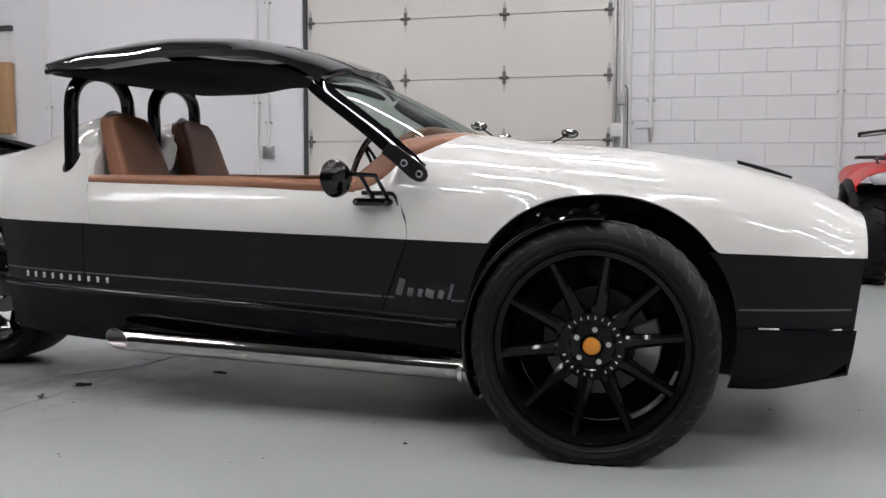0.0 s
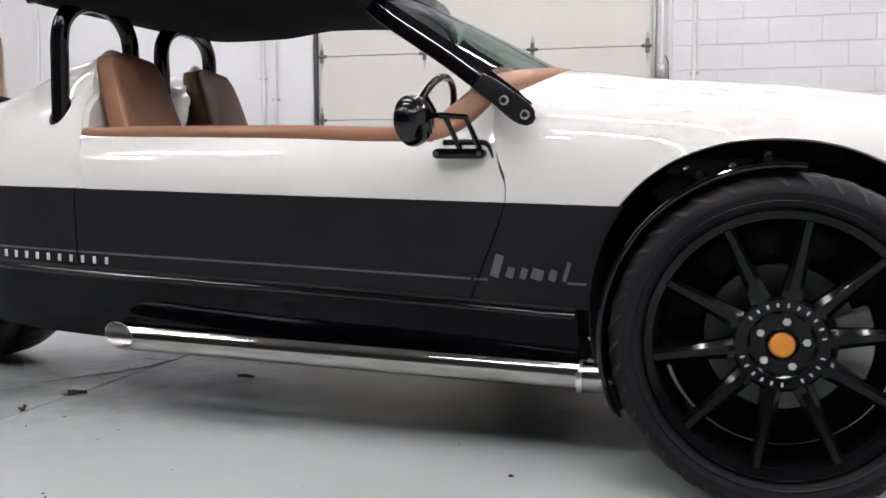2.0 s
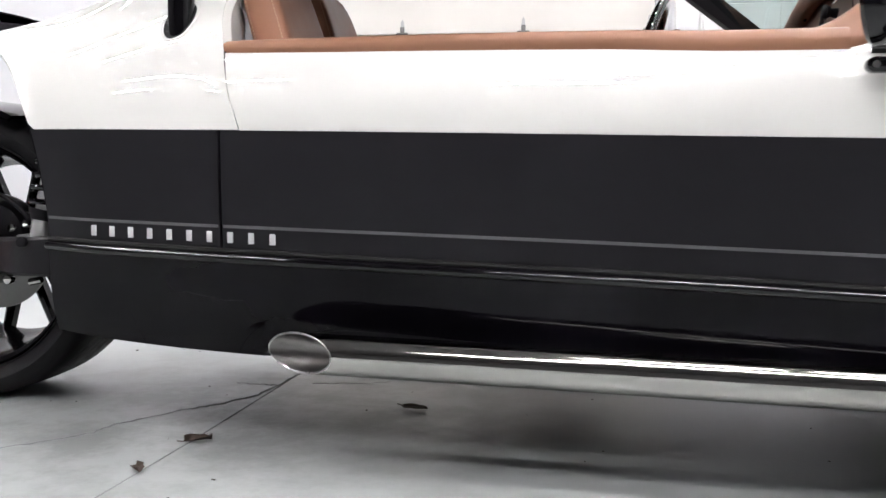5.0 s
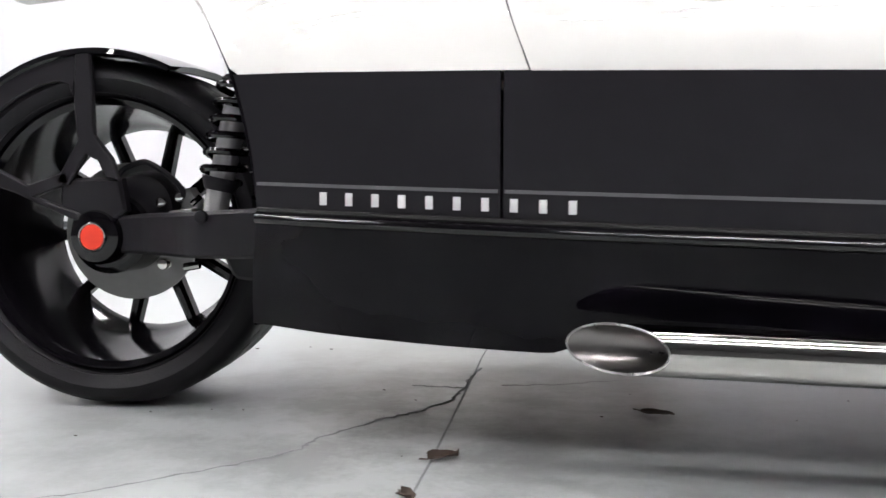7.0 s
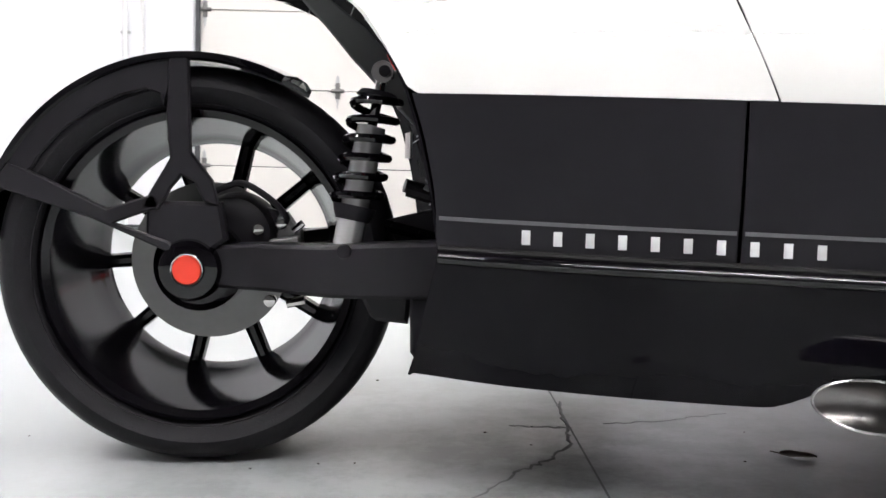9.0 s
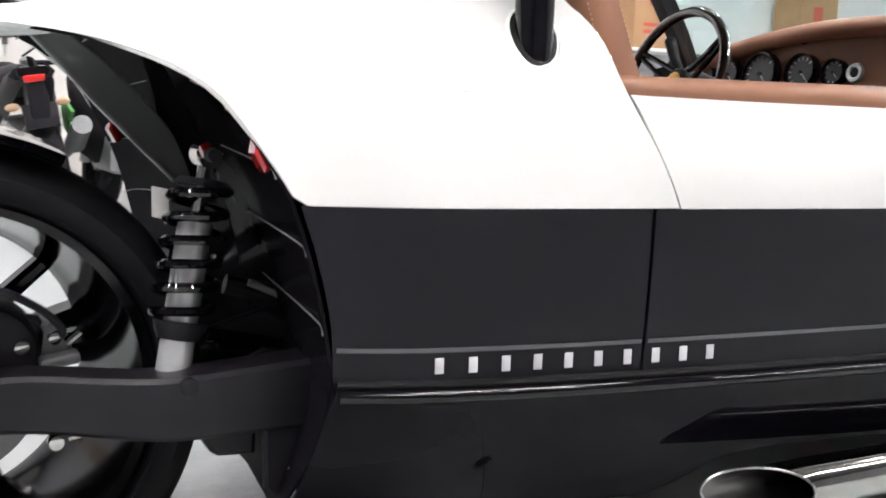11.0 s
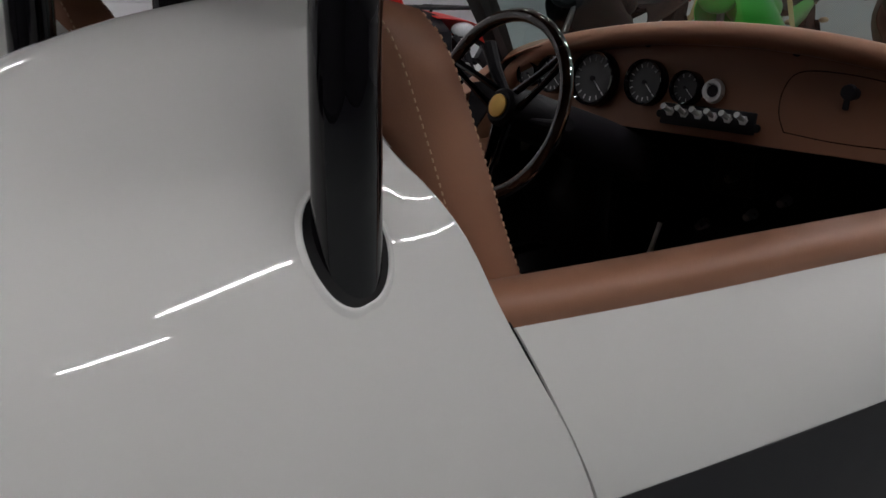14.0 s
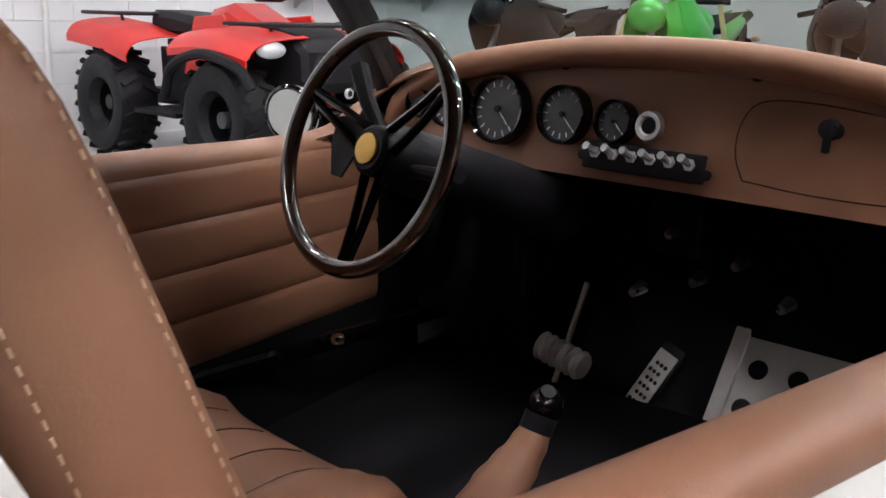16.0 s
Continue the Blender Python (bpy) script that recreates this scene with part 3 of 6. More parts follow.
def eased(rows, times):
    """The same grid of points with its inner points relaxed, so that long reflections run without waves."""
    g = np.array([[tuple(p) for p in r] for r in rows])
    for k in range(times):
        mid = 0.25 * (g[:-2, 1:-1] + g[2:, 1:-1] + g[1:-1, :-2] + g[1:-1, 2:])
        g[1:-1, 1:-1] += 0.6 * (mid - g[1:-1, 1:-1])
    return [[Vector(p) for p in r] for r in g]


def both(name, make, mat, label="", parent=None, sharp=35.0):
    """A part on each side of the car."""
    a = make()
    b = mirrored(a)
    return part(name, a, mat, parent or car, label, sharp), part(name, b, mat, parent or car, label, sharp)


# rear quarter with head fairings
def rear_grid():
    rows = []
    for k in range(61):
        x = -2.75 + (0.95 + 0.0) * k / 60
        low = belt(x) if x > -2.19 else curve(x, TAIL_ARCH)
        row = clipped(tail_section(x), x, low, 40)
        if k > 40:
            # the front edge leans back as it climbs
            w = ((k - 40) / 20) ** 2
            moved = [p + Vector((w * curve(p.z, [(0.577, 0.073), (0.66, 0.042), (0.714, 0.025), (0.77, 0.010), (0.80, 0.002), (0.84, -0.010), (0.87, -0.024), (0.97, -0.034)]), 0, 0)) for p in row]
            row = [Vector((q.x, q.y + (side_y(q.x) - side_y(p.x)) * curve(p.z, [(0.72, 1.0), (0.80, 0.0)]), q.z)) for p, q in zip(row, moved)]
        rows.append(row)
    return eased(rows, 30)


def rear_quarter():
    return sheet(rear_grid(), thick=-0.006)


def lifted(bm):
    """The far tail sits a little higher behind the wheel."""
    for v in bm.verts:
        v.co.z += 0.16 * max(0.0, -2.30 - v.co.x)
    return bm


part("rear_quarter", rear_quarter(), M_WHITE, car, "glossy white rear quarter with head fairing")
part("rear_quarter", lifted(mirrored(rear_quarter())), M_WHITE, car, "glossy white rear quarter with head fairing")


def fairing_front():
    edge = clipped(tail_section(-1.80), -1.80, 0.70, 40)
    edge = [p + Vector((curve(p.z, [(0.70, 0.030), (0.714, 0.025), (0.77, 0.010), (0.80, 0.002), (0.84, -0.010), (0.87, -0.024), (0.97, -0.034)]), 0, 0)) for p in edge]
    rows = [[p + Vector((0.0, 0.002, -0.002)) for p in edge], [Vector((p.x + 0.010, p.y * 0.985 + 0.004, p.z - 0.006)) for p in edge],
            [Vector((p.x + 0.012, p.y * 0.90 + 0.002, p.z - 0.04)) for p in edge], [Vector((p.x + 0.0, p.y * 0.85, min(p.z - 0.1, 0.62))) for p in edge]]
    return sheet(rows, thick=0.003)


both("fairing_front", fairing_front, M_WHITE, "white rolled front of the head fairing")


def door_skin():
    rows = []
    for k in range(49):
        row = []
        for j in range(13):
            v = j / 12
            z0 = 0.577
            zr = curve(-1.75 + 1.17 * k / 48, DOOR_TOP_Z)
            z = z0 + (zr - z0) * v
            xl = curve(z, [(0.577, -1.724), (0.66, -1.756), (0.716, -1.772)])
            xr = curve(z, [(0.55, -0.569), (0.60, -0.569), (0.64, -0.585), (0.69, -0.6015)])
            x = xl + (xr - xl) * k / 48
            z = belt(x) + (curve(x, DOOR_TOP_Z) - belt(x)) * v
            row.append((x, flank(x, z), z))
        rows.append(row)
    return sheet(rows, thick=-0.006)


def door_gap(table, dx):
    zs = np.linspace(0.56, table[-1][0], 12)
    return tube([(curve(z, table) + dx, flank(curve(z, table), z) + 0.0070, z) for z in zs], 0.0042, 8)


both("door_seal", lambda: door_gap([(0.577, -1.724), (0.66, -1.756), (0.716, -1.772)], -0.0025), M_SOCKET, "black rubber door seal")
both("door_seal", lambda: door_gap([(0.55, -0.571), (0.60, -0.571), (0.64, -0.588), (0.69, -0.604)], 0.002), M_SOCKET, "black rubber door seal")
both("door_skin", door_skin, M_WHITE, "glossy white door skin")


def fender_hood():
    rows = []
    xs = [-0.567 + 0.205 * k / 10 for k in range(11)] + [-0.350 + 0.665 * k / 48 for k in range(49)] + [0.325 + 0.330 * k / 20 for k in range(21)]
    for x in xs:
        dx = x - ARCH_C[0]
        low = belt(x)
        if abs(dx) < ARCH_RX:
            low = max(low, arch_z(x))
        row = clipped(nose_section(x), x, low, 30)
        w = max(0.0, (-0.2 - x) / 0.367) ** 2
        row = [p + Vector((w * curve(p.z, [(0.555, 0.0), (0.6, 0.0), (0.64, -0.015), (0.69, -0.032), (0.76, -0.04), (0.82, -0.01), (0.87, 0.09)]), 0, 0)) for p in row]
        rows.append(row)
    rows = eased(rows, 14)
    # rounded front edge down to the nose face
    last = rows[-1]
    for d, sx in ((0.008, 0.99), (0.010, 0.96), (0.004, 0.92)):
        rows.append([Vector((p.x + d , p.y * sx, 0.534 + (p.z - 0.534) * (0.55 + sx * 0.45 - (1 - sx) * 1.2))) for p in last])
    return sheet(rows, thick=-0.006)


both("fender_and_bonnet", fender_hood, M_WHITE, "glossy white front wing and bonnet")


# charcoal side band in four lengths, and the gloss sill below
def band_patch(left, right, n, low, high):
    rows = []
    for k in range(n + 1):
        row = []
        for j in range(15):
            v = j / 14
            zg = 0.36 + 0.21 * v
            x = left(zg) + (right(zg) - left(zg)) * k / n
            z = low(x) + (high(x) - low(x)) * v
            row.append((x, flank(x, z) - 0.002, z))
        rows.append(row)
    return sheet(rows, thick=-0.006)


def tail_edge(z):
    return curve(z, [(0.36, -2.150), (0.417, -2.153), (0.50, -2.168), (0.583, -2.192)])


def arch_back(z):
    return ARCH_C[0] - arch_half(z)


def arch_front(z):
    return ARCH_C[0] + arch_half(z)


def door_cut(z):
    return curve(z, [(0.36, -0.649), (0.555, -0.571)])


both("side_band", lambda: band_patch(tail_edge, lambda z: -1.7665, 16, lip, belt), M_BAND, "satin charcoal band")
both("side_band", lambda: band_patch(lambda z: -1.7615, lambda z: door_cut(z) - 0.002, 50, lip, belt), M_BAND, "satin charcoal band")
both("side_band", lambda: band_patch(lambda z: door_cut(z) + 0.002, arch_back, 14, lip, belt), M_BAND, "satin charcoal band")
both("nose_band", lambda: band_patch(arch_front, lambda z: 0.655 - (0.55 - z) * 0.1, 24, lambda x: 0.352, lambda x: belt(x)), M_BAND, "satin charcoal band")


def stripe(x0, x1, z0, z1, n=40):
    rows = []
    for k in range(n + 1):
        x = x0 + (x1 - x0) * k / n
        zc = z0 + (z1 - z0) * k / n
        rows.append([(x, flank(x, zc + dz) - 0.0032, zc + dz) for dz in (-0.0026, 0.0026)])
    return sheet(rows, thick=-0.0005)


def stripe_z(x):
    return curve(x, [(-2.15, 0.4165), (-1.895, 0.412), (-1.176, 0.401), (-0.6, 0.389)])


def stripe_run(x0, x1, n):
    rows = []
    for k in range(n + 1):
        x = x0 + (x1 - x0) * k / n
        rows.append([(x, flank(x, stripe_z(x) + dz) - 0.0036, stripe_z(x) + dz) for dz in (-0.0026, 0.0026)])
    return sheet(rows, thick=-0.0008)


both("pinstripe", lambda: stripe_run(-2.148, -1.769, 16), M_STRIPE)
both("pinstripe", lambda: stripe_run(-1.759, -0.648, 40), M_STRIPE)
both("pinstripe", lambda: stripe_run(-0.640, -0.608, 4), M_STRIPE)
both("pinstripe", lambda: stripe_run(-0.428, -0.388, 4), M_STRIPE)
both("pinstripe", lambda: stripe(0.352, 0.628, 0.398, 0.402, 16), M_STRIPE)


def sill_skin():
    rows = []
    for k in range(91):
        v0 = k / 90
        row = []
        for j in range(13):
            v = j / 12
            xl = -2.146 - 0.036 * v
            x = xl + (-0.405 - xl) * v0
            top = lip(x) - 0.004
            bot = curve(x, [(-2.18, 0.190), (-2.0, 0.181), (-1.85, 0.176), (-1.70, 0.174), (-1.645, 0.196), (-1.60, 0.228), (-1.50, 0.235), (-1.2, 0.225), (-0.405, 0.219)])
            z = top + (bot - top) * v
            y = side_y(x) + 0.004 + curve(top - z, [(0, 0), (0.03, 0.012), (0.08, 0.026), (0.14, 0.05), (0.21, 0.092)])
            row.append((x, y, z))
        rows.append(row)
    return sheet(rows, thick=-0.006)


both("sill", sill_skin, M_SILL, "gloss black lower sill panel")


def sill_lip():
    pts = []
    for k in range(61):
        x = -2.146 + 1.736 * k / 60
        pts.append((x, side_y(x) - 0.003, lip(x) - 0.0145))
    return tube(pts, 0.0085, 12)


both("sill_groove", lambda: tube([(x, side_y(x) + 0.005, lip(x) - 0.003) for x in np.linspace(-2.146, -0.41, 40)], 0.006, 8), M_SOCKET, "dark groove above the sill")
both("sill_lip", sill_lip, M_GLOSS, "gloss black rounded lip")


def sill_floor():
    rows = []
    for k in range(31):
        x = -2.12 + 1.72 * k / 30
        rows.append([(x, side_y(x) + 0.10, 0.27), (x, side_y(x) + 0.16, 0.20), (x, -0.2, 0.15), (x, 0.0, 0.15)])
    return sheet(rows, thick=-0.004)


both("underbody", sill_floor, M_BLACK)


# nose: lower spoiler, front face
def nose_lower():
    rows = []
    for k in range(31):
        row = []
        for j in range(11):
            v = j / 10
            z = 0.349 - 0.15 * v
            xl = arch_front(z)
            x = xl + (0.640 - 0.10 * (0.352 - z) - xl) * k / 30
            zz = 0.349 - (0.349 - curve(x, [(0.30, 0.186), (0.40, 0.186), (0.54, 0.210), (0.62, 0.232)])) * v
            row.append((x, side_y(x) - 0.004 + 0.05 * v * v, zz))
        rows.append(row)
    return sheet(rows, thick=-0.006)


both("nose_skirt", nose_lower, M_SILL, "satin black nose skirt")


def nose_face():
    rows = []
    for j in range(11):
        y = -0.575 + 0.575 * j / 10
        bulge = 0.025 * (1 - (y / 0.575) ** 2)
        rows.append([(0.640 + bulge, y, 0.535), (0.640 + bulge, y, 0.45), (0.632 + bulge, y, 0.36), (0.62 + bulge, y, 0.232), (0.5, y, 0.20)])
    return sheet(rows, thick=-0.005)


both("nose_panel", nose_face, M_BAND)
both("bonnet_vent", lambda: prism([(0.328, 0.783), (0.40, 0.764), (0.48, 0.737), (0.478, 0.730), (0.40, 0.752), (0.33, 0.772)], 0.012, pose(0, -0.36, 0.006), 0.002), M_BLACK)


# wheel-arch liners
def arch_liner():
    rows = []
    for k in range(41):
        a = radians(-18 + 226 * k / 40)
        c, sn = math.cos(a), math.sin(a)
        x = ARCH_C[0] + (ARCH_RX + 0.001) * math.copysign(abs(c) ** (2 / ARCH_P), c)
        z = ARCH_C[1] + (ARCH_RZ + 0.001) * math.copysign(abs(sn) ** (2 / ARCH_P), sn)
        rows.append([(x, flank(x, min(max(z, 0.4), 0.7)) + 0.006, z), (ARCH_C[0] + (x - ARCH_C[0]) * 1.03, -0.45, ARCH_C[1] + (z - ARCH_C[1]) * 1.03), (ARCH_C[0] + (x - ARCH_C[0]) * 1.03, -0.36, ARCH_C[1] + (z - ARCH_C[1]) * 1.03)])
    return sheet(rows, thick=0.004)


both("arch_liner", arch_liner, M_DEEP, "black inner wheel arch")
both("inner_wall", lambda: block((0.80, 0.01, 0.56), pose(0.0, -0.37, 0.45)), M_DEEP)


def arch_plate():
    bm = lathe([(0.335, -0.60), (0.375, -0.595), (0.375, -0.585), (0.335, -0.59)], 20, axis="y", center=(0, 0, 0.318), a0=72, a1=135, closed=True)
    return bm


both("fender_mount", arch_plate, M_BLACK)
both("mount_strip", lambda: prism([(-0.235, 0.622), (-0.215, 0.652), (0.005, 0.657), (0.015, 0.640), (0.0, 0.627), (-0.19, 0.618)], 0.004, pose(0, -0.600, 0), 0.001), M_GLOSS)
for px, pz in ((-0.025, 0.641), (-0.10, 0.640), (-0.192, 0.636), (-0.249, 0.530)):
    both("mount_bolt", lambda: disc(0.0075, 0.012, pose(px, -0.604, pz, 90), 10, 0.002), M_CHROME)


# rear wheel-arch edge and liner
def tail_edge_rows():
    edge = [(-2.185, 0.18, -0.375), (-2.150, 0.30, -0.445), (-2.145, 0.365, -0.468)]
    edge += [(tail_edge(z), z, flank(tail_edge(z), z)) for z in (0.42, 0.47, 0.53, 0.575)]
    for x in (-2.20, -2.224, -2.27, -2.32, -2.38, -2.48, -2.6, -2.75):
        z = curve(x, TAIL_ARCH)
        row = clipped(tail_section(x), x, z, 10)
        edge.append((x, z, row[0].y))
    rows = []
    for x, z, y in edge:
        d = Vector((x + 2.55, 0, z - 0.33)).normalized()
        up = 0.06 * min(1.0, max(0.0, (-2.19 - x) / 0.1))
        rows.append([(x, y + 0.004, z), (x + d.x * 0.012, y + 0.05, z + d.z * 0.004 + up * 0.3), (x + d.x * 0.03, -0.17, z + up), (x + d.x * 0.03, mid_y(x), z + up)])
    return [[Vector(p) for p in r] for r in rows]


def tail_liner():
    return sheet(spun(tail_edge_rows()), thick=0.004)


def spun(rows, n=36):
    cols = [spline([r[j] for r in rows], n) for j in range(len(rows[0]))]
    return [[c[i] for c in cols] for i in range(n + 1)]


def liner_ribs(side):
    """Thin pressed ribs across the tail arch."""
    edge_rows = spun(tail_edge_rows())
    for i in range(9, 31, 3):
        b = tube(spline([p + (Vector((-2.55, p.y, 0.33)) - p).normalized() * 0.006 for p in edge_rows[i][:3]], 10), 0.0010, 5)
        part("liner_rib", lifted(mirrored(b)) if side else b, M_STRUT, car)


part("tail_liner", tail_liner(), M_LINER, car, "black inner tail arch")
part("tail_liner", lifted(mirrored(tail_liner())), M_LINER, car, "black inner tail arch")
liner_ribs(0)
liner_ribs(1)


# leather door roll, cowl pad
def door_roll():
    rows = []
    for k in range(41):
        x = -1.800 + 1.052 * k / 40
        z = curve(x, DOOR_TOP_Z)
        y = flank(x, z) + 0.014 * min(1.0, max(0.0, (-1.762 - x) / 0.03))
        h = curve(x, [(-1.78, 0.024), (-1.6, 0.028), (-0.75, 0.036)])
        rows.append([(x, y + 0.001, z - 0.002), (x, y - 0.001, z + h * 0.45), (x, y + 0.008, z + h * 0.85), (x, y + 0.024, z + h), (x, y + 0.046, z + h * 0.95),
                     (x, y + 0.062, z + h * 0.6), (x, y + 0.066, z), (x, y + 0.066, z - 0.04)])
    return sheet([spline(r, 18) for r in rows], thick=-0.004)


both("door_roll", door_roll, M_LEATHER, "tan leather door top roll")


COWL_EDGE = [(-0.80, 0.690), (-0.732, 0.701), (-0.685, 0.722), (-0.650, 0.748), (-0.615, 0.780), (-0.575, 0.815)]


def cowl_pad():
    outer = spline([(-0.80, -0.607, 0.690), (-0.732, -0.603, 0.701), (-0.685, -0.600, 0.722), (-0.650, -0.597, 0.748), (-0.615, -0.590, 0.780), (-0.575, -0.565, 0.815), (-0.535, -0.52, 0.842), (-0.50, -0.44, 0.860), (-0.48, -0.3, 0.870), (-0.478, 0.0, 0.872)], 48)
    mid = spline([(-0.80, -0.590, 0.724), (-0.757, -0.578, 0.746), (-0.714, -0.572, 0.778), (-0.673, -0.565, 0.812), (-0.640, -0.548, 0.836), (-0.612, -0.51, 0.852), (-0.59, -0.44, 0.862), (-0.575, -0.3, 0.874), (-0.57, 0.0, 0.882)], 48)
    inner = spline([(-0.80, -0.555, 0.712), (-0.757, -0.548, 0.736), (-0.718, -0.540, 0.766), (-0.690, -0.525, 0.800), (-0.675, -0.50, 0.826), (-0.665, -0.46, 0.840), (-0.66, -0.40, 0.848), (-0.66, -0.28, 0.868), (-0.66, 0.0, 0.884)], 48)
    return sheet([spline([a + Vector((0.012, 0.012, -0.020)), a + Vector((0, -0.002, -0.004)), a.lerp(b, 0.18) + Vector((0, -0.006, 0.003)), a.lerp(b, 0.6) + Vector((0, -0.005, 0.004)), b, c], 16) for a, b, c in zip(outer, mid, inner)], thick=-0.004)


def cowl_side():
    """White body side that sweeps up from the door to the scuttle, below the leather."""
    rows = []
    for k in range(25):
        x = -0.80 + 0.215 * k / 24
        z0, z1 = 0.684, curve(x, COWL_EDGE)
        y0, y1 = flank(x, 0.684) + 0.0006, curve(x, [(-0.80, -0.607), (-0.615, -0.592), (-0.575, -0.575)])
        rows.append([(x, y0 + (y1 - y0) * v, z0 + (z1 - z0) * v) for v in (0.0, 0.2, 0.4, 0.6, 0.8, 1.0)])
    return sheet(rows, thick=-0.004)


part("cowl_side", cowl_side(), M_WHITE, car, "glossy white scuttle side")
def far_cowl_pad():
    outer = spline([(-0.78, -0.612, 0.688), (-0.70, -0.612, 0.695), (-0.63, -0.605, 0.735), (-0.575, -0.575, 0.785), (-0.525, -0.53, 0.828), (-0.49, -0.45, 0.856), (-0.48, -0.3, 0.868), (-0.478, 0.0, 0.872)], 40)
    mid = spline([(-0.78, -0.600, 0.724), (-0.71, -0.598, 0.736), (-0.66, -0.580, 0.770), (-0.62, -0.55, 0.805), (-0.585, -0.50, 0.838), (-0.57, -0.44, 0.856), (-0.57, -0.3, 0.872), (-0.57, 0.0, 0.882)], 40)
    inner = spline([(-0.78, -0.555, 0.72), (-0.72, -0.545, 0.735), (-0.668, -0.545, 0.768), (-0.652, -0.515, 0.800), (-0.66, -0.46, 0.825), (-0.66, -0.40, 0.844), (-0.66, -0.28, 0.868), (-0.66, 0.0, 0.884)], 40)
    return sheet([spline([a + Vector((0.035, 0.012, -0.03)), a, b, c], 10) for a, b, c in zip(outer, mid, inner)], thick=-0.004)


part("cowl_pad", cowl_pad(), M_LEATHER, car, "tan leather scuttle pad")
part("cowl_pad", mirrored(far_cowl_pad()), M_LEATHER, car, "tan leather scuttle pad")

# cockpit tub
both("tub_side", lambda: sheet([[(x, flank(x, 0.70) + 0.066, 0.70), (x, flank(x, 0.70) + 0.075, 0.42), (x, flank(x, 0.70) + 0.08, 0.24)] for x in np.linspace(-1.77, -0.5, 12)], thick=0.004), M_DARK)
both("tub_floor", lambda: sheet([[(x, flank(x, 0.40) + 0.085, 0.262), (x, -0.3, 0.232), (x, mid_y(x) + 0.001, 0.230)] for x in np.linspace(-1.80, -0.37, 12)], thick=0.004), M_DARK)
part("toe_board", sheet([[(-0.37, y, 0.20), (-0.29, y, 0.30), (-0.27, y, 0.45), (-0.30, y, 0.66)] for y in np.linspace(-0.50, 0.56, 8)], thick=0.004), M_DARK, car)
part("firewall", block((0.02, 1.2, 0.52), pose(-0.05, 0, 0.45)), M_DARK, car)
part("bulkhead", block((0.02, 0.96, 0.50), pose(-1.86, 0, 0.47)), M_DARK, car)
part("tunnel", block((0.45, 0.16, 0.10), pose(-1.12, 0.0, 0.27), 0.03, 3), M_DARK, car)

# pleated leather door cards
def door_card():
    rows = []
    for k in range(25):
        x = -1.70 + 1.06 * k / 24
        row = []
        for j in range(41):
            z = 0.705 - 0.29 * j / 40
            groove = 0.006 * abs(math.sin(math.pi * (0.705 - z) / 0.0725)) ** 0.35
            row.append((x, flank(x, 0.70) + 0.078 + groove, z))
        rows.append(row)
    return sheet(rows, thick=0.003)


both("door_card", door_card, M_LEATHER, "tan leather door card with horizontal pleats")

# dashboard
DASH_TOP = [(0.0, 0.882), (0.11, 0.879), (0.3, 0.857), (0.42, 0.830), (0.52, 0.778), (0.545, 0.735)]


def dash_panel():
    rows = []
    for k in range(61):
        y = -0.515 + 1.09 * k / 60
        zt = curve(abs(y - 0.03), DASH_TOP)
        row = []
        for j in range(9):
            z = 0.700 + (zt - 0.700) * j / 8
            row.append((-0.700 + 0.16 * (z - 0.70), y, z))
        rows.append(row)
    return sheet(rows, thick=0.012)


dash = part("dashboard", dash_panel(), M_LEATHER, car, "tan leather dashboard with round gauges")
part("dash_roll", tube(spline([(-0.690, 0.03 + s * y, curve(abs(y), DASH_TOP) + 0.006) for s, y in ((-1, 0.545), (-1, 0.52), (-1, 0.42), (-1, 0.3), (-1, 0.11), (1, 0.11), (1, 0.3), (1, 0.42), (1, 0.52), (1, 0.545))], 60), 0.022, 12), M_LEATHER, dash)


def dash_at(y, z, off=0.0):
    """A pose on the dash, its local z towards the seats."""
    return pose(-0.700 + 0.16 * (z - 0.70) - 0.013 - off, y, z, 0, -90 + 9, 0)


def gauge(y, z, r):
    g = part("gauge", lathe([(r * 0.86, 0.0), (r * 0.88, 0.012), (r * 0.97, 0.014), (r, 0.008), (r, -0.01)], 32, axis="z"), M_GLOSS, dash, "round black gauge")
    g.matrix_basis = dash_at(y, z)
    face = part("face", disc(r * 0.88, 0.004, pose(0, 0, 0.002), 28), M_GAUGE, g)
    b = bmesh.new()
    for k in range(9 if r < 0.04 else 13):
        a = radians(225 - 270 * k / (8 if r < 0.04 else 12))
        block((r * 0.16, r * 0.035, 0.001), pose(math.cos(a) * r * 0.72, math.sin(a) * r * 0.72, 0.005, 0, 0, math.degrees(a)), bm=b)
    part("scale_marks", b, M_TICK, g)
    part("needle", block((r * 0.6, r * 0.03, 0.001), pose(-r * 0.2, -r * 0.2, 0.006, 0, 0, 45)), M_TICK, g)
    part("needle_hub", disc(r * 0.1, 0.004, pose(0, 0, 0.007), 10), M_BLACK, g)
    return g


gauge(0.320, 0.786, 0.056)
gauge(0.192, 0.789, 0.045)
gauge(0.098, 0.787, 0.032)
gauge(0.430, 0.786, 0.040)
gauge(0.500, 0.782, 0.026)
ign = part("ignition_switch", lathe([(0.010, 0.004), (0.014, 0.008), (0.020, 0.008), (0.023, 0.0)], 24, axis="z"), M_STEEL, dash, "chrome ignition switch")
ign.matrix_basis = dash_at(0.040, 0.786)
part("key_slot", disc(0.011, 0.006, pose(0, 0, 0.003), 16), M_BLACK, ign)
panel = part("switch_panel", block((0.040, 0.20, 0.008), None, 0.003), M_BLACK, dash, "black toggle switch panel")
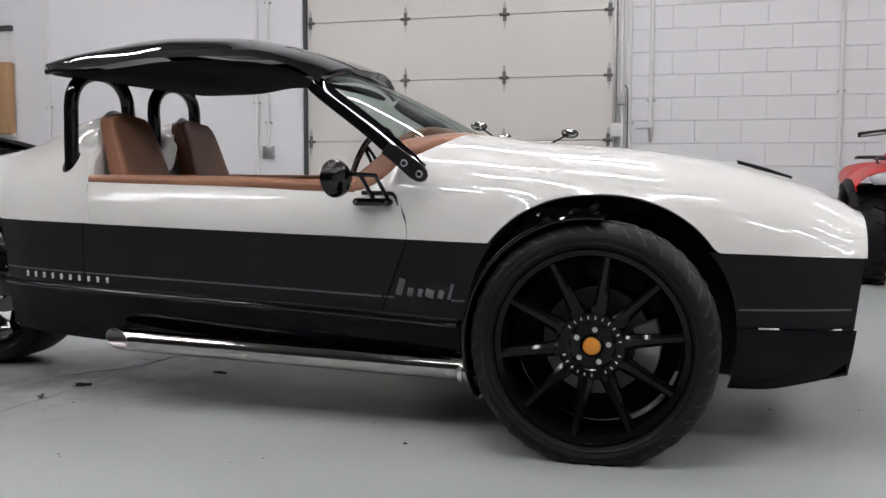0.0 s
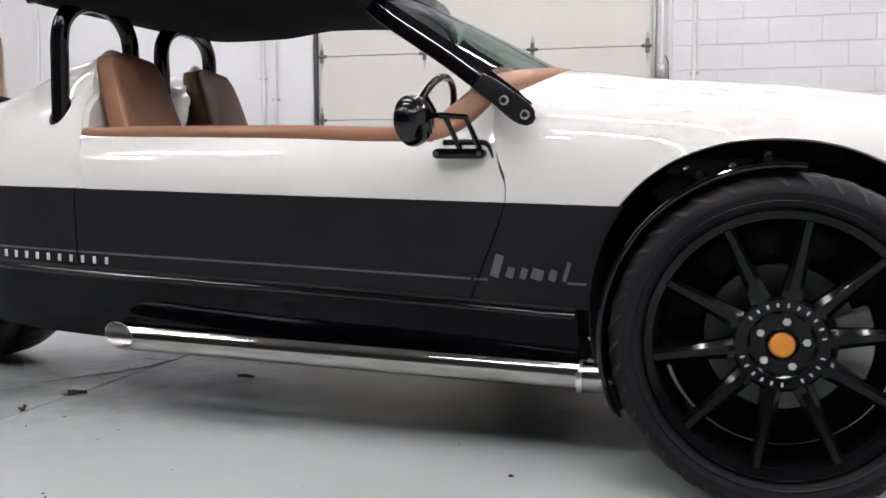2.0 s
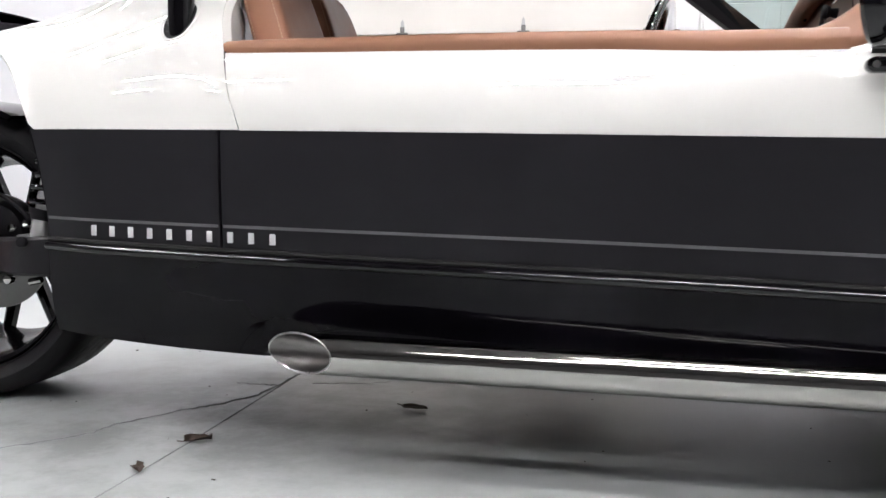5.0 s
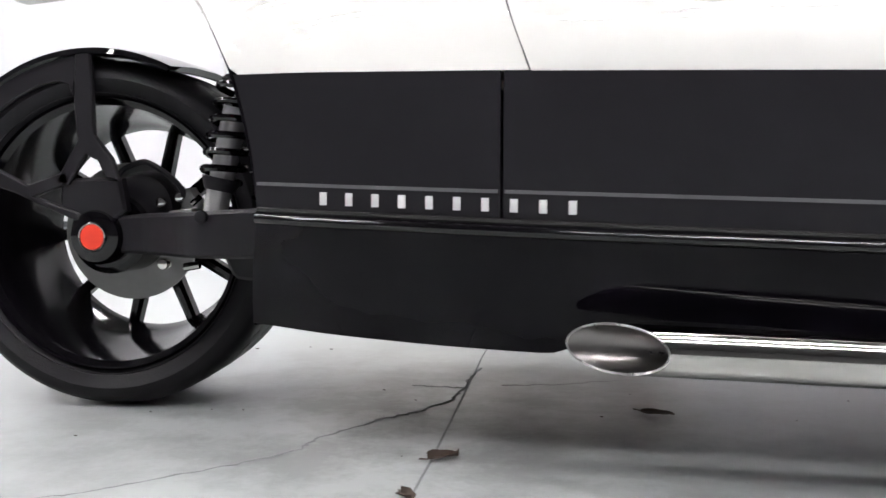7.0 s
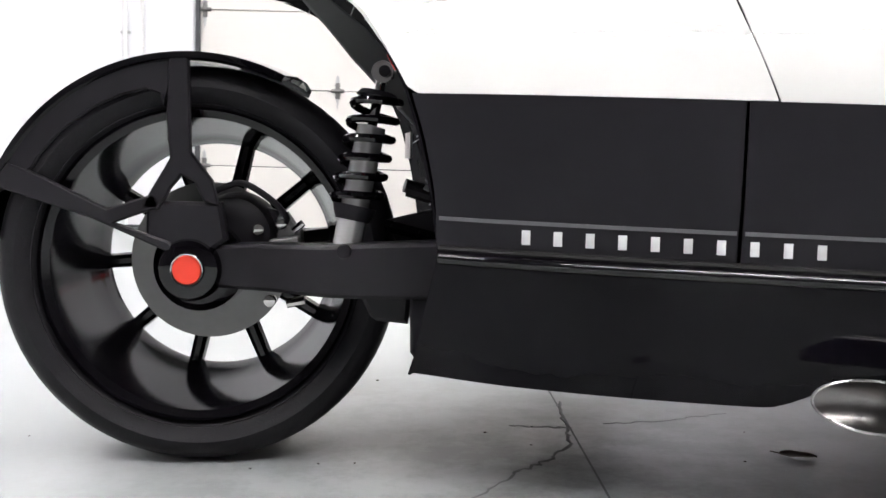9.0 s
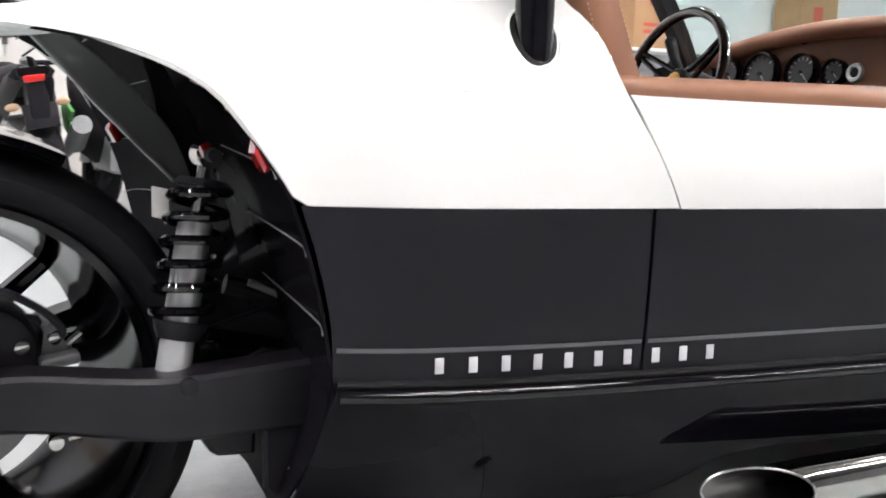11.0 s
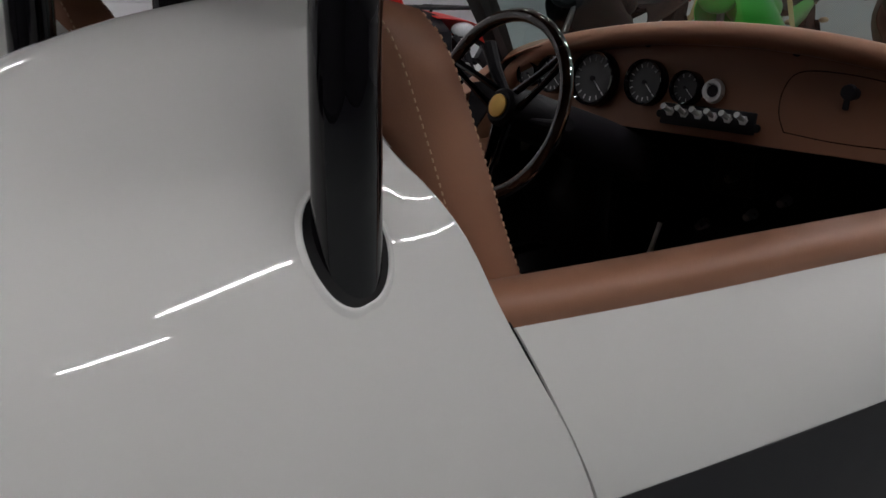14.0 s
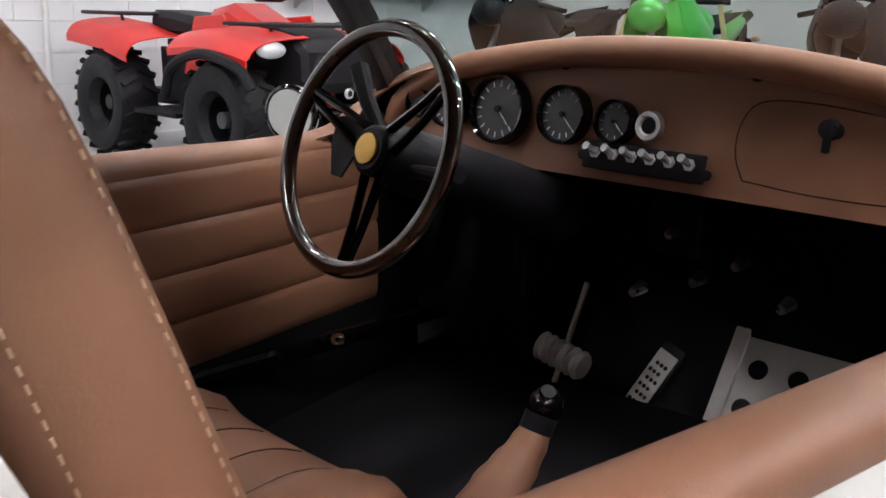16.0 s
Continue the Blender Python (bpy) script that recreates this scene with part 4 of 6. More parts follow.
panel.matrix_basis = dash_at(0.045, 0.737)
for k in range(6):
    y = 0.078 - 0.0312 * k
    tg = part("toggle", tube([(0.004, y, 0.0), (0.006, y, 0.012), (0.012, y, 0.030)], [0.006, 0.0045, 0.0062], 8), M_SHOCK, panel)
    part("toggle_nut", disc(0.009, 0.006, pose(0.004, y, 0.005), 6), M_SHOCK, panel)
for y, z in ((0.203, 0.862), (-0.107, 0.864), (-0.058, 0.730), (0.148, 0.735), (-0.38, 0.84), (0.46, 0.83)):
    sc = part("dash_screw", disc(0.0075, 0.006, pose(0, 0, 0), 12, 0.001), M_BLACK, dash)
    sc.matrix_basis = dash_at(y, z)
lid_pts = [dash_at(y, z, 0.0).translation for y, z in ((-0.11, 0.73), (-0.095, 0.76), (-0.095, 0.80), (-0.12, 0.832), (-0.2, 0.835), (-0.30, 0.822), (-0.36, 0.80), (-0.375, 0.765), (-0.36, 0.735), (-0.30, 0.725), (-0.2, 0.724), (-0.11, 0.73))]
part("glovebox_seam", tube(spline(lid_pts, 60), 0.0011, 6), M_WOOD, dash)
kn = part("glovebox_catch", tube([(0, 0, 0), (0, 0, 0.012), (0, 0, 0.02), (0, 0, 0.028)], [0.010, 0.008, 0.014, 0.012], 12), M_BLACK, dash)
kn.matrix_basis = dash_at(-0.222, 0.805)
latch = part("catch_lever", block((0.034, 0.010, 0.008), pose(-0.012, 0, 0.024), 0.003), M_BLACK, dash)
latch.matrix_basis = dash_at(-0.222, 0.805)
part("under_dash", block((0.30, 1.0, 0.02), pose(-0.50, 0, 0.70), 0.004), M_BLACK, car)

# steering wheel
wheel_m = pose(-1.045, 0.252, 0.760, 0, -72, -3) @ pose(0, 0, 0, 0, 0, -24)
steer = part("steering_wheel", lathe([(0.1615 + 0.0120 * math.cos(a), 0.0115 * math.sin(a)) for a in np.linspace(0, 2 * math.pi, 13)[:-1]], 64, axis="z", closed=True), M_WOOD, car, "dark varnished steering wheel with black spokes")
steer.matrix_basis = wheel_m
part("rim_trim", lathe([(0.1732, 0.004), (0.1742, 0.0), (0.1732, -0.004)], 64, axis="z"), M_CHROME, steer)
part("hub", lathe([(0.0, -0.006), (0.028, -0.006), (0.034, -0.012), (0.036, -0.045), (0.045, -0.06), (0.045, -0.10)], 32, axis="z"), M_BLACK, steer)
part("badge", disc(0.021, 0.004, pose(0, 0, -0.004), 24, 0.001), M_GOLD, steer)
for a in (90, 210, 330):
    m = pose(0, 0, 0, 0, 0, a - 0)
    for off in (-0.011, 0.011):
        b = tube([m @ Vector((0.03, off * 1.5, -0.024)), m @ Vector((0.10, off, -0.014)), m @ Vector((0.155, off * 0.5, -0.002))], [0.007, 0.006, 0.007], 8)
        part("spoke", b, M_GLOSS, steer)
part("column", tube([wheel_m @ Vector((0, 0, -0.06)), wheel_m @ Vector((0, 0, -0.28)), (-0.62, 0.25, 0.62)], [0.045, 0.05, 0.05], 16), M_BLACK, car)
part("stalk", tube([wheel_m @ Vector((0.0, 0.03, -0.06)), wheel_m @ Vector((0.03, 0.10, -0.05)), wheel_m @ Vector((0.06, 0.15, -0.045))], [0.008, 0.012, 0.014], 10), M_BLACK, car)
part("stalk", tube([wheel_m @ Vector((0.0, -0.03, -0.06)), wheel_m @ Vector((0.03, -0.10, -0.05)), wheel_m @ Vector((0.05, -0.13, -0.045))], [0.008, 0.011, 0.012], 10), M_BLACK, car)
for sgn in (1,):
    paddle = [(-0.035, 0.02), (0.0, 0.028), (0.035, 0.02), (0.03, -0.02), (0.012, -0.06), (-0.012, -0.06), (-0.03, -0.02)]
    part("paddle", prism(paddle, 0.004, wheel_m @ pose(-0.015, 0.075, -0.03, 90, 0, 90) @ pose(0, 0, 0, 0, 20, 0), 0.001), M_BLACK, car)


# seats
def seat(y, dx, label):
    s = part("seat", bmesh.new(), M_LEATHER, car, label)
    sec, line = [], {-106: [], -80: [], 80: [], 106: []}
    for k in range(33):
        z = 0.40 + 0.556 * k / 32
        half = curve(z, [(0.40, 0.20), (0.60, 0.166), (0.74, 0.140), (0.85, 0.127), (0.91, 0.117), (0.94, 0.098), (0.952, 0.064), (0.956, 0.010)])
        xc = curve(z, [(0.40, -1.60), (0.60, -1.672), (0.74, -1.725), (0.90, -1.778), (0.956, -1.800)]) + dx
        th = curve(z, [(0.40, 0.055), (0.74, 0.042), (0.90, 0.036), (0.94, 0.028), (0.956, 0.008)])
        ring = []
        for j in range(28):
            a = 2 * math.pi * j / 28
            c, sn = math.cos(a), math.sin(a)
            ww = abs(sn) ** 0.7
            px = xc + th * (abs(c) ** 0.55) * (1 if c > 0 else -1) + 0.018 * (ww**3) * (1 if c > 0 else 0)
            ring.append((px, y + half * ww * (1 if sn > 0 else -1), z))
        ring.append(ring[0])
        sec.append(ring)
        if 2 < k < 32:
            for sgn in line:
                a = radians(sgn)
                c, sn = math.cos(a), math.sin(a)
                ww = abs(sn) ** 0.7
                px = xc + th * (abs(c) ** 0.55) * (1 if c > 0 else -1) + 0.018 * (ww**3) * (1 if c > 0 else 0)
                line[sgn].append(Vector((px + 0.0012 * c, y + (half * ww + 0.0012) * (1 if sn > 0 else -1), z)))
    bm = sheet(sec)
    bmesh.ops.remove_doubles(bm, verts=bm.verts, dist=1e-5)
    bmesh.ops.holes_fill(bm, edges=[e for e in bm.edges if e.is_boundary], sides=0)
    part("backrest", bm, M_LEATHER, s, sharp=70)
    # stitched seams down the face
    for sgn in line:
        pts = resample(line[sgn], 150)
        b = bmesh.new()
        for a, c in zip(pts[::2], pts[1::2]):
            tube([a, c], 0.0008, 5, bm=b)
        part("stitching", b, M_STITCH, s)
    rows = []
    for k in range(13):
        u = k / 12
        x = -1.56 + 0.42 * u + dx
        zt = 0.40 + 0.055 * u - 0.055 * max(0, (u - 0.68) / 0.32) ** 2
        rows.append(spline([(x, y - 0.215, 0.30), (x, y - 0.22, zt - 0.02), (x, y - 0.17, zt + 0.012), (x, y - 0.12, zt - 0.004), (x, y, zt - 0.008), (x, y + 0.12, zt - 0.004), (x, y + 0.17, zt + 0.012), (x, y + 0.22, zt - 0.02), (x, y + 0.215, 0.30)], 30))
    rows.append([p + Vector((0.02, 0, -0.03)) if p.z > 0.33 else p + Vector((0.02, 0, 0)) for p in rows[-1]])
    rows.append([Vector((p.x + 0.005, p.y, 0.30)) for p in rows[-1]])
    part("cushion", sheet(rows), M_LEATHER, s)
    b = bmesh.new()
    for yy in (-0.12, -0.04, 0.04, 0.12):
        line = []
        for k in range(17):
            u = 0.04 + 0.90 * k / 16
            line.append((-1.56 + 0.42 * u + dx, y + yy, 0.40 + 0.055 * u - 0.055 * max(0, (u - 0.68) / 0.32) ** 2 - (0.0035 if abs(yy) > 0.1 else 0.0068)))
        tube(line, 0.0009, 6, bm=b)
    part("cushion_seam", b, M_WOOD, s)
    return s


seat(-0.285, 0.0, "tan leather passenger seat with stitched seams")
seat(0.215, -0.045, "tan leather driver seat with stitched seams")


# roll hoops
def hoop(x, y0, y1, lean, label):
    ym, w = (y0 + y1) / 2, (y1 - y0) / 2
    pts = [(x, y0, 0.69), (x, y0, 0.82), (x, y0 + 0.002, 0.93)]
    for k in range(13):
        a = math.pi * (1 - k / 12)
        pts.append((x + lean * (k + 1) / 14, ym + w * math.cos(a), 0.972 + 0.122 * math.sin(a) ** 0.8))
    pts += [(x + lean, y1 - 0.002, 0.92), (x + lean, y1, 0.78)]
    return part("roll_hoop", tube(spline(pts, 72), 0.0245, 24), M_GLOSS, car, label)


hoop(-1.882, -0.4495, -0.165, 0.03, "gloss black roll hoop")
hoop(-1.900, 0.065, 0.385, -0.02, "gloss black roll hoop")


shell_tree = BVHTree.FromBMesh(sheet(rear_grid()))


def shell_z(x, y):
    return shell_tree.ray_cast(Vector((x, y, 2.0)), Vector((0, 0, -1)))[0].z


def hoop_ring(profile):
    """A ring on the shell round the hoop's foot: (radius beyond the hole's edge, height over the shell)."""
    rows = []
    cx, cy = -1.8830, -0.4500
    for k in range(65):
        a = 2 * math.pi * k / 64
        edge = 0.0252 + 0.0052 * abs(math.cos(a)) ** 1.5 * (1.1 if math.cos(a) < 0 else 0.9)
        row = []
        for dr, up in profile:
            k2 = dr * (0.45 + 0.55 * abs(math.cos(a))) if dr > 0 else dr
            x, y = cx + (edge + k2) * math.cos(a), cy + (edge + k2) * math.sin(a)
            z = shell_z(x, y)
            n = Vector((-(shell_z(x + 0.004, y) - z) / 0.004, -(shell_z(x, y + 0.004) - z) / 0.004, 1.0)).normalized()
            row.append(Vector((x, y, z)) + n * up)
        rows.append(row)
    return sheet(rows)


part("hoop_socket", hoop_ring([(0.0012, 0.0016), (0.0, 0.0012), (-0.004, 0.0010), (-0.014, 0.0008)]), M_SOCKET, car, "black hole edge round the hoop foot")
part("socket_lip", hoop_ring([(0.0060, -0.0006), (0.0045, 0.0006), (0.0030, 0.0017), (0.0016, 0.0022), (0.0004, 0.0018), (-0.0004, 0.0004)]), M_WHITE, car, "white rolled lip round the hoop foot")


# hardtop and windscreen
ROOF_TOP = [(-2.02, 1.125), (-1.9, 1.172), (-1.62, 1.208), (-1.35, 1.198), (-1.07, 1.136), (-0.9, 1.068), (-0.82, 1.040)]
ROOF_EDGE = [(-2.02, 1.100), (-1.9, 1.098), (-1.8, 1.098), (-1.5, 1.122), (-1.2, 1.118), (-1.05, 1.088), (-0.9, 0.995), (-0.82, 0.94)]


def roof_point(x, v):
    w = curve(x, [(-2.02, 0.40), (-1.91, 0.49), (-1.5, 0.50), (-0.9, 0.485), (-0.82, 0.47)])
    y = 0.01 + v * (w + (0.01 if v < 0 else -0.01 - 0.075 * min(1.0, max(0.0, (x + 1.4) / 0.45))))
    xs = x - (0.027 if v < 0 else 0.070) * v * max(0, (x + 1.4) / 0.45)
    zt, ze = curve(xs, ROOF_TOP), curve(x, ROOF_EDGE)
    return Vector((xs, y, ze + (zt - ze) * (1 - abs(v) ** 3.2)))


rows = [[roof_point(-2.02 + 1.07 * k / 44, -1 + 2 * j / 32) for j in range(33)] for k in range(45)]
roof = part("hardtop", sheet(rows, thick=0.022), M_GLOSS, car, "gloss black curved hardtop roof")
lining = []
for k in range(41):
    x = -1.985 + 1.0 * k / 40
    low = curve(x, [(-1.985, 1.085), (-1.85, 1.070), (-1.65, 1.072), (-1.45, 1.095), (-1.2, 1.085), (-1.05, 1.06), (-0.985, 1.03)])
    row = []
    for j in range(25):
        v = -0.95 + 1.9 * j / 24
        p = roof_point(x, v)
        w = min(1.0, (1 - abs(v)) / 0.14)
        row.append(Vector((p.x, p.y, p.z - 0.012 + (min(low, p.z - 0.03) - p.z + 0.012) * w)))
    lining.append(row)
part("headlining", sheet(lining), M_DARK, roof)
part("roof_rear_lip", tube([roof_point(-2.02, -1 + j / 16) for j in range(33)], 0.010, 8), M_GLOSS, roof)


def pillar():
    """A folded bar: flat outer face, a sharp ridge, and a flange leaning in to the glass."""
    path = spline([(-0.945, -0.470, 1.03), (-0.90, -0.482, 0.996), (-0.72, -0.562, 0.885), (-0.58, -0.630, 0.790), (-0.530, -0.652, 0.757)], 24)
    rows = []
    for i, p in enumerate(path):
        t = (path[min(i + 1, 24)] - path[max(i - 1, 0)]).normalized()
        out = Vector((0, -1, 0))
        out = (out - t * out.dot(t)).normalized()
        up = t.cross(out)
        up = up if up.z > 0 else -up
        k = 1.0 if i < 23 else 0.86
        sec = [(0.013, -0.026), (0.0155, -0.023), (0.0160, 0.004), (0.0135, 0.0072), (-0.012, 0.026), (-0.017, 0.024), (-0.016, -0.024), (0.010, -0.0275)]
        rows.append([p + out * a * k + up * b * k for a, b in sec + sec[:1]])
    bm = sheet(rows)
    bmesh.ops.remove_doubles(bm, verts=bm.verts, dist=1e-5)
    bmesh.ops.holes_fill(bm, edges=[e for e in bm.edges if e.is_boundary], sides=0)
    return bm


def pillar_foot():
    return prism([(-0.640, 0.806), (-0.602, 0.778), (-0.572, 0.752), (-0.553, 0.736), (-0.535, 0.726), (-0.520, 0.723), (-0.507, 0.728), (-0.500, 0.740),
                  (-0.502, 0.754), (-0.513, 0.770), (-0.54, 0.790), (-0.590, 0.824), (-0.615, 0.835)], 0.014, pose(0, -0.676, 0), 0.003, seg=2)


def inward(bm):
    """The far side of the screen stands a little further in."""
    for v in bm.verts:
        v.co.y -= 0.085
    return bm


for make, nm, mat, lab in ((pillar, "screen_pillar", M_GLOSS, "gloss black windscreen pillar"), (pillar_foot, "pillar_foot", M_POWDER, "")):
    part(nm, make(), mat, car, lab)
    part(nm, inward(mirrored(make())), M_BLACK, car, lab)
for bx, bz in ((-0.568, 0.777), (-0.522, 0.746)):
    both("pillar_washer", lambda: disc(0.0105, 0.006, pose(bx, -0.677, bz, 90), 20, 0.002), M_STEEL)
    both("pillar_bolt", lambda: disc(0.0070, 0.010, pose(bx, -0.678, bz, 90), 6, 0.001), M_BLACK)


def screen_point(u, v):
    """u across from side to side, v up from the scuttle to the roof."""
    y0, y1 = -0.009 + 0.566 * u, -0.027 + 0.428 * u
    x0 = -0.535 - 0.045 * u - 0.115 * abs(u) ** 2.2
    x1 = -0.968 - 0.055 * u + 0.006 * abs(u) ** 2.2
    z0 = 0.876 - 0.075 * abs(u) ** 2.5
    z1 = 1.090 - 0.050 * abs(u) ** 2.5
    bow = 0.006 * math.sin(math.pi * v)
    return Vector((x0 + (x1 - x0) * v + bow * 0.4, y0 + (y1 - y0) * v, z0 + (z1 - z0) * v + bow))


screen = part("windscreen", sheet([[screen_point(-1 + 2 * j / 32, k / 14) for j in range(33)] for k in range(15)]), M_GLASS, car, "green tinted curved windscreen")
screen.visible_shadow = False
part("screen_header", tube([screen_point(-1 + 2 * j / 32, 1.0) for j in range(33)], 0.0065, 8), M_BLACK, screen)
part("screen_seal", tube([screen_point(-1 + 2 * j / 32, 0.0) for j in range(33)], 0.007, 8), M_BLACK, screen)
part("paper_sticker", block((0.05, 0.03, 0.002), Matrix.Translation(screen_point(-0.8, 0.06)) @ pose(0, 0, 0.004, 0, 25, 20)), M_PAPER, screen)


# door mirrors
def mirror_head():
    return lathe([(0.0, -0.034), (0.02, -0.033), (0.042, -0.024), (0.053, -0.008), (0.055, 0.004), (0.050, 0.010), (0.046, 0.008), (0.0, 0.006)], 32, axis="x")


head_m = pose(-0.745, -0.755, 0.733, 0, -4, -24)
mir = part("door_mirror", mirror_head(), M_GLOSS, car, "round gloss black door mirror on a forked arm")
mir.matrix_basis = head_m @ pose(0, 0, 0, 0, 0, 180)
part("mirror_glass", lathe([(0.0, 0.0085), (0.046, 0.0085)], 32, axis="x"), M_CHROME, mir)
for z0, dx in ((0.0, 0.0), (0.0, 0.045)):
    part("mirror_arm", tube([(-0.705 + dx * 0.2, -0.735, 0.745), (-0.690 + dx, -0.705, 0.742), (-0.672 + dx, -0.655, 0.675)], 0.0065, 8), M_GLOSS, car)
BASE = [(-0.674 + (0.047 if math.cos(t) > 0 else -0.047) + 0.0135 * math.cos(t), 0.6645 + 0.0115 * math.sin(t)) for t in np.linspace(0.001, 2 * math.pi + 0.001, 25)[:-1]]
part("mirror_base", prism(BASE, 0.024, pose(0, -0.664, 0), 0.004, seg=2), M_GLOSS, car)
part("door_gasket", tube(spline([(-0.720, flank(-0.72, 0.69) - 0.002, 0.6905), (-0.635, flank(-0.635, 0.69) - 0.002, 0.690), (-0.616, flank(-0.616, 0.684) - 0.001, 0.685), (-0.607, flank(-0.607, 0.672) - 0.001, 0.672), (-0.600, flank(-0.60, 0.655), 0.655)], 24), [0.0062] * 16 + [0.0062 - 0.0005 * k for k in range(9)], 10), M_SOCKET, car, "black rubber gasket above the mirror")
for bx in (-0.722, -0.626):
    part("base_screw", disc(0.0055, 0.006, pose(bx, -0.665, 0.6645, 90), 10), M_CHROME, car)
far_m = pose(-0.780, 0.760, 0.745, 0, -4, 22)
mir = part("door_mirror", mirror_head(), M_GLOSS, car, "round gloss black door mirror on a forked arm")
mir.matrix_basis = far_m @ pose(0, 0, 0, 0, 0, 180)
part("mirror_glass", lathe([(0.0, 0.0085), (0.046, 0.0085)], 32, axis="x"), M_CHROME, mir)
for dx in (0.0, 0.045):
    part("mirror_arm", tube([(-0.745 + dx * 0.2, 0.745, 0.752), (-0.735 + dx, 0.725, 0.748), (-0.722 + dx, 0.690, 0.675)], 0.0065, 8), M_GLOSS, car)


# side exhaust
def exhaust_path(t):
    return Vector((-1.70 + 1.30 * t, -0.598 - 0.055 * t, 0.203 - 0.010 * t))


def exhaust(r, inner):
    bm = bmesh.new()
    rings = []
    n = 40
    for k in range(30):
        t = 0.0 if k == 0 else (k / 29)
        ring = []
        for j in range(n):
            a = 2 * math.pi * j / n
            off = Vector((0, math.cos(a) * r, math.sin(a) * r))
            cut = -1.602 - 0.067 * math.cos(a)
            p = exhaust_path(t)
            if k == 0:
                p = exhaust_path((cut + 1.70) / 1.30)
            elif p.x < -1.53:
                p = exhaust_path(((-1.53) + 1.70) / 1.30)
            ring.append(bm.verts.new(p + off))
        rings.append(ring)
    for a, b in zip(rings, rings[1:]):
        for j in range(n):
            bm.faces.new((a[j], a[(j + 1) % n], b[(j + 1) % n], b[j]))
    bmesh.ops.remove_doubles(bm, verts=bm.verts, dist=1e-6)
    return bm


# outer y side ends forward, inner side ends further back
pipe = part("side_exhaust", exhaust(0.0345, False), M_PIPE, car, "polished steel side exhaust with a slash-cut tip")
part("pipe_bore", exhaust(0.0315, True), M_PIPEIN, pipe)
lip_rows = []
for k in range(41):
    a = 2 * math.pi * k / 40
    c = exhaust_path((-1.602 - 0.067 * math.cos(a) + 1.70) / 1.30)
    lip_rows.append([c + Vector((0.0015, math.cos(a) * 0.0350, math.sin(a) * 0.0350)), c + Vector((-0.001, math.cos(a) * 0.0345, math.sin(a) * 0.0345)), c + Vector((-0.001, math.cos(a) * 0.0318, math.sin(a) * 0.0318)), c + Vector((0.0015, math.cos(a) * 0.0312, math.sin(a) * 0.0312))])
part("pipe_lip", sheet(lip_rows), M_STEEL, pipe)
part("front_elbow", tube(spline([(-0.40, -0.653, 0.188), (-0.36, -0.652, 0.188), (-0.326, -0.638, 0.192), (-0.308, -0.595, 0.20), (-0.30, -0.45, 0.23)], 24), 0.0335, 20), M_PIPE, pipe)
part("pipe_clamp", tube([(-0.405, -0.653, 0.188), (-0.393, -0.653, 0.188)], 0.0362, 20), M_STEEL, pipe)
part("clamp_bolt", tube([(-0.385, -0.65, 0.222), (-0.345, -0.65, 0.222)], 0.006, 8), M_STEEL, pipe)


# brand marks as plain bars
for k in range(10):
    x = -2.033 + 0.0410 * k
    zc = curve(x, [(-2.04, 0.3955), (-1.66, 0.389)])
    m = Matrix.Translation((x, flank(x, zc) - 0.0035, zc)) @ pose(0, 0, 0, 0, 0, -9)
    part("mark_bar", block((0.0112, 0.0012, 0.0190), m, 0.0004), M_TICK, car, "small pale bar")
for k, (h, w) in enumerate(((0.050, 0.020), (0.024, 0.017), (0.024, 0.014), (0.024, 0.026), (0.024, 0.016), (0.044, 0.009))):
    x = -0.586 + 0.0305 * k + (0.004 if k > 3 else 0)
    zc = 0.396 + h / 2 - 0.004 * k / 5
    m = Matrix.Translation((x, flank(x, zc) - 0.0035, zc)) @ pose(0, 0, 0, 0, 16, -5)
    part("script_bar", block((w, 0.0012, h), m, 0.0004), M_STRIPE, car, "small grey bar")


# ---- wheels ----
def tyre_profile(R, w, rim):
    h = w / 2
    return [(rim, -h * 0.80), (rim + 0.012, -h * 0.90), ((R + rim) / 2, -h * 1.0), (R - 0.022, -h * 0.97), (R - 0.008, -h * 0.86), (R - 0.001, -h * 0.68), (R, 0), (R - 0.001, h * 0.68), (R - 0.008, h * 0.86), (R - 0.022, h * 0.97), ((R + rim) / 2, h), (rim + 0.012, h * 0.90), (rim, h * 0.80)]


def treads(R, w, n, tilt):
    """Rows of raised tread blocks, joined."""
    b = bmesh.new()
    for k in range(n):
        a = 360 * k / n
        for s in (-1, 1):
            for y0, y1 in ((0.12, 0.44), (0.50, 0.84)):
                m = pose(0, 0, 0, 0, -a - (0 if s > 0 else 180 / n), 0) @ pose(R - 0.0005 - (0.0065 if y0 > 0.4 else 0.0005), s * w / 2 * (y0 + y1) / 2, 0, s * tilt, 0, 0)
                block((0.007, w / 2 * (y1 - y0), 2 * math.pi * R / n * 0.72), m, bm=b)
    return b


def settled(bm, low):
    """Flattens a tyre where it rests on the floor."""
    for v in bm.verts:
        v.co.z = max(v.co.z, low)
    return bm


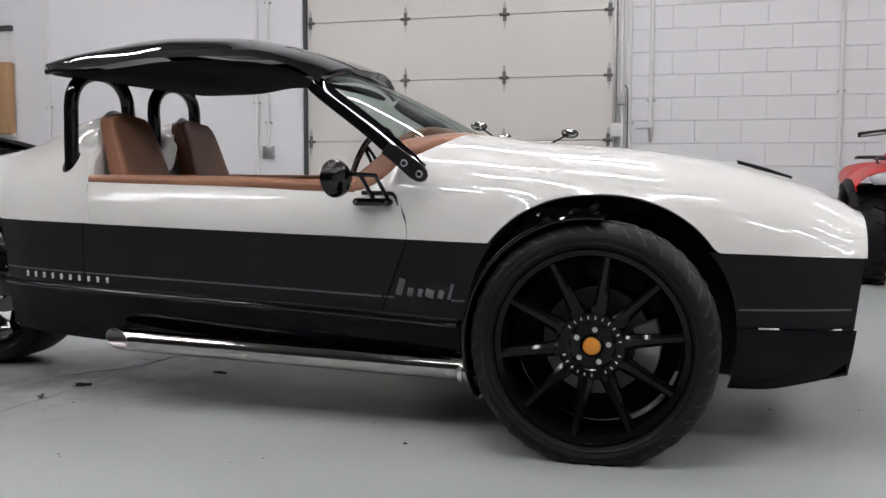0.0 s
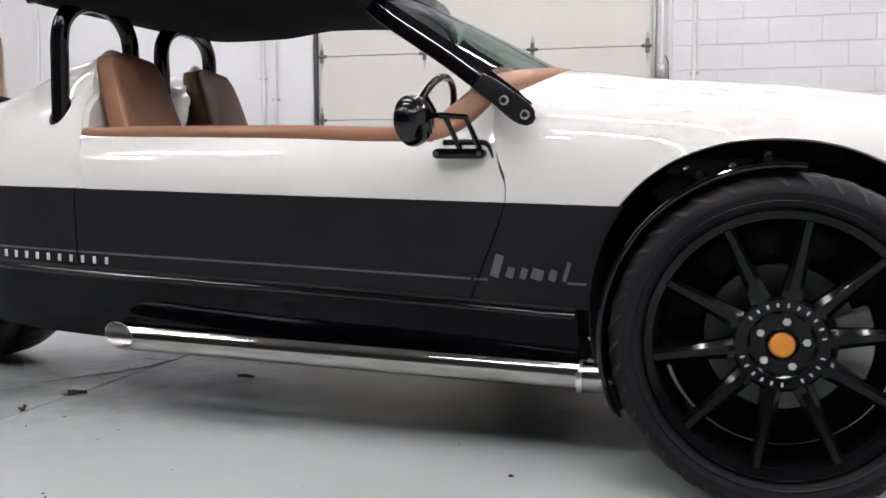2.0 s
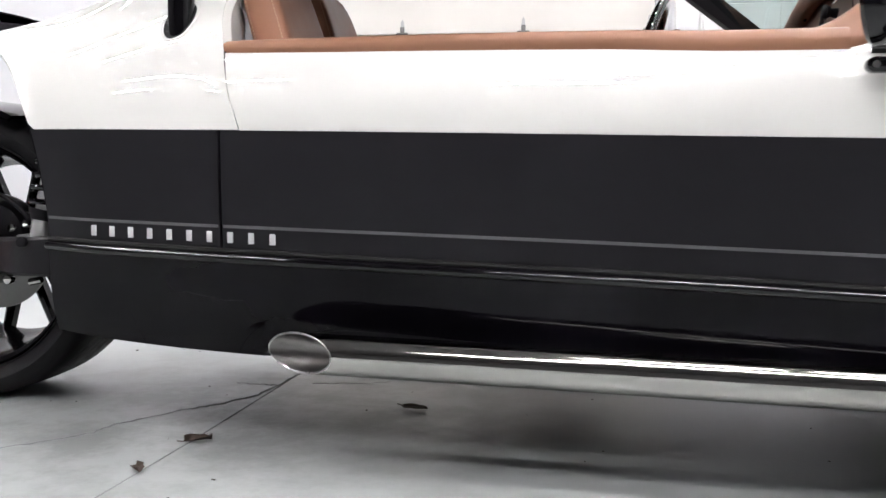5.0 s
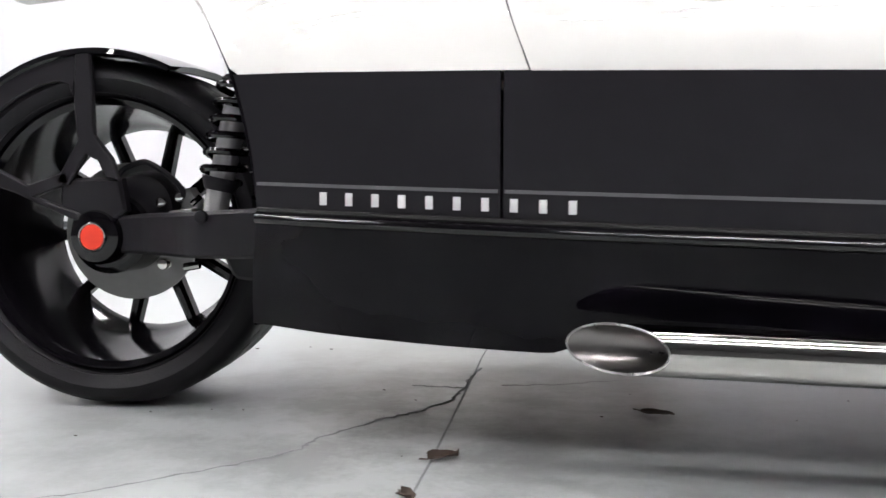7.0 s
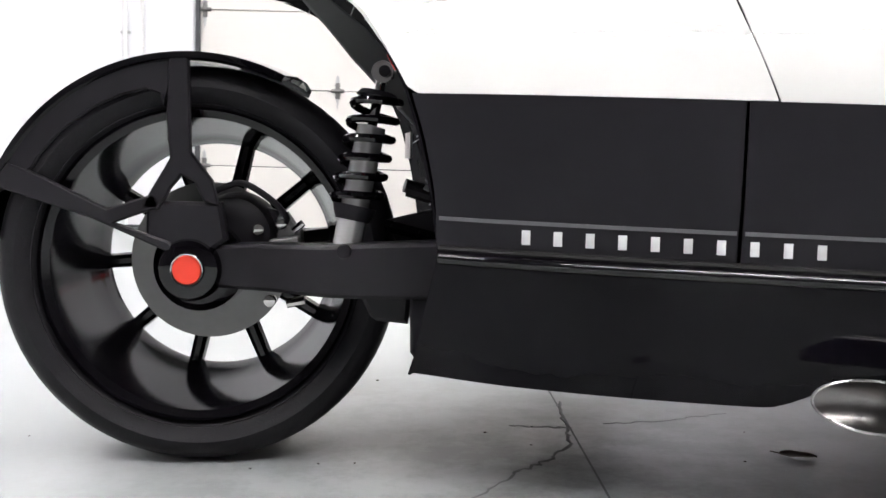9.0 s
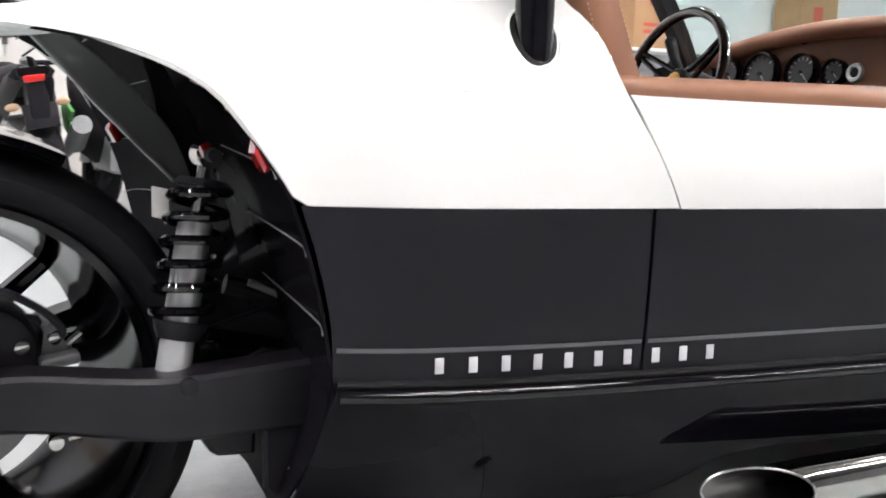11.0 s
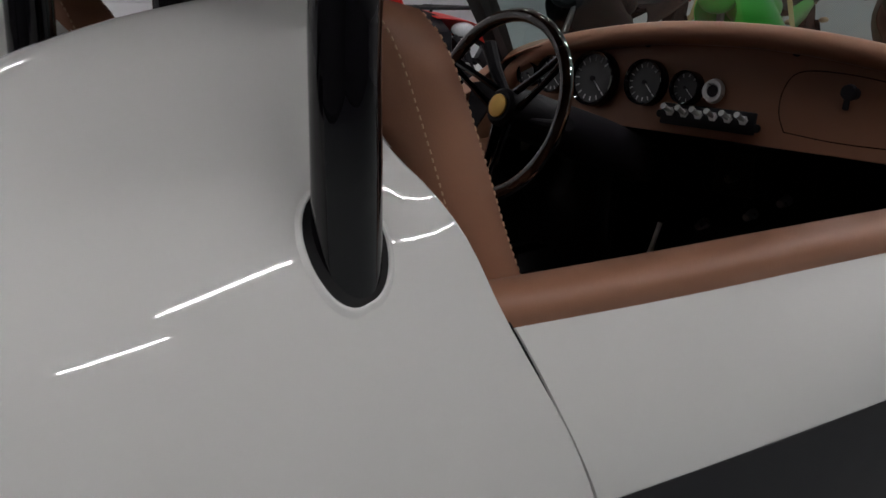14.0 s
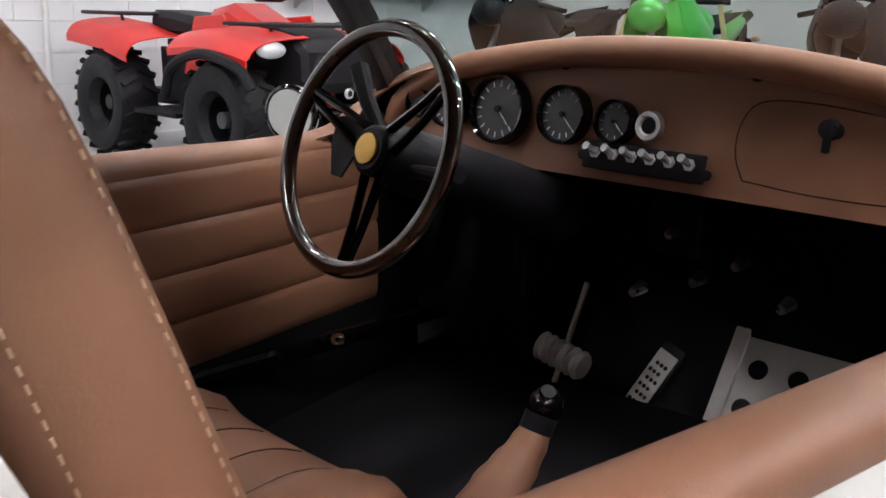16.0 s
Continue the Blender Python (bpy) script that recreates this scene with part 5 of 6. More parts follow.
def shoulder_lugs(R, w, n, twist):
    """Slanted tread bars that wrap over both shoulders of the tyre, joined."""
    b = bmesh.new()
    h = w / 2
    line = [(R + 0.0012, 0.40), (R + 0.0004, 0.66), (R - 0.0042, 0.82), (R - 0.0125, 0.935), (R - 0.024, 0.985)]
    for k in range(n):
        for side in (-1, 1):
            a0 = 2 * math.pi * (k + (0.5 if side > 0 else 0.0)) / n
            rows = []
            for i, (r, f) in enumerate(line):
                a = a0 + twist * i / 4
                wd = 0.0085 - 0.0010 * i
                rows.append([(r * math.cos(a + d / R), side * h * f, r * math.sin(a + d / R)) for d in (-wd, -wd * 0.8, wd * 0.8, wd)])
            lifted_rows = [[Vector(p) for p in r] for r in rows]
            for r, (rad, f) in zip(lifted_rows, line):
                for j in (1, 2):
                    out = Vector((r[j].x, 0, r[j].z)).normalized() * (1.0 - max(0.0, f - 0.6)) + Vector((0, side * max(0.0, f - 0.6), 0))
                    r[j] += out * 0.0013
            sheet(lifted_rows, b)
    return b


def front_wheel(y, flip):
    hub_m = pose(0, y, 0.314, 0, 0, 183 if flip else 2)
    w = part("front_wheel", bmesh.new(), M_RIM, car, "gloss black ten-spoke front wheel")
    w.matrix_basis = hub_m
    part("tyre", settled(lathe(tyre_profile(0.314, 0.20, 0.243), 72), -0.299), M_RUBBER, w, "low-profile black tyre")
    tagged(part("tread", settled(treads(0.3128, 0.185, 60, 38), -0.298), M_TREAD, w), kind="stuff")
    tagged(part("shoulder_tread", settled(shoulder_lugs(0.314, 0.20, 40, -0.16), -0.2985), M_TREAD, w), kind="stuff")
    part("sidewall_ring", lathe([(0.262, -0.0962), (0.264, -0.0982), (0.266, -0.0967)], 64), M_RUBBER, w)
    part("rim", lathe([(0.246, -0.094), (0.250, -0.090), (0.246, -0.084), (0.232, -0.080), (0.226, -0.06), (0.222, 0.0), (0.226, 0.085), (0.246, 0.09)], 72), M_RIM, w)
    for k in range(10):
        a = 8 + 36 * k
        rows = []
        for u in np.linspace(0, 1, 9):
            r = 0.055 + 0.176 * u
            hw = 0.0085 + 0.0115 * (1 - u) ** 1.6
            yc = -0.052 - 0.022 * u
            rows.append([Vector((r, yc + 0.020, -hw)), Vector((r, yc, -hw * 0.9)), Vector((r, yc - 0.006, -hw * 0.4)), Vector((r, yc - 0.006, hw * 0.4)), Vector((r, yc, hw * 0.9)), Vector((r, yc + 0.020, hw))])
        sb = sheet(rows, thick=0.004)
        bmesh.ops.transform(sb, matrix=pose(0, 0, 0, 0, -a, 0), verts=sb.verts)
        part("spoke", sb, M_RIM, w)
    part("hub", lathe([(0.0, -0.062), (0.026, -0.062), (0.030, -0.058), (0.056, -0.058), (0.062, -0.064), (0.083, -0.066), (0.088, -0.060), (0.090, -0.02)], 48), M_RIM, w)
    cap = part("centre_cap", lathe([(0.0, -0.068), (0.020, -0.068), (0.0225, -0.066), (0.024, -0.060)], 32), M_ORANGE, w, "orange enamel centre cap")
    part("cap_ring", lathe([(0.0235, -0.064), (0.0265, -0.068), (0.0285, -0.060)], 32), M_RIM, w)
    for k in range(5):
        a = radians(80 + 72 * k)
        part("wheel_nut", tube([(0.043 * math.cos(a), -0.055, 0.043 * math.sin(a)), (0.043 * math.cos(a), -0.064, 0.043 * math.sin(a))], 0.0075, 6), M_CHROME, w)
    b = bmesh.new()
    for k in range(22):
        a = 150 - 300 * k / 21 + 90 - 100
        if k in (10, 15):
            continue
        block((0.0075, 0.0012, 0.0032), pose(0, 0, 0, 0, -a, 0) @ pose(0.0735, -0.0668, 0, 0, 0, 0), bm=b)
    tagged(part("ring_mark", b, M_TICK, w, "ring of pale plain bars"), kind="stuff")
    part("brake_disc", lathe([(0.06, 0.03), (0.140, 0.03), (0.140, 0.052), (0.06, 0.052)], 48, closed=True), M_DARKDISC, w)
    part("splash_guard", lathe([(0.05, 0.062), (0.19, 0.062), (0.215, 0.050), (0.215, 0.066), (0.05, 0.068)], 48, closed=True), M_LINER, w)
    cal = lathe([(0.105, 0.0), (0.165, 0.0), (0.168, 0.03), (0.165, 0.075), (0.105, 0.075)], 12, a0=-30, a1=22, closed=True)
    part("caliper", cal, M_CALIPER, w, "pale grey brake caliper")
    part("upright", block((0.05, 0.10, 0.20), pose(0, 0.10, 0, 0, 10, 0), 0.01), M_POWDER, w)
    return w


front_wheel(-0.785, False)
front_wheel(0.925, True)
for s in (-1, 1):
    part("wishbone", tube([(0.0, s * 0.70, 0.22), (0.12, s * 0.36, 0.25)], 0.014, 10), M_POWDER, car)
    part("wishbone", tube([(0.0, s * 0.70, 0.22), (-0.14, s * 0.36, 0.25)], 0.014, 10), M_POWDER, car)
    part("wishbone", tube([(0.0, s * 0.70, 0.42), (-0.10, s * 0.36, 0.44)], 0.012, 10), M_POWDER, car)
both("cycle_wing", lambda: lathe([(0.322, -0.882), (0.332, -0.872), (0.336, -0.79), (0.332, -0.69), (0.326, -0.69), (0.330, -0.79), (0.326, -0.866), (0.319, -0.876)], 48, center=(0, 0, 0.314), a0=84, a1=208, closed=True), M_GLOSS, "gloss black cycle wing over the front tyre")
both("wing_edge", lambda: tube([(0.327 * math.cos(radians(a)), -0.883, 0.314 + 0.327 * math.sin(radians(a))) for a in np.linspace(84, 206, 60)], 0.0055, 8), M_GLOSS)
for ax in (95, 118):
    both("wing_stay", lambda: tube([(0.338 * math.cos(radians(ax)), -0.70, 0.318 + 0.338 * math.sin(radians(ax))), (0.352 * math.cos(radians(ax)), -0.60, 0.318 + 0.345 * math.sin(radians(ax)))], 0.008, 8), M_POWDER)

# rear wheel, swing arm, shock absorber, hugger
RX, RZ, RR = -2.55, 0.313, 0.330
rear = part("rear_wheel", bmesh.new(), M_RIM_SATIN, car, "wide deep-dish gloss black rear wheel")
rear.matrix_basis = pose(RX, -0.058, RZ, 0, 0, 3.3)
part("tyre", lathe(tyre_profile(RR, 0.285, 0.253), 80), M_RUBBER, rear, "wide black rear tyre")
tagged(part("tread", treads(RR - 0.003, 0.27, 60, 38), M_TREAD, rear), kind="stuff")
part("sidewall_ring", lathe([(0.262, -0.139), (0.264, -0.142), (0.266, -0.1395)], 64), M_RUBBER, rear)
part("rim", lathe([(0.256, -0.134), (0.260, -0.126), (0.256, -0.118), (0.244, -0.112), (0.240, -0.09), (0.224, 0.02), (0.214, 0.075), (0.206, 0.095), (0.207, 0.118), (0.236, 0.126), (0.256, 0.132)], 80), M_RIM_SATIN, rear)
for k in range(10):
    a = 5 + 36 * k
    rows = []
    for u in np.linspace(0, 1, 8):
        r = 0.05 + 0.158 * u
        hw = 0.0125 - 0.003 * u
        rows.append([Vector((r, 0.122, -hw)), Vector((r, 0.103, -hw * 0.8)), Vector((r, 0.098, -hw * 0.3)), Vector((r, 0.098, hw * 0.3)), Vector((r, 0.103, hw * 0.8)), Vector((r, 0.122, hw))])
    sb = sheet(rows, thick=0.004)
    bmesh.ops.transform(sb, matrix=pose(0, 0, 0, 0, -a, 0), verts=sb.verts)
    part("spoke", sb, M_RIM_SATIN, rear)
part("hub", lathe([(0.0, -0.10), (0.05, -0.10), (0.055, 0.09), (0.07, 0.10), (0.07, 0.125)], 40), M_POWDER, rear)
part("brake_disc", lathe([(0.07, -0.010), (0.137, -0.010), (0.137, -0.002), (0.07, -0.002)], 56, closed=True), M_DISC, rear)
part("inner_drum", lathe([(0.0, -0.130), (0.062, -0.130), (0.075, -0.118), (0.078, -0.02)], 40), M_GLOSS, rear)

part("brake_carrier", lathe([(0.0, -0.145), (0.050, -0.145), (0.064, -0.139), (0.071, -0.120), (0.073, -0.075), (0.0, -0.075)], 40, center=(-2.497, 0, 0.362)), M_POWDER, car, "black cast brake carrier")
part("axle_boss", lathe([(0.0, -0.226), (0.034, -0.226), (0.047, -0.221), (0.053, -0.208), (0.054, -0.13)], 40, center=(RX, 0, RZ - 0.002)), M_GLOSS, car)
part("axle_cap", lathe([(0.0, -0.231), (0.0225, -0.231), (0.0245, -0.227)], 32, center=(RX, 0, RZ - 0.002)), M_RED, car, "red enamel axle cap")
part("cap_ring", lathe([(0.0245, -0.2305), (0.0262, -0.2312), (0.028, -0.226)], 32, center=(RX, 0, RZ - 0.002)), M_CHROME, car)


def swing_arm():
    rows = []
    for u in np.linspace(0, 1, 21):
        x = -2.545 + 0.50 * u
        top = curve(u, [(0, 0.345), (0.12, 0.352), (0.35, 0.360), (0.62, 0.370), (1, 0.380)])
        bot = curve(u, [(0, 0.285), (0.12, 0.280), (0.35, 0.284), (0.62, 0.287), (1, 0.290)])
        y0 = curve(u, [(0, -0.205), (0.12, -0.212), (0.5, -0.340), (0.62, -0.350), (1, -0.352)])
        row = [(x, y0 + 0.06, top), (x, y0 + 0.006, top), (x, y0, top - 0.006), (x, y0, bot + 0.006), (x, y0 + 0.006, bot), (x, y0 + 0.06, bot)]
        rows.append([Vector(p) for p in row + row[:1]])
    bm = sheet(rows)
    bmesh.ops.remove_doubles(bm, verts=bm.verts, dist=1e-5)
    bmesh.ops.holes_fill(bm, edges=[e for e in bm.edges if e.is_boundary], sides=0)
    return bm


both("swing_arm", swing_arm, M_POWDER, "black boxed swing arm")
part("arm_bolt", disc(0.011, 0.012, pose(-2.287, -0.352, 0.358, 90), 16, 0.002), M_BLACK, car)
part("carrier_plate", prism([(-2.50, 0.425), (-2.425, 0.405), (-2.415, 0.385), (-2.422, 0.345), (-2.50, 0.325)], 0.022, pose(0, -0.118, 0), 0.005), M_POWDER, car)
cal = part("caliper", prism([(-2.445, 0.340), (-2.440, 0.372), (-2.428, 0.398), (-2.412, 0.402), (-2.400, 0.385), (-2.386, 0.372), (-2.384, 0.345)], 0.05, pose(0, -0.118, 0), 0.006), M_ALU, car, "cast aluminium brake caliper")
part("caliper_bridge", block((0.050, 0.030, 0.016), pose(-2.406, -0.150, 0.354, 0, -8, 0), 0.005, 2), M_ALU, cal)
part("bleed_nipple", tube([(-2.395, -0.135, 0.372), (-2.378, -0.135, 0.386)], 0.006, 8), M_CHROME, cal)
part("banjo_bolt", disc(0.009, 0.014, pose(-2.411, -0.152, 0.384, 90), 12, 0.002), M_CHROME, cal)
part("caliper_bolt", disc(0.010, 0.02, pose(-2.451, -0.143, 0.3735, 90), 12, 0.002), M_CHROME, car)
part("caliper_bolt", disc(0.010, 0.02, pose(-2.420, -0.205, 0.262, 90), 12, 0.002), M_CHROME, car)
part("banjo_bolt", tube([(-2.40, -0.16, 0.252), (-2.37, -0.16, 0.258)], 0.008, 8), M_CHROME, car)
part("brake_hose", tube(spline([(-2.545, -0.155, 0.405), (-2.525, -0.16, 0.432), (-2.503, -0.16, 0.4446), (-2.472, -0.16, 0.450), (-2.4266, -0.16, 0.4233), (-2.4025, -0.158, 0.396), (-2.408, -0.152, 0.384)], 30), 0.0055, 8), M_BLACK, car)

shock_a, shock_b = Vector((-2.240, -0.262, 0.628)), Vector((-2.292, -0.285, 0.350))
ax = (shock_a - shock_b).normalized()
shock = part("shock_absorber", tube([shock_b, shock_b.lerp(shock_a, 0.70)], 0.022, 20), M_SHOCK, car, "coil-over shock absorber with a black spring")
part("damper_rod", tube([shock_b.lerp(shock_a, 0.5), shock_a], 0.008, 12), M_CHROME, shock)
part("top_eye", tube([shock_a + Vector((0, -0.018, 0)), shock_a + Vector((0, 0.018, 0))], 0.017, 16), M_CHROME, shock)
part("top_bolt", tube([shock_a + Vector((0.004, -0.03, 0)), shock_a + Vector((0.004, 0.05, 0))], 0.009, 12), M_BLACK, shock)
part("lower_collar", tube([shock_b.lerp(shock_a, 0.18), shock_b.lerp(shock_a, 0.23), shock_b.lerp(shock_a, 0.26)], [0.026, 0.032, 0.034], 24), M_BLACK, shock)
part("upper_seat", tube([shock_b.lerp(shock_a, 0.86), shock_b.lerp(shock_a, 0.89)], [0.034, 0.028], 24), M_BLACK, shock)
u1 = ax.orthogonal().normalized()
u2 = ax.cross(u1)
coil = []
for k in range(6 * 20 + 1):
    f = 0.25 + 0.62 * k / (6 * 20)
    a = 2 * math.pi * k / 20
    coil.append(shock_b.lerp(shock_a, f) + 0.0355 * (math.cos(a) * u1 + math.sin(a) * u2))
part("coil_spring", tube(coil, 0.0064, 8), M_GLOSS, shock)

part("tail_strut", prism([(-2.46, 0.838), (-2.42, 0.835), (-2.363, 0.792), (-2.293, 0.738), (-2.225, 0.664), (-2.169, 0.596), (-2.15, 0.54), (-2.205, 0.566), (-2.258, 0.620), (-2.322, 0.686), (-2.366, 0.738), (-2.406, 0.780)], 0.03, pose(0, 0.05, 0), 0.004), M_STRUT, car, "grey painted frame strut")
both("sill_bracket", lambda: prism([(-2.189, 0.292), (-2.187, 0.206), (-2.178, 0.196), (-2.135, 0.198), (-2.115, 0.215), (-2.095, 0.292)], 0.016, pose(0, -0.335, 0), 0.004), M_BLACK)
both("bracket_lug", lambda: disc(0.014, 0.008, pose(-2.147, -0.346, 0.229, 90), 16, 0.002), M_STEEL)
both("arm_stop", lambda: prism([(-2.268, 0.292), (-2.250, 0.256), (-2.240, 0.249), (-2.192, 0.245), (-2.189, 0.292)], 0.05, pose(0, -0.31, 0), 0.006), M_POWDER)
both("frame_tube", lambda: tube([(-2.20, -0.20, 0.45), (-2.02, -0.22, 0.40)], 0.014, 10), M_POWDER)
both("frame_tube", lambda: tube([(-2.22, -0.18, 0.25), (-2.02, -0.22, 0.30)], 0.02, 10), M_POWDER)
part("brake_line", tube([(-2.173, -0.22, 0.454), (-2.02, -0.22, 0.380)], 0.005, 8), M_STRUT, car)
for dz in (0.0, -0.030):
    part("subframe_bar", tube([(-2.235, -0.24, 0.392 + dz), (-2.15, -0.235, 0.372 + dz), (-2.06, -0.22, 0.335 + dz)], 0.009, 8), M_GLOSS, car)
part("subframe_gusset", prism([(-2.232, 0.400), (-2.155, 0.420), (-2.08, 0.36), (-2.09, 0.33), (-2.13, 0.378), (-2.19, 0.350), (-2.205, 0.345)], 0.012, pose(0, -0.235, 0), 0.003), M_POWDER, car)
part("frame_plate", block((0.06, 0.30, 0.30), pose(-2.04, 0, 0.42), 0.01), M_BLACK, car)
both("tail_lamp", lambda: prism([(-2.226, 0.634), (-2.214, 0.612), (-2.198, 0.622), (-2.204, 0.644), (-2.222, 0.656)], 0.030, pose(0, -0.418, 0.004), 0.004), M_REDLENS, "red tail lamp lens")

hug = part("hugger", lathe([(0.335, -0.165), (0.346, -0.158), (0.354, -0.06), (0.354, 0.06), (0.346, 0.158), (0.335, 0.165), (0.331, 0.160), (0.338, 0.152), (0.342, 0.06), (0.342, -0.06), (0.338, -0.152), (0.331, -0.160)], 60, center=(RX, -0.058, RZ), a0=64, a1=174, closed=True), M_GLOSS, car, "gloss black rear tyre hugger")


def hugger_frame():
    """An arched plate with a large window, cut from one sheet: outer rim, upright and lower arm."""
    outer = [(RX + 0.345 * math.cos(radians(a)), RZ + 0.345 * math.sin(radians(a))) for a in np.linspace(92, 164, 16)]
    inner = [(-2.8, 0.469), (-2.789, 0.489), (-2.755, 0.528), (-2.706, 0.565), (-2.658, 0.588), (-2.619, 0.597), (-2.597, 0.59), (-2.592, 0.572)]
    return prism(outer + inner, 0.014, pose(0, -0.218, 0), 0.003)


part("hugger_frame", hugger_frame(), M_POWDER, hug)
part("hugger_stay", prism([(-2.582, 0.650), (-2.551, 0.650), (-2.547, 0.499), (-2.512, 0.455), (-2.502, 0.416), (-2.526, 0.421), (-2.541, 0.452), (-2.562, 0.462), (-2.58, 0.44), (-2.599, 0.406), (-2.627, 0.409), (-2.58, 0.489), (-2.586, 0.557)], 0.016, pose(0, -0.222, 0), 0.003), M_POWDER, hug)
part("hugger_arm", prism([(-2.870, 0.440), (-2.840, 0.475), (-2.8, 0.462), (-2.682, 0.406), (-2.604, 0.432), (-2.595, 0.411), (-2.668, 0.384), (-2.58, 0.355), (-2.57, 0.333), (-2.668, 0.374), (-2.706, 0.39)], 0.016, pose(0, -0.222, 0), 0.003), M_POWDER, hug)
part("hugger_foot", prism([(-2.62, 0.420), (-2.50, 0.420), (-2.49, 0.36), (-2.53, 0.33), (-2.58, 0.33), (-2.62, 0.36)], 0.03, pose(0, -0.215, 0), 0.006), M_POWDER, hug)


# ---- inside the cockpit ----
brake = part("brake_pedal", tube([(-0.44, 0.40, 0.175), (-0.42, 0.375, 0.30), (-0.40, 0.345, 0.44)], 0.006, 10), M_PLATE, car, "steel brake pedal with a ribbed grey pad")
pad = [(-0.455, 0.402 - 0.0045 * k, 0.312 - 0.0008 * k) for k in range(23)]
part("pedal_pad", tube(pad, [0.027 + 0.0025 * math.cos(math.pi * k / 2) for k in range(23)], 16), M_PLATE, brake, "ribbed grey pedal pad")
gas_m = pose(-0.340, 0.228, 0.250, 12, 32, -12)
gas = part("accelerator_pedal", block((0.012, 0.060, 0.18), gas_m, 0.006), M_BLACK, car, "black accelerator pedal with a drilled steel plate")
part("pedal_plate", block((0.004, 0.052, 0.155), gas_m @ pose(-0.008, 0, -0.006), 0.0015), M_PLATE, gas)
for r_ in range(7):
    for c_ in range(3):
        part("pedal_stud", disc(0.0042, 0.004, gas_m @ pose(-0.010, -0.012 + 0.012 * c_ + (0.003 if r_ % 2 else -0.003), -0.058 + 0.017 * r_, 0, 90), 8), M_BLACK, gas)
rest_m = pose(-0.335, -0.105, 0.280, 0, 32, 0)
rest_plate = part("footrest", block((0.008, 0.40, 0.25), rest_m, 0.003), M_PLATE, car, "brushed metal passenger footrest with round holes")
part("footrest_fold", block((0.012, 0.03, 0.25), rest_m @ pose(-0.004, 0.185, 0), 0.003), M_PLATE, rest_plate)
for yy, zz in ((0.135, 0.055), (0.06, 0.055), (0.14, -0.02), (-0.015, 0.055), (0.065, -0.02), (-0.01, -0.02), (-0.09, 0.055), (-0.085, -0.02)):
    part("footrest_hole", disc(0.018, 0.012, rest_m @ pose(0, yy, zz, 0, 90), 20), M_SOCKET, rest_plate)
shift = part("gear_lever", tube(spline([(-1.075, 0.01, 0.300), (-1.035, 0.008, 0.355), (-0.995, 0.005, 0.392), (-0.968, 0.002, 0.425)], 16), [0.050 - 0.0019 * k + 0.0012 * math.sin(k * 1.9) for k in range(17)], 20), M_LEATHER, car, "short gear lever with a tan leather gaiter and black knob")
part("lever_collar", tube([(-0.972, 0.003, 0.420), (-0.962, 0.002, 0.440)], 0.022, 16), M_BLACK, shift)
part("lever_knob", ball(0.024, pose(-0.955, 0.001, 0.452)), M_GLOSS, shift)
part("knob_cap", disc(0.010, 0.006, pose(-0.964, -0.008, 0.474, 30, -20, 0), 16), M_CHROME, shift)
part("sill_lamp", lathe([(0.0, 0.012), (0.010, 0.012), (0.014, 0.008), (0.016, 0.0)], 16, axis="z", center=(-0.885, 0.50, 0.392)), M_CHROME, car)
part("inner_sill", tube([(-1.70, 0.50, 0.385), (-0.60, 0.535, 0.385)], 0.016, 10), M_GLOSS, car)
for yy, zz in ((0.10, 0.60), (-0.02, 0.57), (0.05, 0.53), (-0.10, 0.52), (0.16, 0.49)):
    part("under_dash_fitting", tube([(-0.50, yy, zz), (-0.53, yy, zz - 0.005)], [0.012, 0.008], 10), M_STEEL, car)
part("under_dash_trim", tube([(-0.70, -0.30, 0.690), (-0.70, -0.50, 0.695)], 0.006, 8), M_CHROME, car)
part("brake_reservoir", block((0.12, 0.10, 0.10), pose(-0.42, 0.12, 0.60), 0.012), M_BLACK, car)


part("service_label", block((0.004, 0.07, 0.05), pose(-2.212, 0.12, 0.526, 0, 0, 10), 0.001), M_PLATE, car, "pale paper service label")


# ---- red quad bike by the wall ----
def fat_wheel(parent, at, R, w, rim_r):
    wh = part("wheel", lathe([(rim_r * 0.3, -w * 0.2), (rim_r * 0.8, -w * 0.25), (rim_r, -w * 0.42), (rim_r, w * 0.42), (rim_r * 0.8, w * 0.2)], 32, axis="x"), M_BLACK, parent)
    wh.matrix_basis = at
    h = w / 2
    part("tyre", lathe([(y, x) for x, y in ((-h * 0.8, rim_r), (-h, (R + rim_r) / 2), (-h * 0.92, R - 0.03), (-h * 0.6, R), (0, R + 0.006), (h * 0.6, R), (h * 0.92, R - 0.03), (h, (R + rim_r) / 2), (h * 0.8, rim_r))], 36, axis="x"), M_RUBBER, wh)
    b = bmesh.new()
    for k in range(20):
        for s in (-1, 1):
            block((w * 0.42, 0.03, 0.022), pose(0, 0, 0, 18 * k + (9 if s > 0 else 0), 0, 0) @ pose(s * w * 0.25, 0, R + 0.004, 0, 0, s * 25), bm=b)
    tagged(part("tread", b, M_RUBBER, wh), kind="stuff")
    part("hub_cap", lathe([(0.0, -w * 0.3), (0.03, -w * 0.3), (0.04, -w * 0.2), (0.045, w * 0.2)], 20, axis="x"), M_GALV, wh)
    return wh


# local frame: front towards +y, ground at z = 0
quad = thing("quad_bike", "red and black quad bike parked by the wall", "quad bike", at=pose(1.47, 4.38, floor_z(1.47), 0, 0, 180))
for s in (-1, 1):
    fat_wheel(quad, pose(s * 0.42, 0.63, 0.315), 0.315, 0.22, 0.155)
    fat_wheel(quad, pose(s * 0.40, -0.62, 0.315), 0.315, 0.26, 0.150)


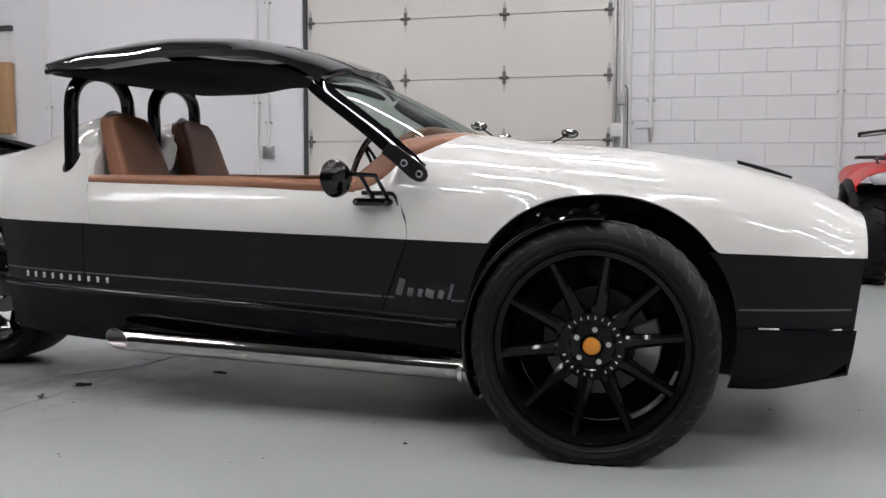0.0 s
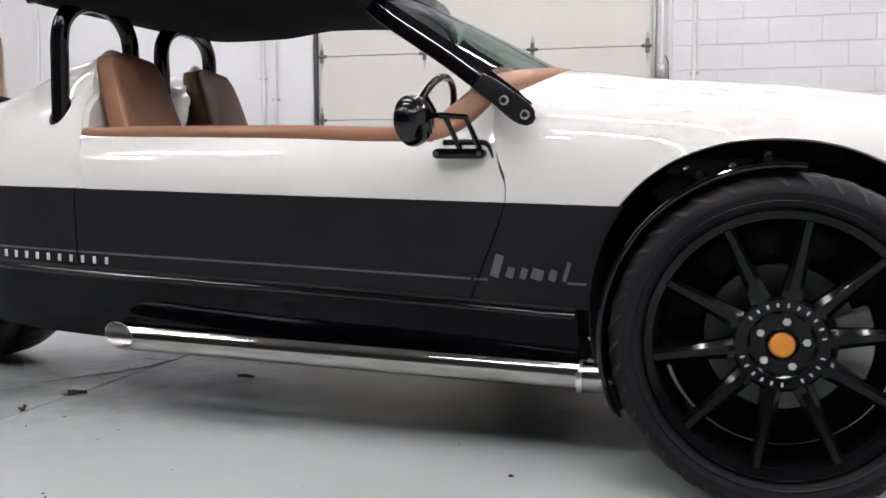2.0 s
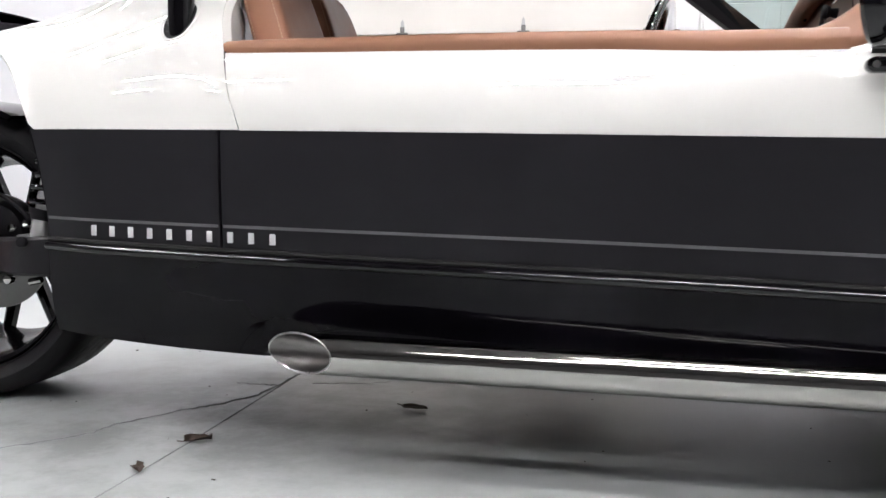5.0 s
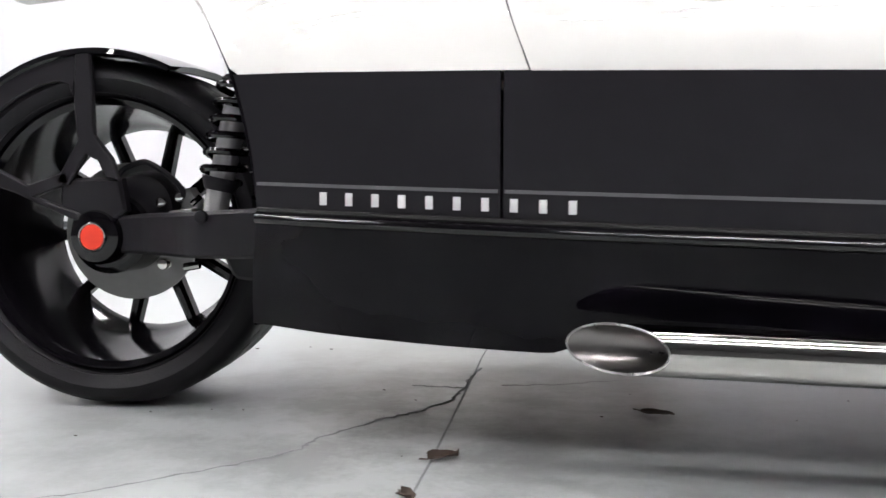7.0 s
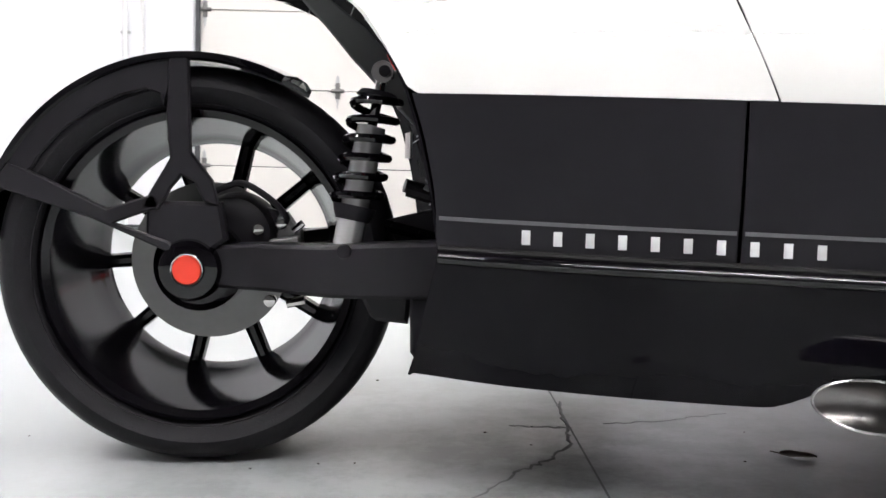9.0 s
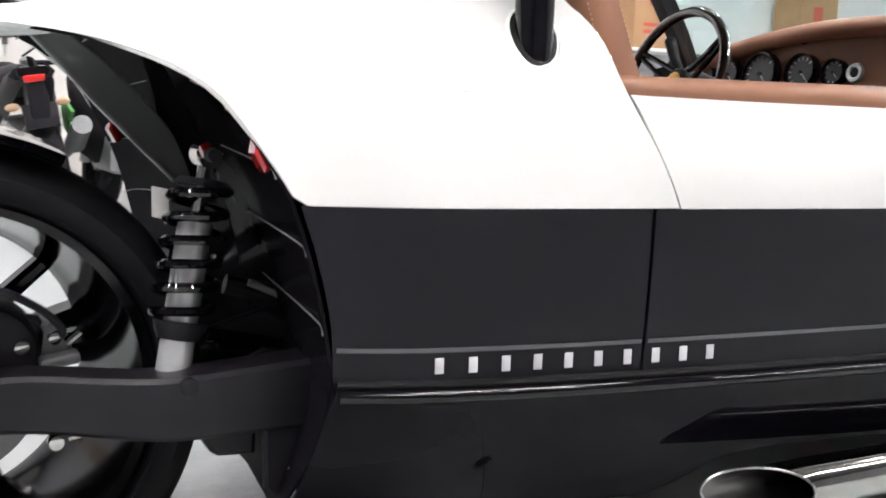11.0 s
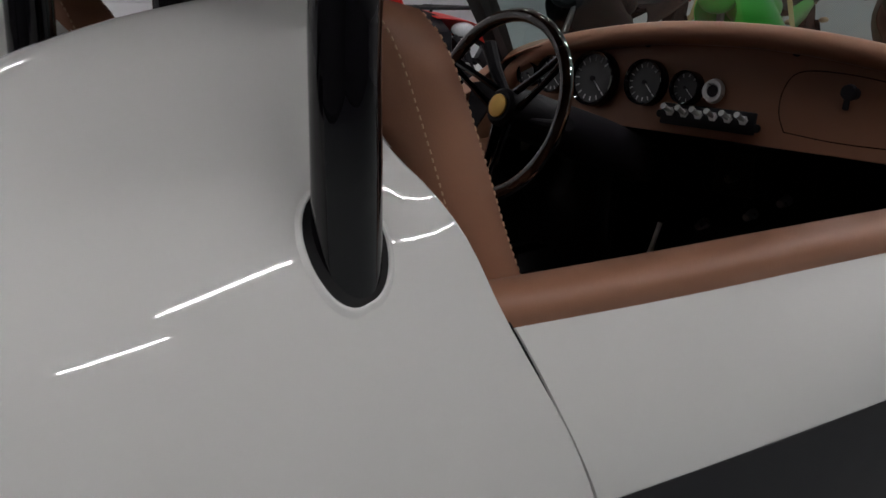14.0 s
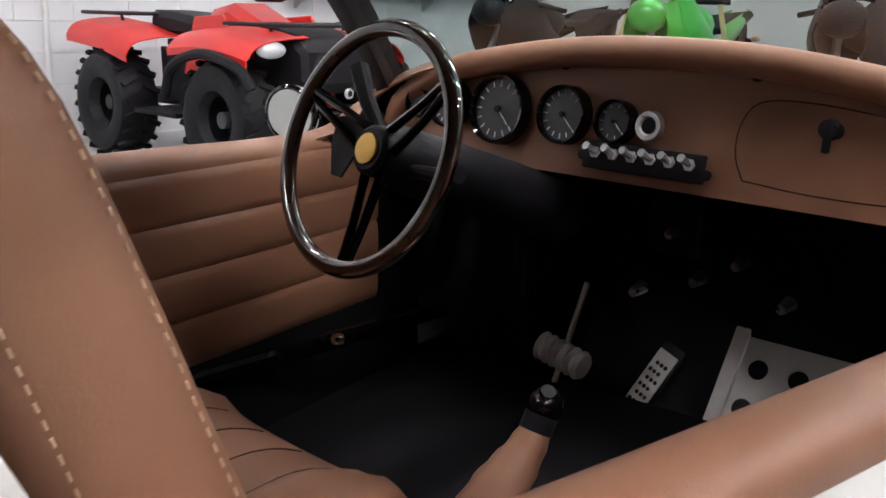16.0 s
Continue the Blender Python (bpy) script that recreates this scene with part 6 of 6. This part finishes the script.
def quad_fender(y0, y1, zf, side, flare):
    rows = []
    for k in range(15):
        u = k / 14
        y = y0 + (y1 - y0) * u
        zt = zf(u)
        rows.append(spline([(side * 0.14, y, zt + 0.02), (side * 0.30, y, zt + 0.01), (side * 0.45, y, zt - 0.02), (side * (0.53 + flare), y, zt - 0.09), (side * (0.53 + flare), y, zt - 0.13)], 12))
    return sheet(rows, thick=0.006)


for s in (-1, 1):
    part("front_fender", quad_fender(0.22, 0.96, lambda u: 0.70 + 0.09 * math.sin(math.pi * (0.25 + u * 0.55)) - 0.02 * u, s, 0.0), M_ATV, quad, "red plastic front fender")
    part("rear_fender", quad_fender(-1.02, -0.28, lambda u: 0.80 - 0.06 * u - 0.10 * max(0, u - 0.6), s, -0.02), M_ATV, quad, "red plastic rear fender")
    part("fender_flare", tube(spline([(s * 0.54, 0.20, 0.42), (s * 0.55, 0.30, 0.58), (s * 0.555, 0.60, 0.66), (s * 0.55, 0.92, 0.60), (s * 0.53, 1.0, 0.50)], 20), 0.028, 8), M_BLACK, quad)
    part("side_panel", block((0.02, 0.42, 0.26), pose(s * 0.22, -0.05, 0.58, 0, s * 8, 0), 0.02), M_BLACK, quad)
    part("footwell", block((0.30, 0.46, 0.03), pose(s * 0.34, -0.02, 0.30, 0, 0, 0), 0.01), M_BLACK, quad)
    lamp = part("headlight", ball(0.075, pose(s * 0.36, 0.935, 0.690) @ Matrix.Diagonal((1.2, 0.6, 0.6, 1))), M_LENS, quad, "clear headlight")
    part("bumper_tube", tube(spline([(s * 0.20, 0.98, 0.32), (s * 0.24, 1.10, 0.42), (s * 0.24, 1.12, 0.55), (s * 0.16, 1.08, 0.66)], 14), 0.016, 8), M_POWDER, quad)
    part("suspension_arm", tube([(s * 0.12, 0.60, 0.34), (s * 0.36, 0.63, 0.31)], 0.018, 8), M_POWDER, quad)
    part("shock", tube([(s * 0.30, 0.62, 0.34), (s * 0.20, 0.56, 0.66)], 0.03, 10), M_REDLENS, quad)
    part("grip", tube([(s * 0.30, 0.34, 1.005), (s * 0.47, 0.27, 0.985)], 0.019, 10), M_BLACK, quad)
    part("brake_lever", tube(spline([(s * 0.28, 0.38, 0.995), (s * 0.36, 0.41, 0.99), (s * 0.46, 0.36, 0.975)], 8), 0.007, 6), M_GALV, quad)
for s in (-1, 1):
    part("side_fairing", prism([(0.02, 0.52), (0.14, 0.84), (0.42, 0.86), (0.50, 0.74), (0.30, 0.66), (0.20, 0.50)], 0.02, pose(s * 0.30 + 0.01, 0, 0, 0, 0, 90), 0.006), M_ATV, quad)
    part("inner_guard", prism([(-0.28, 0.34), (-0.30, 0.66), (0.28, 0.66), (0.24, 0.34)], 0.03, pose(s * 0.26 + 0.015, 0, 0, 0, 0, 90), 0.01), M_BLACK, quad)
part("nose_cowl", prism([(0.50, 0.66), (0.62, 0.82), (0.90, 0.77), (1.02, 0.68), (1.03, 0.52), (0.95, 0.46), (0.60, 0.50)], 0.44, pose(0.22, 0, 0, 0, 0, 90) , 0.03), M_BLACK, quad)
part("tank_cover", prism([(-0.10, 0.70), (0.02, 0.88), (0.24, 0.92), (0.50, 0.82), (0.52, 0.68), (0.20, 0.60)], 0.30, pose(0.15, 0, 0, 0, 0, 90), 0.05), M_ATV, quad)
part("seat", prism([(-0.62, 0.80), (-0.60, 0.87), (-0.35, 0.86), (-0.05, 0.82), (0.02, 0.78), (0.0, 0.70), (-0.60, 0.72)], 0.32, pose(0.16, 0, 0, 0, 0, 90), 0.04), M_BLACK, quad)
part("engine", block((0.30, 0.50, 0.32), pose(0, 0.0, 0.46), 0.04), M_GALV, quad)
part("chassis", block((0.26, 1.5, 0.10), pose(0, 0, 0.34), 0.03), M_POWDER, quad)
part("handlebar", tube(spline([(-0.30, 0.34, 1.005), (-0.18, 0.40, 1.01), (-0.10, 0.44, 0.95), (0.10, 0.44, 0.95), (0.18, 0.40, 1.01), (0.30, 0.34, 1.005)], 24), 0.012, 8), M_POWDER, quad)
part("instrument_pod", block((0.20, 0.14, 0.08), pose(0, 0.46, 0.99, 30), 0.02), M_BLACK, quad)
for y0, y1, z in ((0.55, 1.0, 0.815), (-1.05, -0.55, 0.845)):
    rack = part("rack", tube(spline([(-0.38, y0, z), (-0.40, y1 - 0.06, z), (-0.33, y1, z), (0.33, y1, z), (0.40, y1 - 0.06, z), (0.38, y0, z)], 30), 0.012, 8), M_POWDER, quad)
    for k in range(4):
        y = y0 + (y1 - y0) * (k + 0.3) / 4
        part("rack_bar", tube([(-0.39, y, z), (0.39, y, z)], 0.009, 6), M_POWDER, rack)
    for s in (-1, 1):
        part("rack_leg", tube([(s * 0.25, (y0 + y1) / 2, z), (s * 0.22, (y0 + y1) / 2, z - 0.12)], 0.010, 6), M_POWDER, rack)


# ---- parked motorcycles ----
def motorcycle(label, at, paint, straps=False, screen=True):
    """Local frame: front towards +y, wheels on z = 0."""
    mc = thing("motorcycle", label, "motorcycle", group="parked motorcycles", at=at)
    for y, R, w in ((0.70, 0.30, 0.12), (-0.70, 0.31, 0.18)):
        wh = part("wheel", lathe([(0.0, -0.04), (0.05, -0.04), (0.06, 0.0), (0.05, 0.04), (0.0, 0.04)], 20, axis="x"), M_GALV, mc)
        wh.matrix_basis = pose(0, y, R)
        part("tyre", lathe([(R - 0.085, -w * 0.42), (R - 0.04, -w * 0.5), (R - 0.012, -w * 0.36), (R, 0), (R - 0.012, w * 0.36), (R - 0.04, w * 0.5), (R - 0.085, w * 0.42)], 36, axis="x"), M_RUBBER, wh)
        part("rim", lathe([(R - 0.085, -w * 0.4), (R - 0.10, 0), (R - 0.085, w * 0.4)], 36, axis="x"), M_RIM, wh)
        for k in range(5):
            part("spoke", tube([(0, 0.04 * math.cos(1.2566 * k), 0.04 * math.sin(1.2566 * k)), (0, (R - 0.095) * math.cos(1.2566 * k), (R - 0.095) * math.sin(1.2566 * k))], 0.012, 6), M_RIM, wh)
        part("brake_disc", lathe([(0.06, 0.05), (0.13, 0.05), (0.13, 0.055), (0.06, 0.055)], 28, axis="x", closed=True), M_DISC, wh)
    for s in (-1, 1):
        part("fork_leg", tube([(s * 0.095, 0.70, 0.30), (s * 0.10, 0.40, 0.98)], [0.028, 0.024], 10), M_GALV, mc)
        part("swing_arm", tube([(s * 0.10, -0.70, 0.31), (s * 0.11, -0.15, 0.42)], 0.025, 8), M_POWDER, mc)
        part("fairing", sheet([spline([(s * x, y, z) for x, y, z in row], 8) for row in (
            ((0.10, 0.78, 0.92), (0.14, 0.80, 0.80), (0.10, 0.78, 0.66)),
            ((0.15, 0.62, 1.00), (0.23, 0.60, 0.78), (0.17, 0.58, 0.52)),
            ((0.16, 0.42, 0.98), (0.25, 0.38, 0.72), (0.18, 0.34, 0.36)),
            ((0.13, 0.20, 0.84), (0.22, 0.14, 0.64), (0.16, 0.08, 0.32)),
            ((0.10, -0.02, 0.72), (0.15, -0.06, 0.56), (0.12, -0.16, 0.36)))], thick=0.006), paint, mc)
        part("mirror_stalk", tube(spline([(s * 0.12, 0.62, 1.00), (s * 0.24, 0.58, 1.07), (s * 0.31, 0.55, 1.12)], 8), 0.008, 6), M_BLACK, mc)
        part("mirror", ball(0.05, pose(s * 0.34, 0.55, 1.14) @ Matrix.Diagonal((1.3, 0.5, 0.8, 1)), seg=14), M_BLACK, mc)
        part("mirror_glass", ball(0.042, pose(s * 0.34, 0.532, 1.14) @ Matrix.Diagonal((1.3, 0.3, 0.8, 1)), seg=14), M_CHROME, mc)
        part("grip", tube([(s * 0.16, 0.42, 0.95), (s * 0.36, 0.34, 0.93)], 0.017, 8), M_BLACK, mc)
        part("turn_signal", ball(0.028, pose(s * 0.13, -0.88, 0.72) @ Matrix.Diagonal((1.4, 0.8, 0.8, 1)), seg=12), M_STITCH, mc)
        part("tail_side", sheet([spline([(s * x, y, z) for x, y, z in row], 6) for row in (
            ((0.13, -0.15, 0.80), (0.16, -0.16, 0.72), (0.12, -0.18, 0.62)),
            ((0.12, -0.55, 0.88), (0.14, -0.56, 0.82), (0.10, -0.58, 0.74)),
            ((0.06, -0.95, 0.94), (0.08, -0.95, 0.90), (0.05, -0.93, 0.85)))], thick=0.006), paint if straps else M_BLACK, mc)
    part("tank", ball(0.22, pose(0, 0.16, 0.82) @ Matrix.Diagonal((0.75, 1.35, 0.62, 1)), seg=20), paint, mc)
    part("engine", block((0.30, 0.46, 0.36), pose(0, 0.06, 0.46), 0.05), M_GALV, mc)
    part("seat", prism([(-0.92, 0.92), (-0.55, 0.90), (-0.40, 0.83), (-0.05, 0.82), (-0.05, 0.76), (-0.45, 0.76), (-0.9, 0.86)], 0.24, pose(0.12, 0, 0, 0, 0, 90), 0.03), M_BLACK, mc)
    if screen:
        part("windscreen", sheet([spline([(-0.14, y, z), (-0.08, y + 0.06, z + 0.02), (0.08, y + 0.06, z + 0.02), (0.14, y, z)], 10) for y, z in ((0.70, 0.95), (0.62, 1.05), (0.50, 1.14))], thick=0.004), M_GLOSS, mc)
    part("nose", ball(0.13, pose(0, 0.76, 0.88) @ Matrix.Diagonal((1.0, 0.9, 0.8, 1)), seg=16), paint, mc)
    part("tail_lamp", block((0.11, 0.03, 0.04), pose(0, -0.955, 0.86), 0.008), M_REDLENS, mc, "red tail lamp")
    part("plate_holder", block((0.18, 0.012, 0.14), pose(0, -0.93, 0.66, -20), 0.004), M_BLACK, mc)
    part("rear_fender", prism([(-0.95, 0.84), (-0.80, 0.86), (-0.70, 0.66), (-0.94, 0.60)], 0.10, pose(0.05, 0, 0, 0, 0, 90), 0.01), M_BLACK, mc)
    part("silencer", tube([(0.16, -0.10, 0.36), (0.19, -0.40, 0.44), (0.20, -0.50, 0.46), (0.21, -0.85, 0.58)], [0.03, 0.04, 0.06, 0.055], 14), M_STRUT, mc)
    part("side_stand", tube([(-0.10, 0.0, 0.25), (-0.26, 0.05, 0.02)], 0.012, 6), M_POWDER, mc)
    if straps:
        for s in (-1, 1):
            part("tie_strap", tube([(s * 0.30, 0.36, 0.94), (s * 0.42, 0.55, 0.45)], 0.018, 6, flat=0.2), M_STRAP, mc)
    return mc


motorcycle("black and green motorcycle leaning on its side stand", pose(-1.90, 4.50, floor_z(-1.9), 0, -9, 0) @ Matrix.Diagonal((0.9, 0.9, 0.9, 1)), M_BLACK, screen=False)
motorcycle("black motorcycle parked facing the overhead door", pose(-1.54, 3.97, floor_z(-1.54), 0, 5, 3) @ Matrix.Diagonal((1.1, 0.97, 0.97, 1)), M_BLACK, screen=False)
part("side_cover", prism([(-0.10, 0.62), (0.10, 0.66), (0.12, 0.52), (-0.08, 0.46)], 0.02, pose(0.25, 0, 0, 0, 0, 90), 0.004), M_GREEN, [o for o in scene.objects if o.name == "motorcycle"][0])
part("tail_trim", prism([(-0.96, 0.66), (-0.70, 0.74), (-0.55, 0.70), (-0.80, 0.60)], 0.02, pose(0.17, 0, 0, 0, 0, 90), 0.004), M_GREEN, [o for o in scene.objects if o.name == "motorcycle"][0])
motorcycle("lime green motorcycle held by tan tie-down straps", pose(4.05, 2.70, floor_z(4.1), 0, 6, 100), M_GREEN, True)
motorcycle("black motorcycle parked beside a green one", pose(4.10, 4.15, floor_z(4.1), 0, -6, 95), M_BLACK)
motorcycle("dark motorcycle parked beside a green one", pose(4.15, 1.55, floor_z(4.1), 0, 5, 98), M_BLACK)

# ---- cartons on a shelf ----
shelf = thing("wall_shelf", "white wall shelf holding cartons", "shelf", at=pose(4.4, NORTH - 0.22, 1.18))
part("board", block((3.4, 0.40, 0.03), None, 0.004), M_PAPER, shelf)
for x in (-1.4, 0.0, 1.4):
    part("bracket", prism([(-0.20, -0.016), (0.20, -0.016), (0.20, -0.25), (0.18, -0.25), (-0.18, -0.03)], 0.02, pose(x, 0, 0, 0, 0, 90) , 0.002), M_GALV, shelf)


def carton_box(x, y, z, w, d, h, mat, marks, label):
    c = thing("carton", label, "carton", group="cartons on the shelf", at=pose(x, y, z))
    part("box", block((w, d, h), pose(0, 0, h / 2), 0.004), mat, c)
    for mx, mz, mw, mh in marks:
        part("print_bar", block((mw, 0.002, mh), pose(mx, -d / 2 - 0.001, mz)), M_REDINK, c)
    return c


carton_box(3.18, NORTH - 0.22, 1.195, 0.42, 0.34, 0.62, M_CARD, [(0.0, 0.46, 0.10, 0.20), (0.0, 0.20, 0.22, 0.03), (0.0, 0.14, 0.22, 0.03)], "brown cardboard carton with red print")
carton_box(5.22, NORTH - 0.22, 1.195, 0.50, 0.34, 0.60, M_CARD, [(-0.02, 0.40, 0.12, 0.16), (-0.02, 0.24, 0.10, 0.10)], "brown cardboard carton with red print")
carton_box(5.62, NORTH - 0.22, 1.195, 0.22, 0.30, 0.40, M_PAPER, [], "small plain white carton on the shelf")


# ---- floor dirt, joint and cracks ----
joint = part("floor_joint", tube([(-1.876, -6.0, floor_z(-1.876) - 0.0015), (-1.876, -0.445, floor_z(-1.876) - 0.0015), (-1.893, 0.408, floor_z(-1.89) - 0.0015), (-1.91, 5.6, floor_z(-1.91) - 0.0015)], 0.0028, 5), M_CRACK)
tagged(joint, "thin saw-cut joint in the concrete slab", "floor joint", kind="structure")


def crack(pts, r):
    rng = random.Random(len(pts) * 7 + int(r * 1e5))
    P = []
    for a, b in zip(pts, pts[1:]):
        for k in range(9):
            t = k / 9
            P.append((a[0] + (b[0] - a[0]) * t + rng.uniform(-0.006, 0.006), a[1] + (b[1] - a[1]) * t + rng.uniform(-0.006, 0.006)))
    P.append(pts[-1])
    R = [max(0.0008, r * rng.uniform(0.5, 1.3) * (1 - 0.7 * i / len(P))) for i in range(len(P))]
    ob = part("crack", tube([(x, y, floor_z(x) - q * 0.5) for (x, y), q in zip(P, R)], R, 5), M_CRACK)
    return tagged(ob, "jagged dark crack in the painted concrete", "crack", kind="structure")


crack([(-1.884, 0.284), (-1.894, 0.073), (-1.950, 0.075), (-2.003, 0.083)], 0.005)
crack([(-1.890, 0.075), (-1.905, -0.05), (-1.95, -0.14), (-2.018, -0.228), (-2.087, -0.353), (-2.10, -0.43)], 0.006)
crack([(-2.10, -0.43), (-2.194, -0.536), (-2.291, -0.633), (-2.378, -0.70), (-2.50, -0.78)], 0.003)
crack([(-1.817, 0.107), (-1.70, 0.13), (-1.55, 0.20)], 0.0025)


def leaf(x, y, size, turn, curl, label="dry curled brown leaf on the floor"):
    lf = thing("dry_leaf", label, "leaf", group="dry leaves and grit", at=pose(x, y, floor_z(x) + 0.003, 0, 0, turn))
    rows = []
    for k in range(9):
        u = k / 8
        w = size * 0.32 * math.sin(math.pi * min(0.97, u * 0.9 + 0.05)) * (1 + 0.25 * math.sin(9 * u))
        xx = size * (u - 0.5)
        rows.append([(xx, -w, curl * (0.4 + u) * 0.8), (xx, -w * 0.4, 0.002 + curl * 0.2 * u), (xx, w * 0.4, 0.001), (xx, w, curl * (1.1 - u * 0.5))])
    part("blade", sheet(rows, thick=0.0012), M_LEAF, lf)
    part("stem", tube([(-size * 0.5, 0, 0.002), (-size * 0.75, size * 0.06, 0.003)], 0.0012, 5), M_LEAF, lf)
    return lf


leaf(-1.858, -0.448, 0.052, 32, 0.012)
leaf(-1.512, -0.112, 0.062, -18, 0.004)
leaf(-1.880, -0.640, 0.040, -55, 0.010)
leaf(-1.215, 0.235, 0.03, 10, 0.006)
rng = random.Random(5)
grit = bmesh.new()
for k in range(150):
    x, y = rng.uniform(-2.9, 0.8), rng.uniform(-2.2, 1.0)
    q = rng.uniform(0.0015, 0.006) * (1.3 if rng.random() < 0.04 else 0.6)
    block((q * rng.uniform(1, 2.5), q, q * 0.5), pose(x, y, floor_z(x) + q * 0.2, 0, 0, rng.uniform(0, 180)), bm=grit)
ob = part("grit", grit, M_LEAF)
tagged(ob, "scattered dark grit and crumbs on the floor", "grit", kind="stuff")
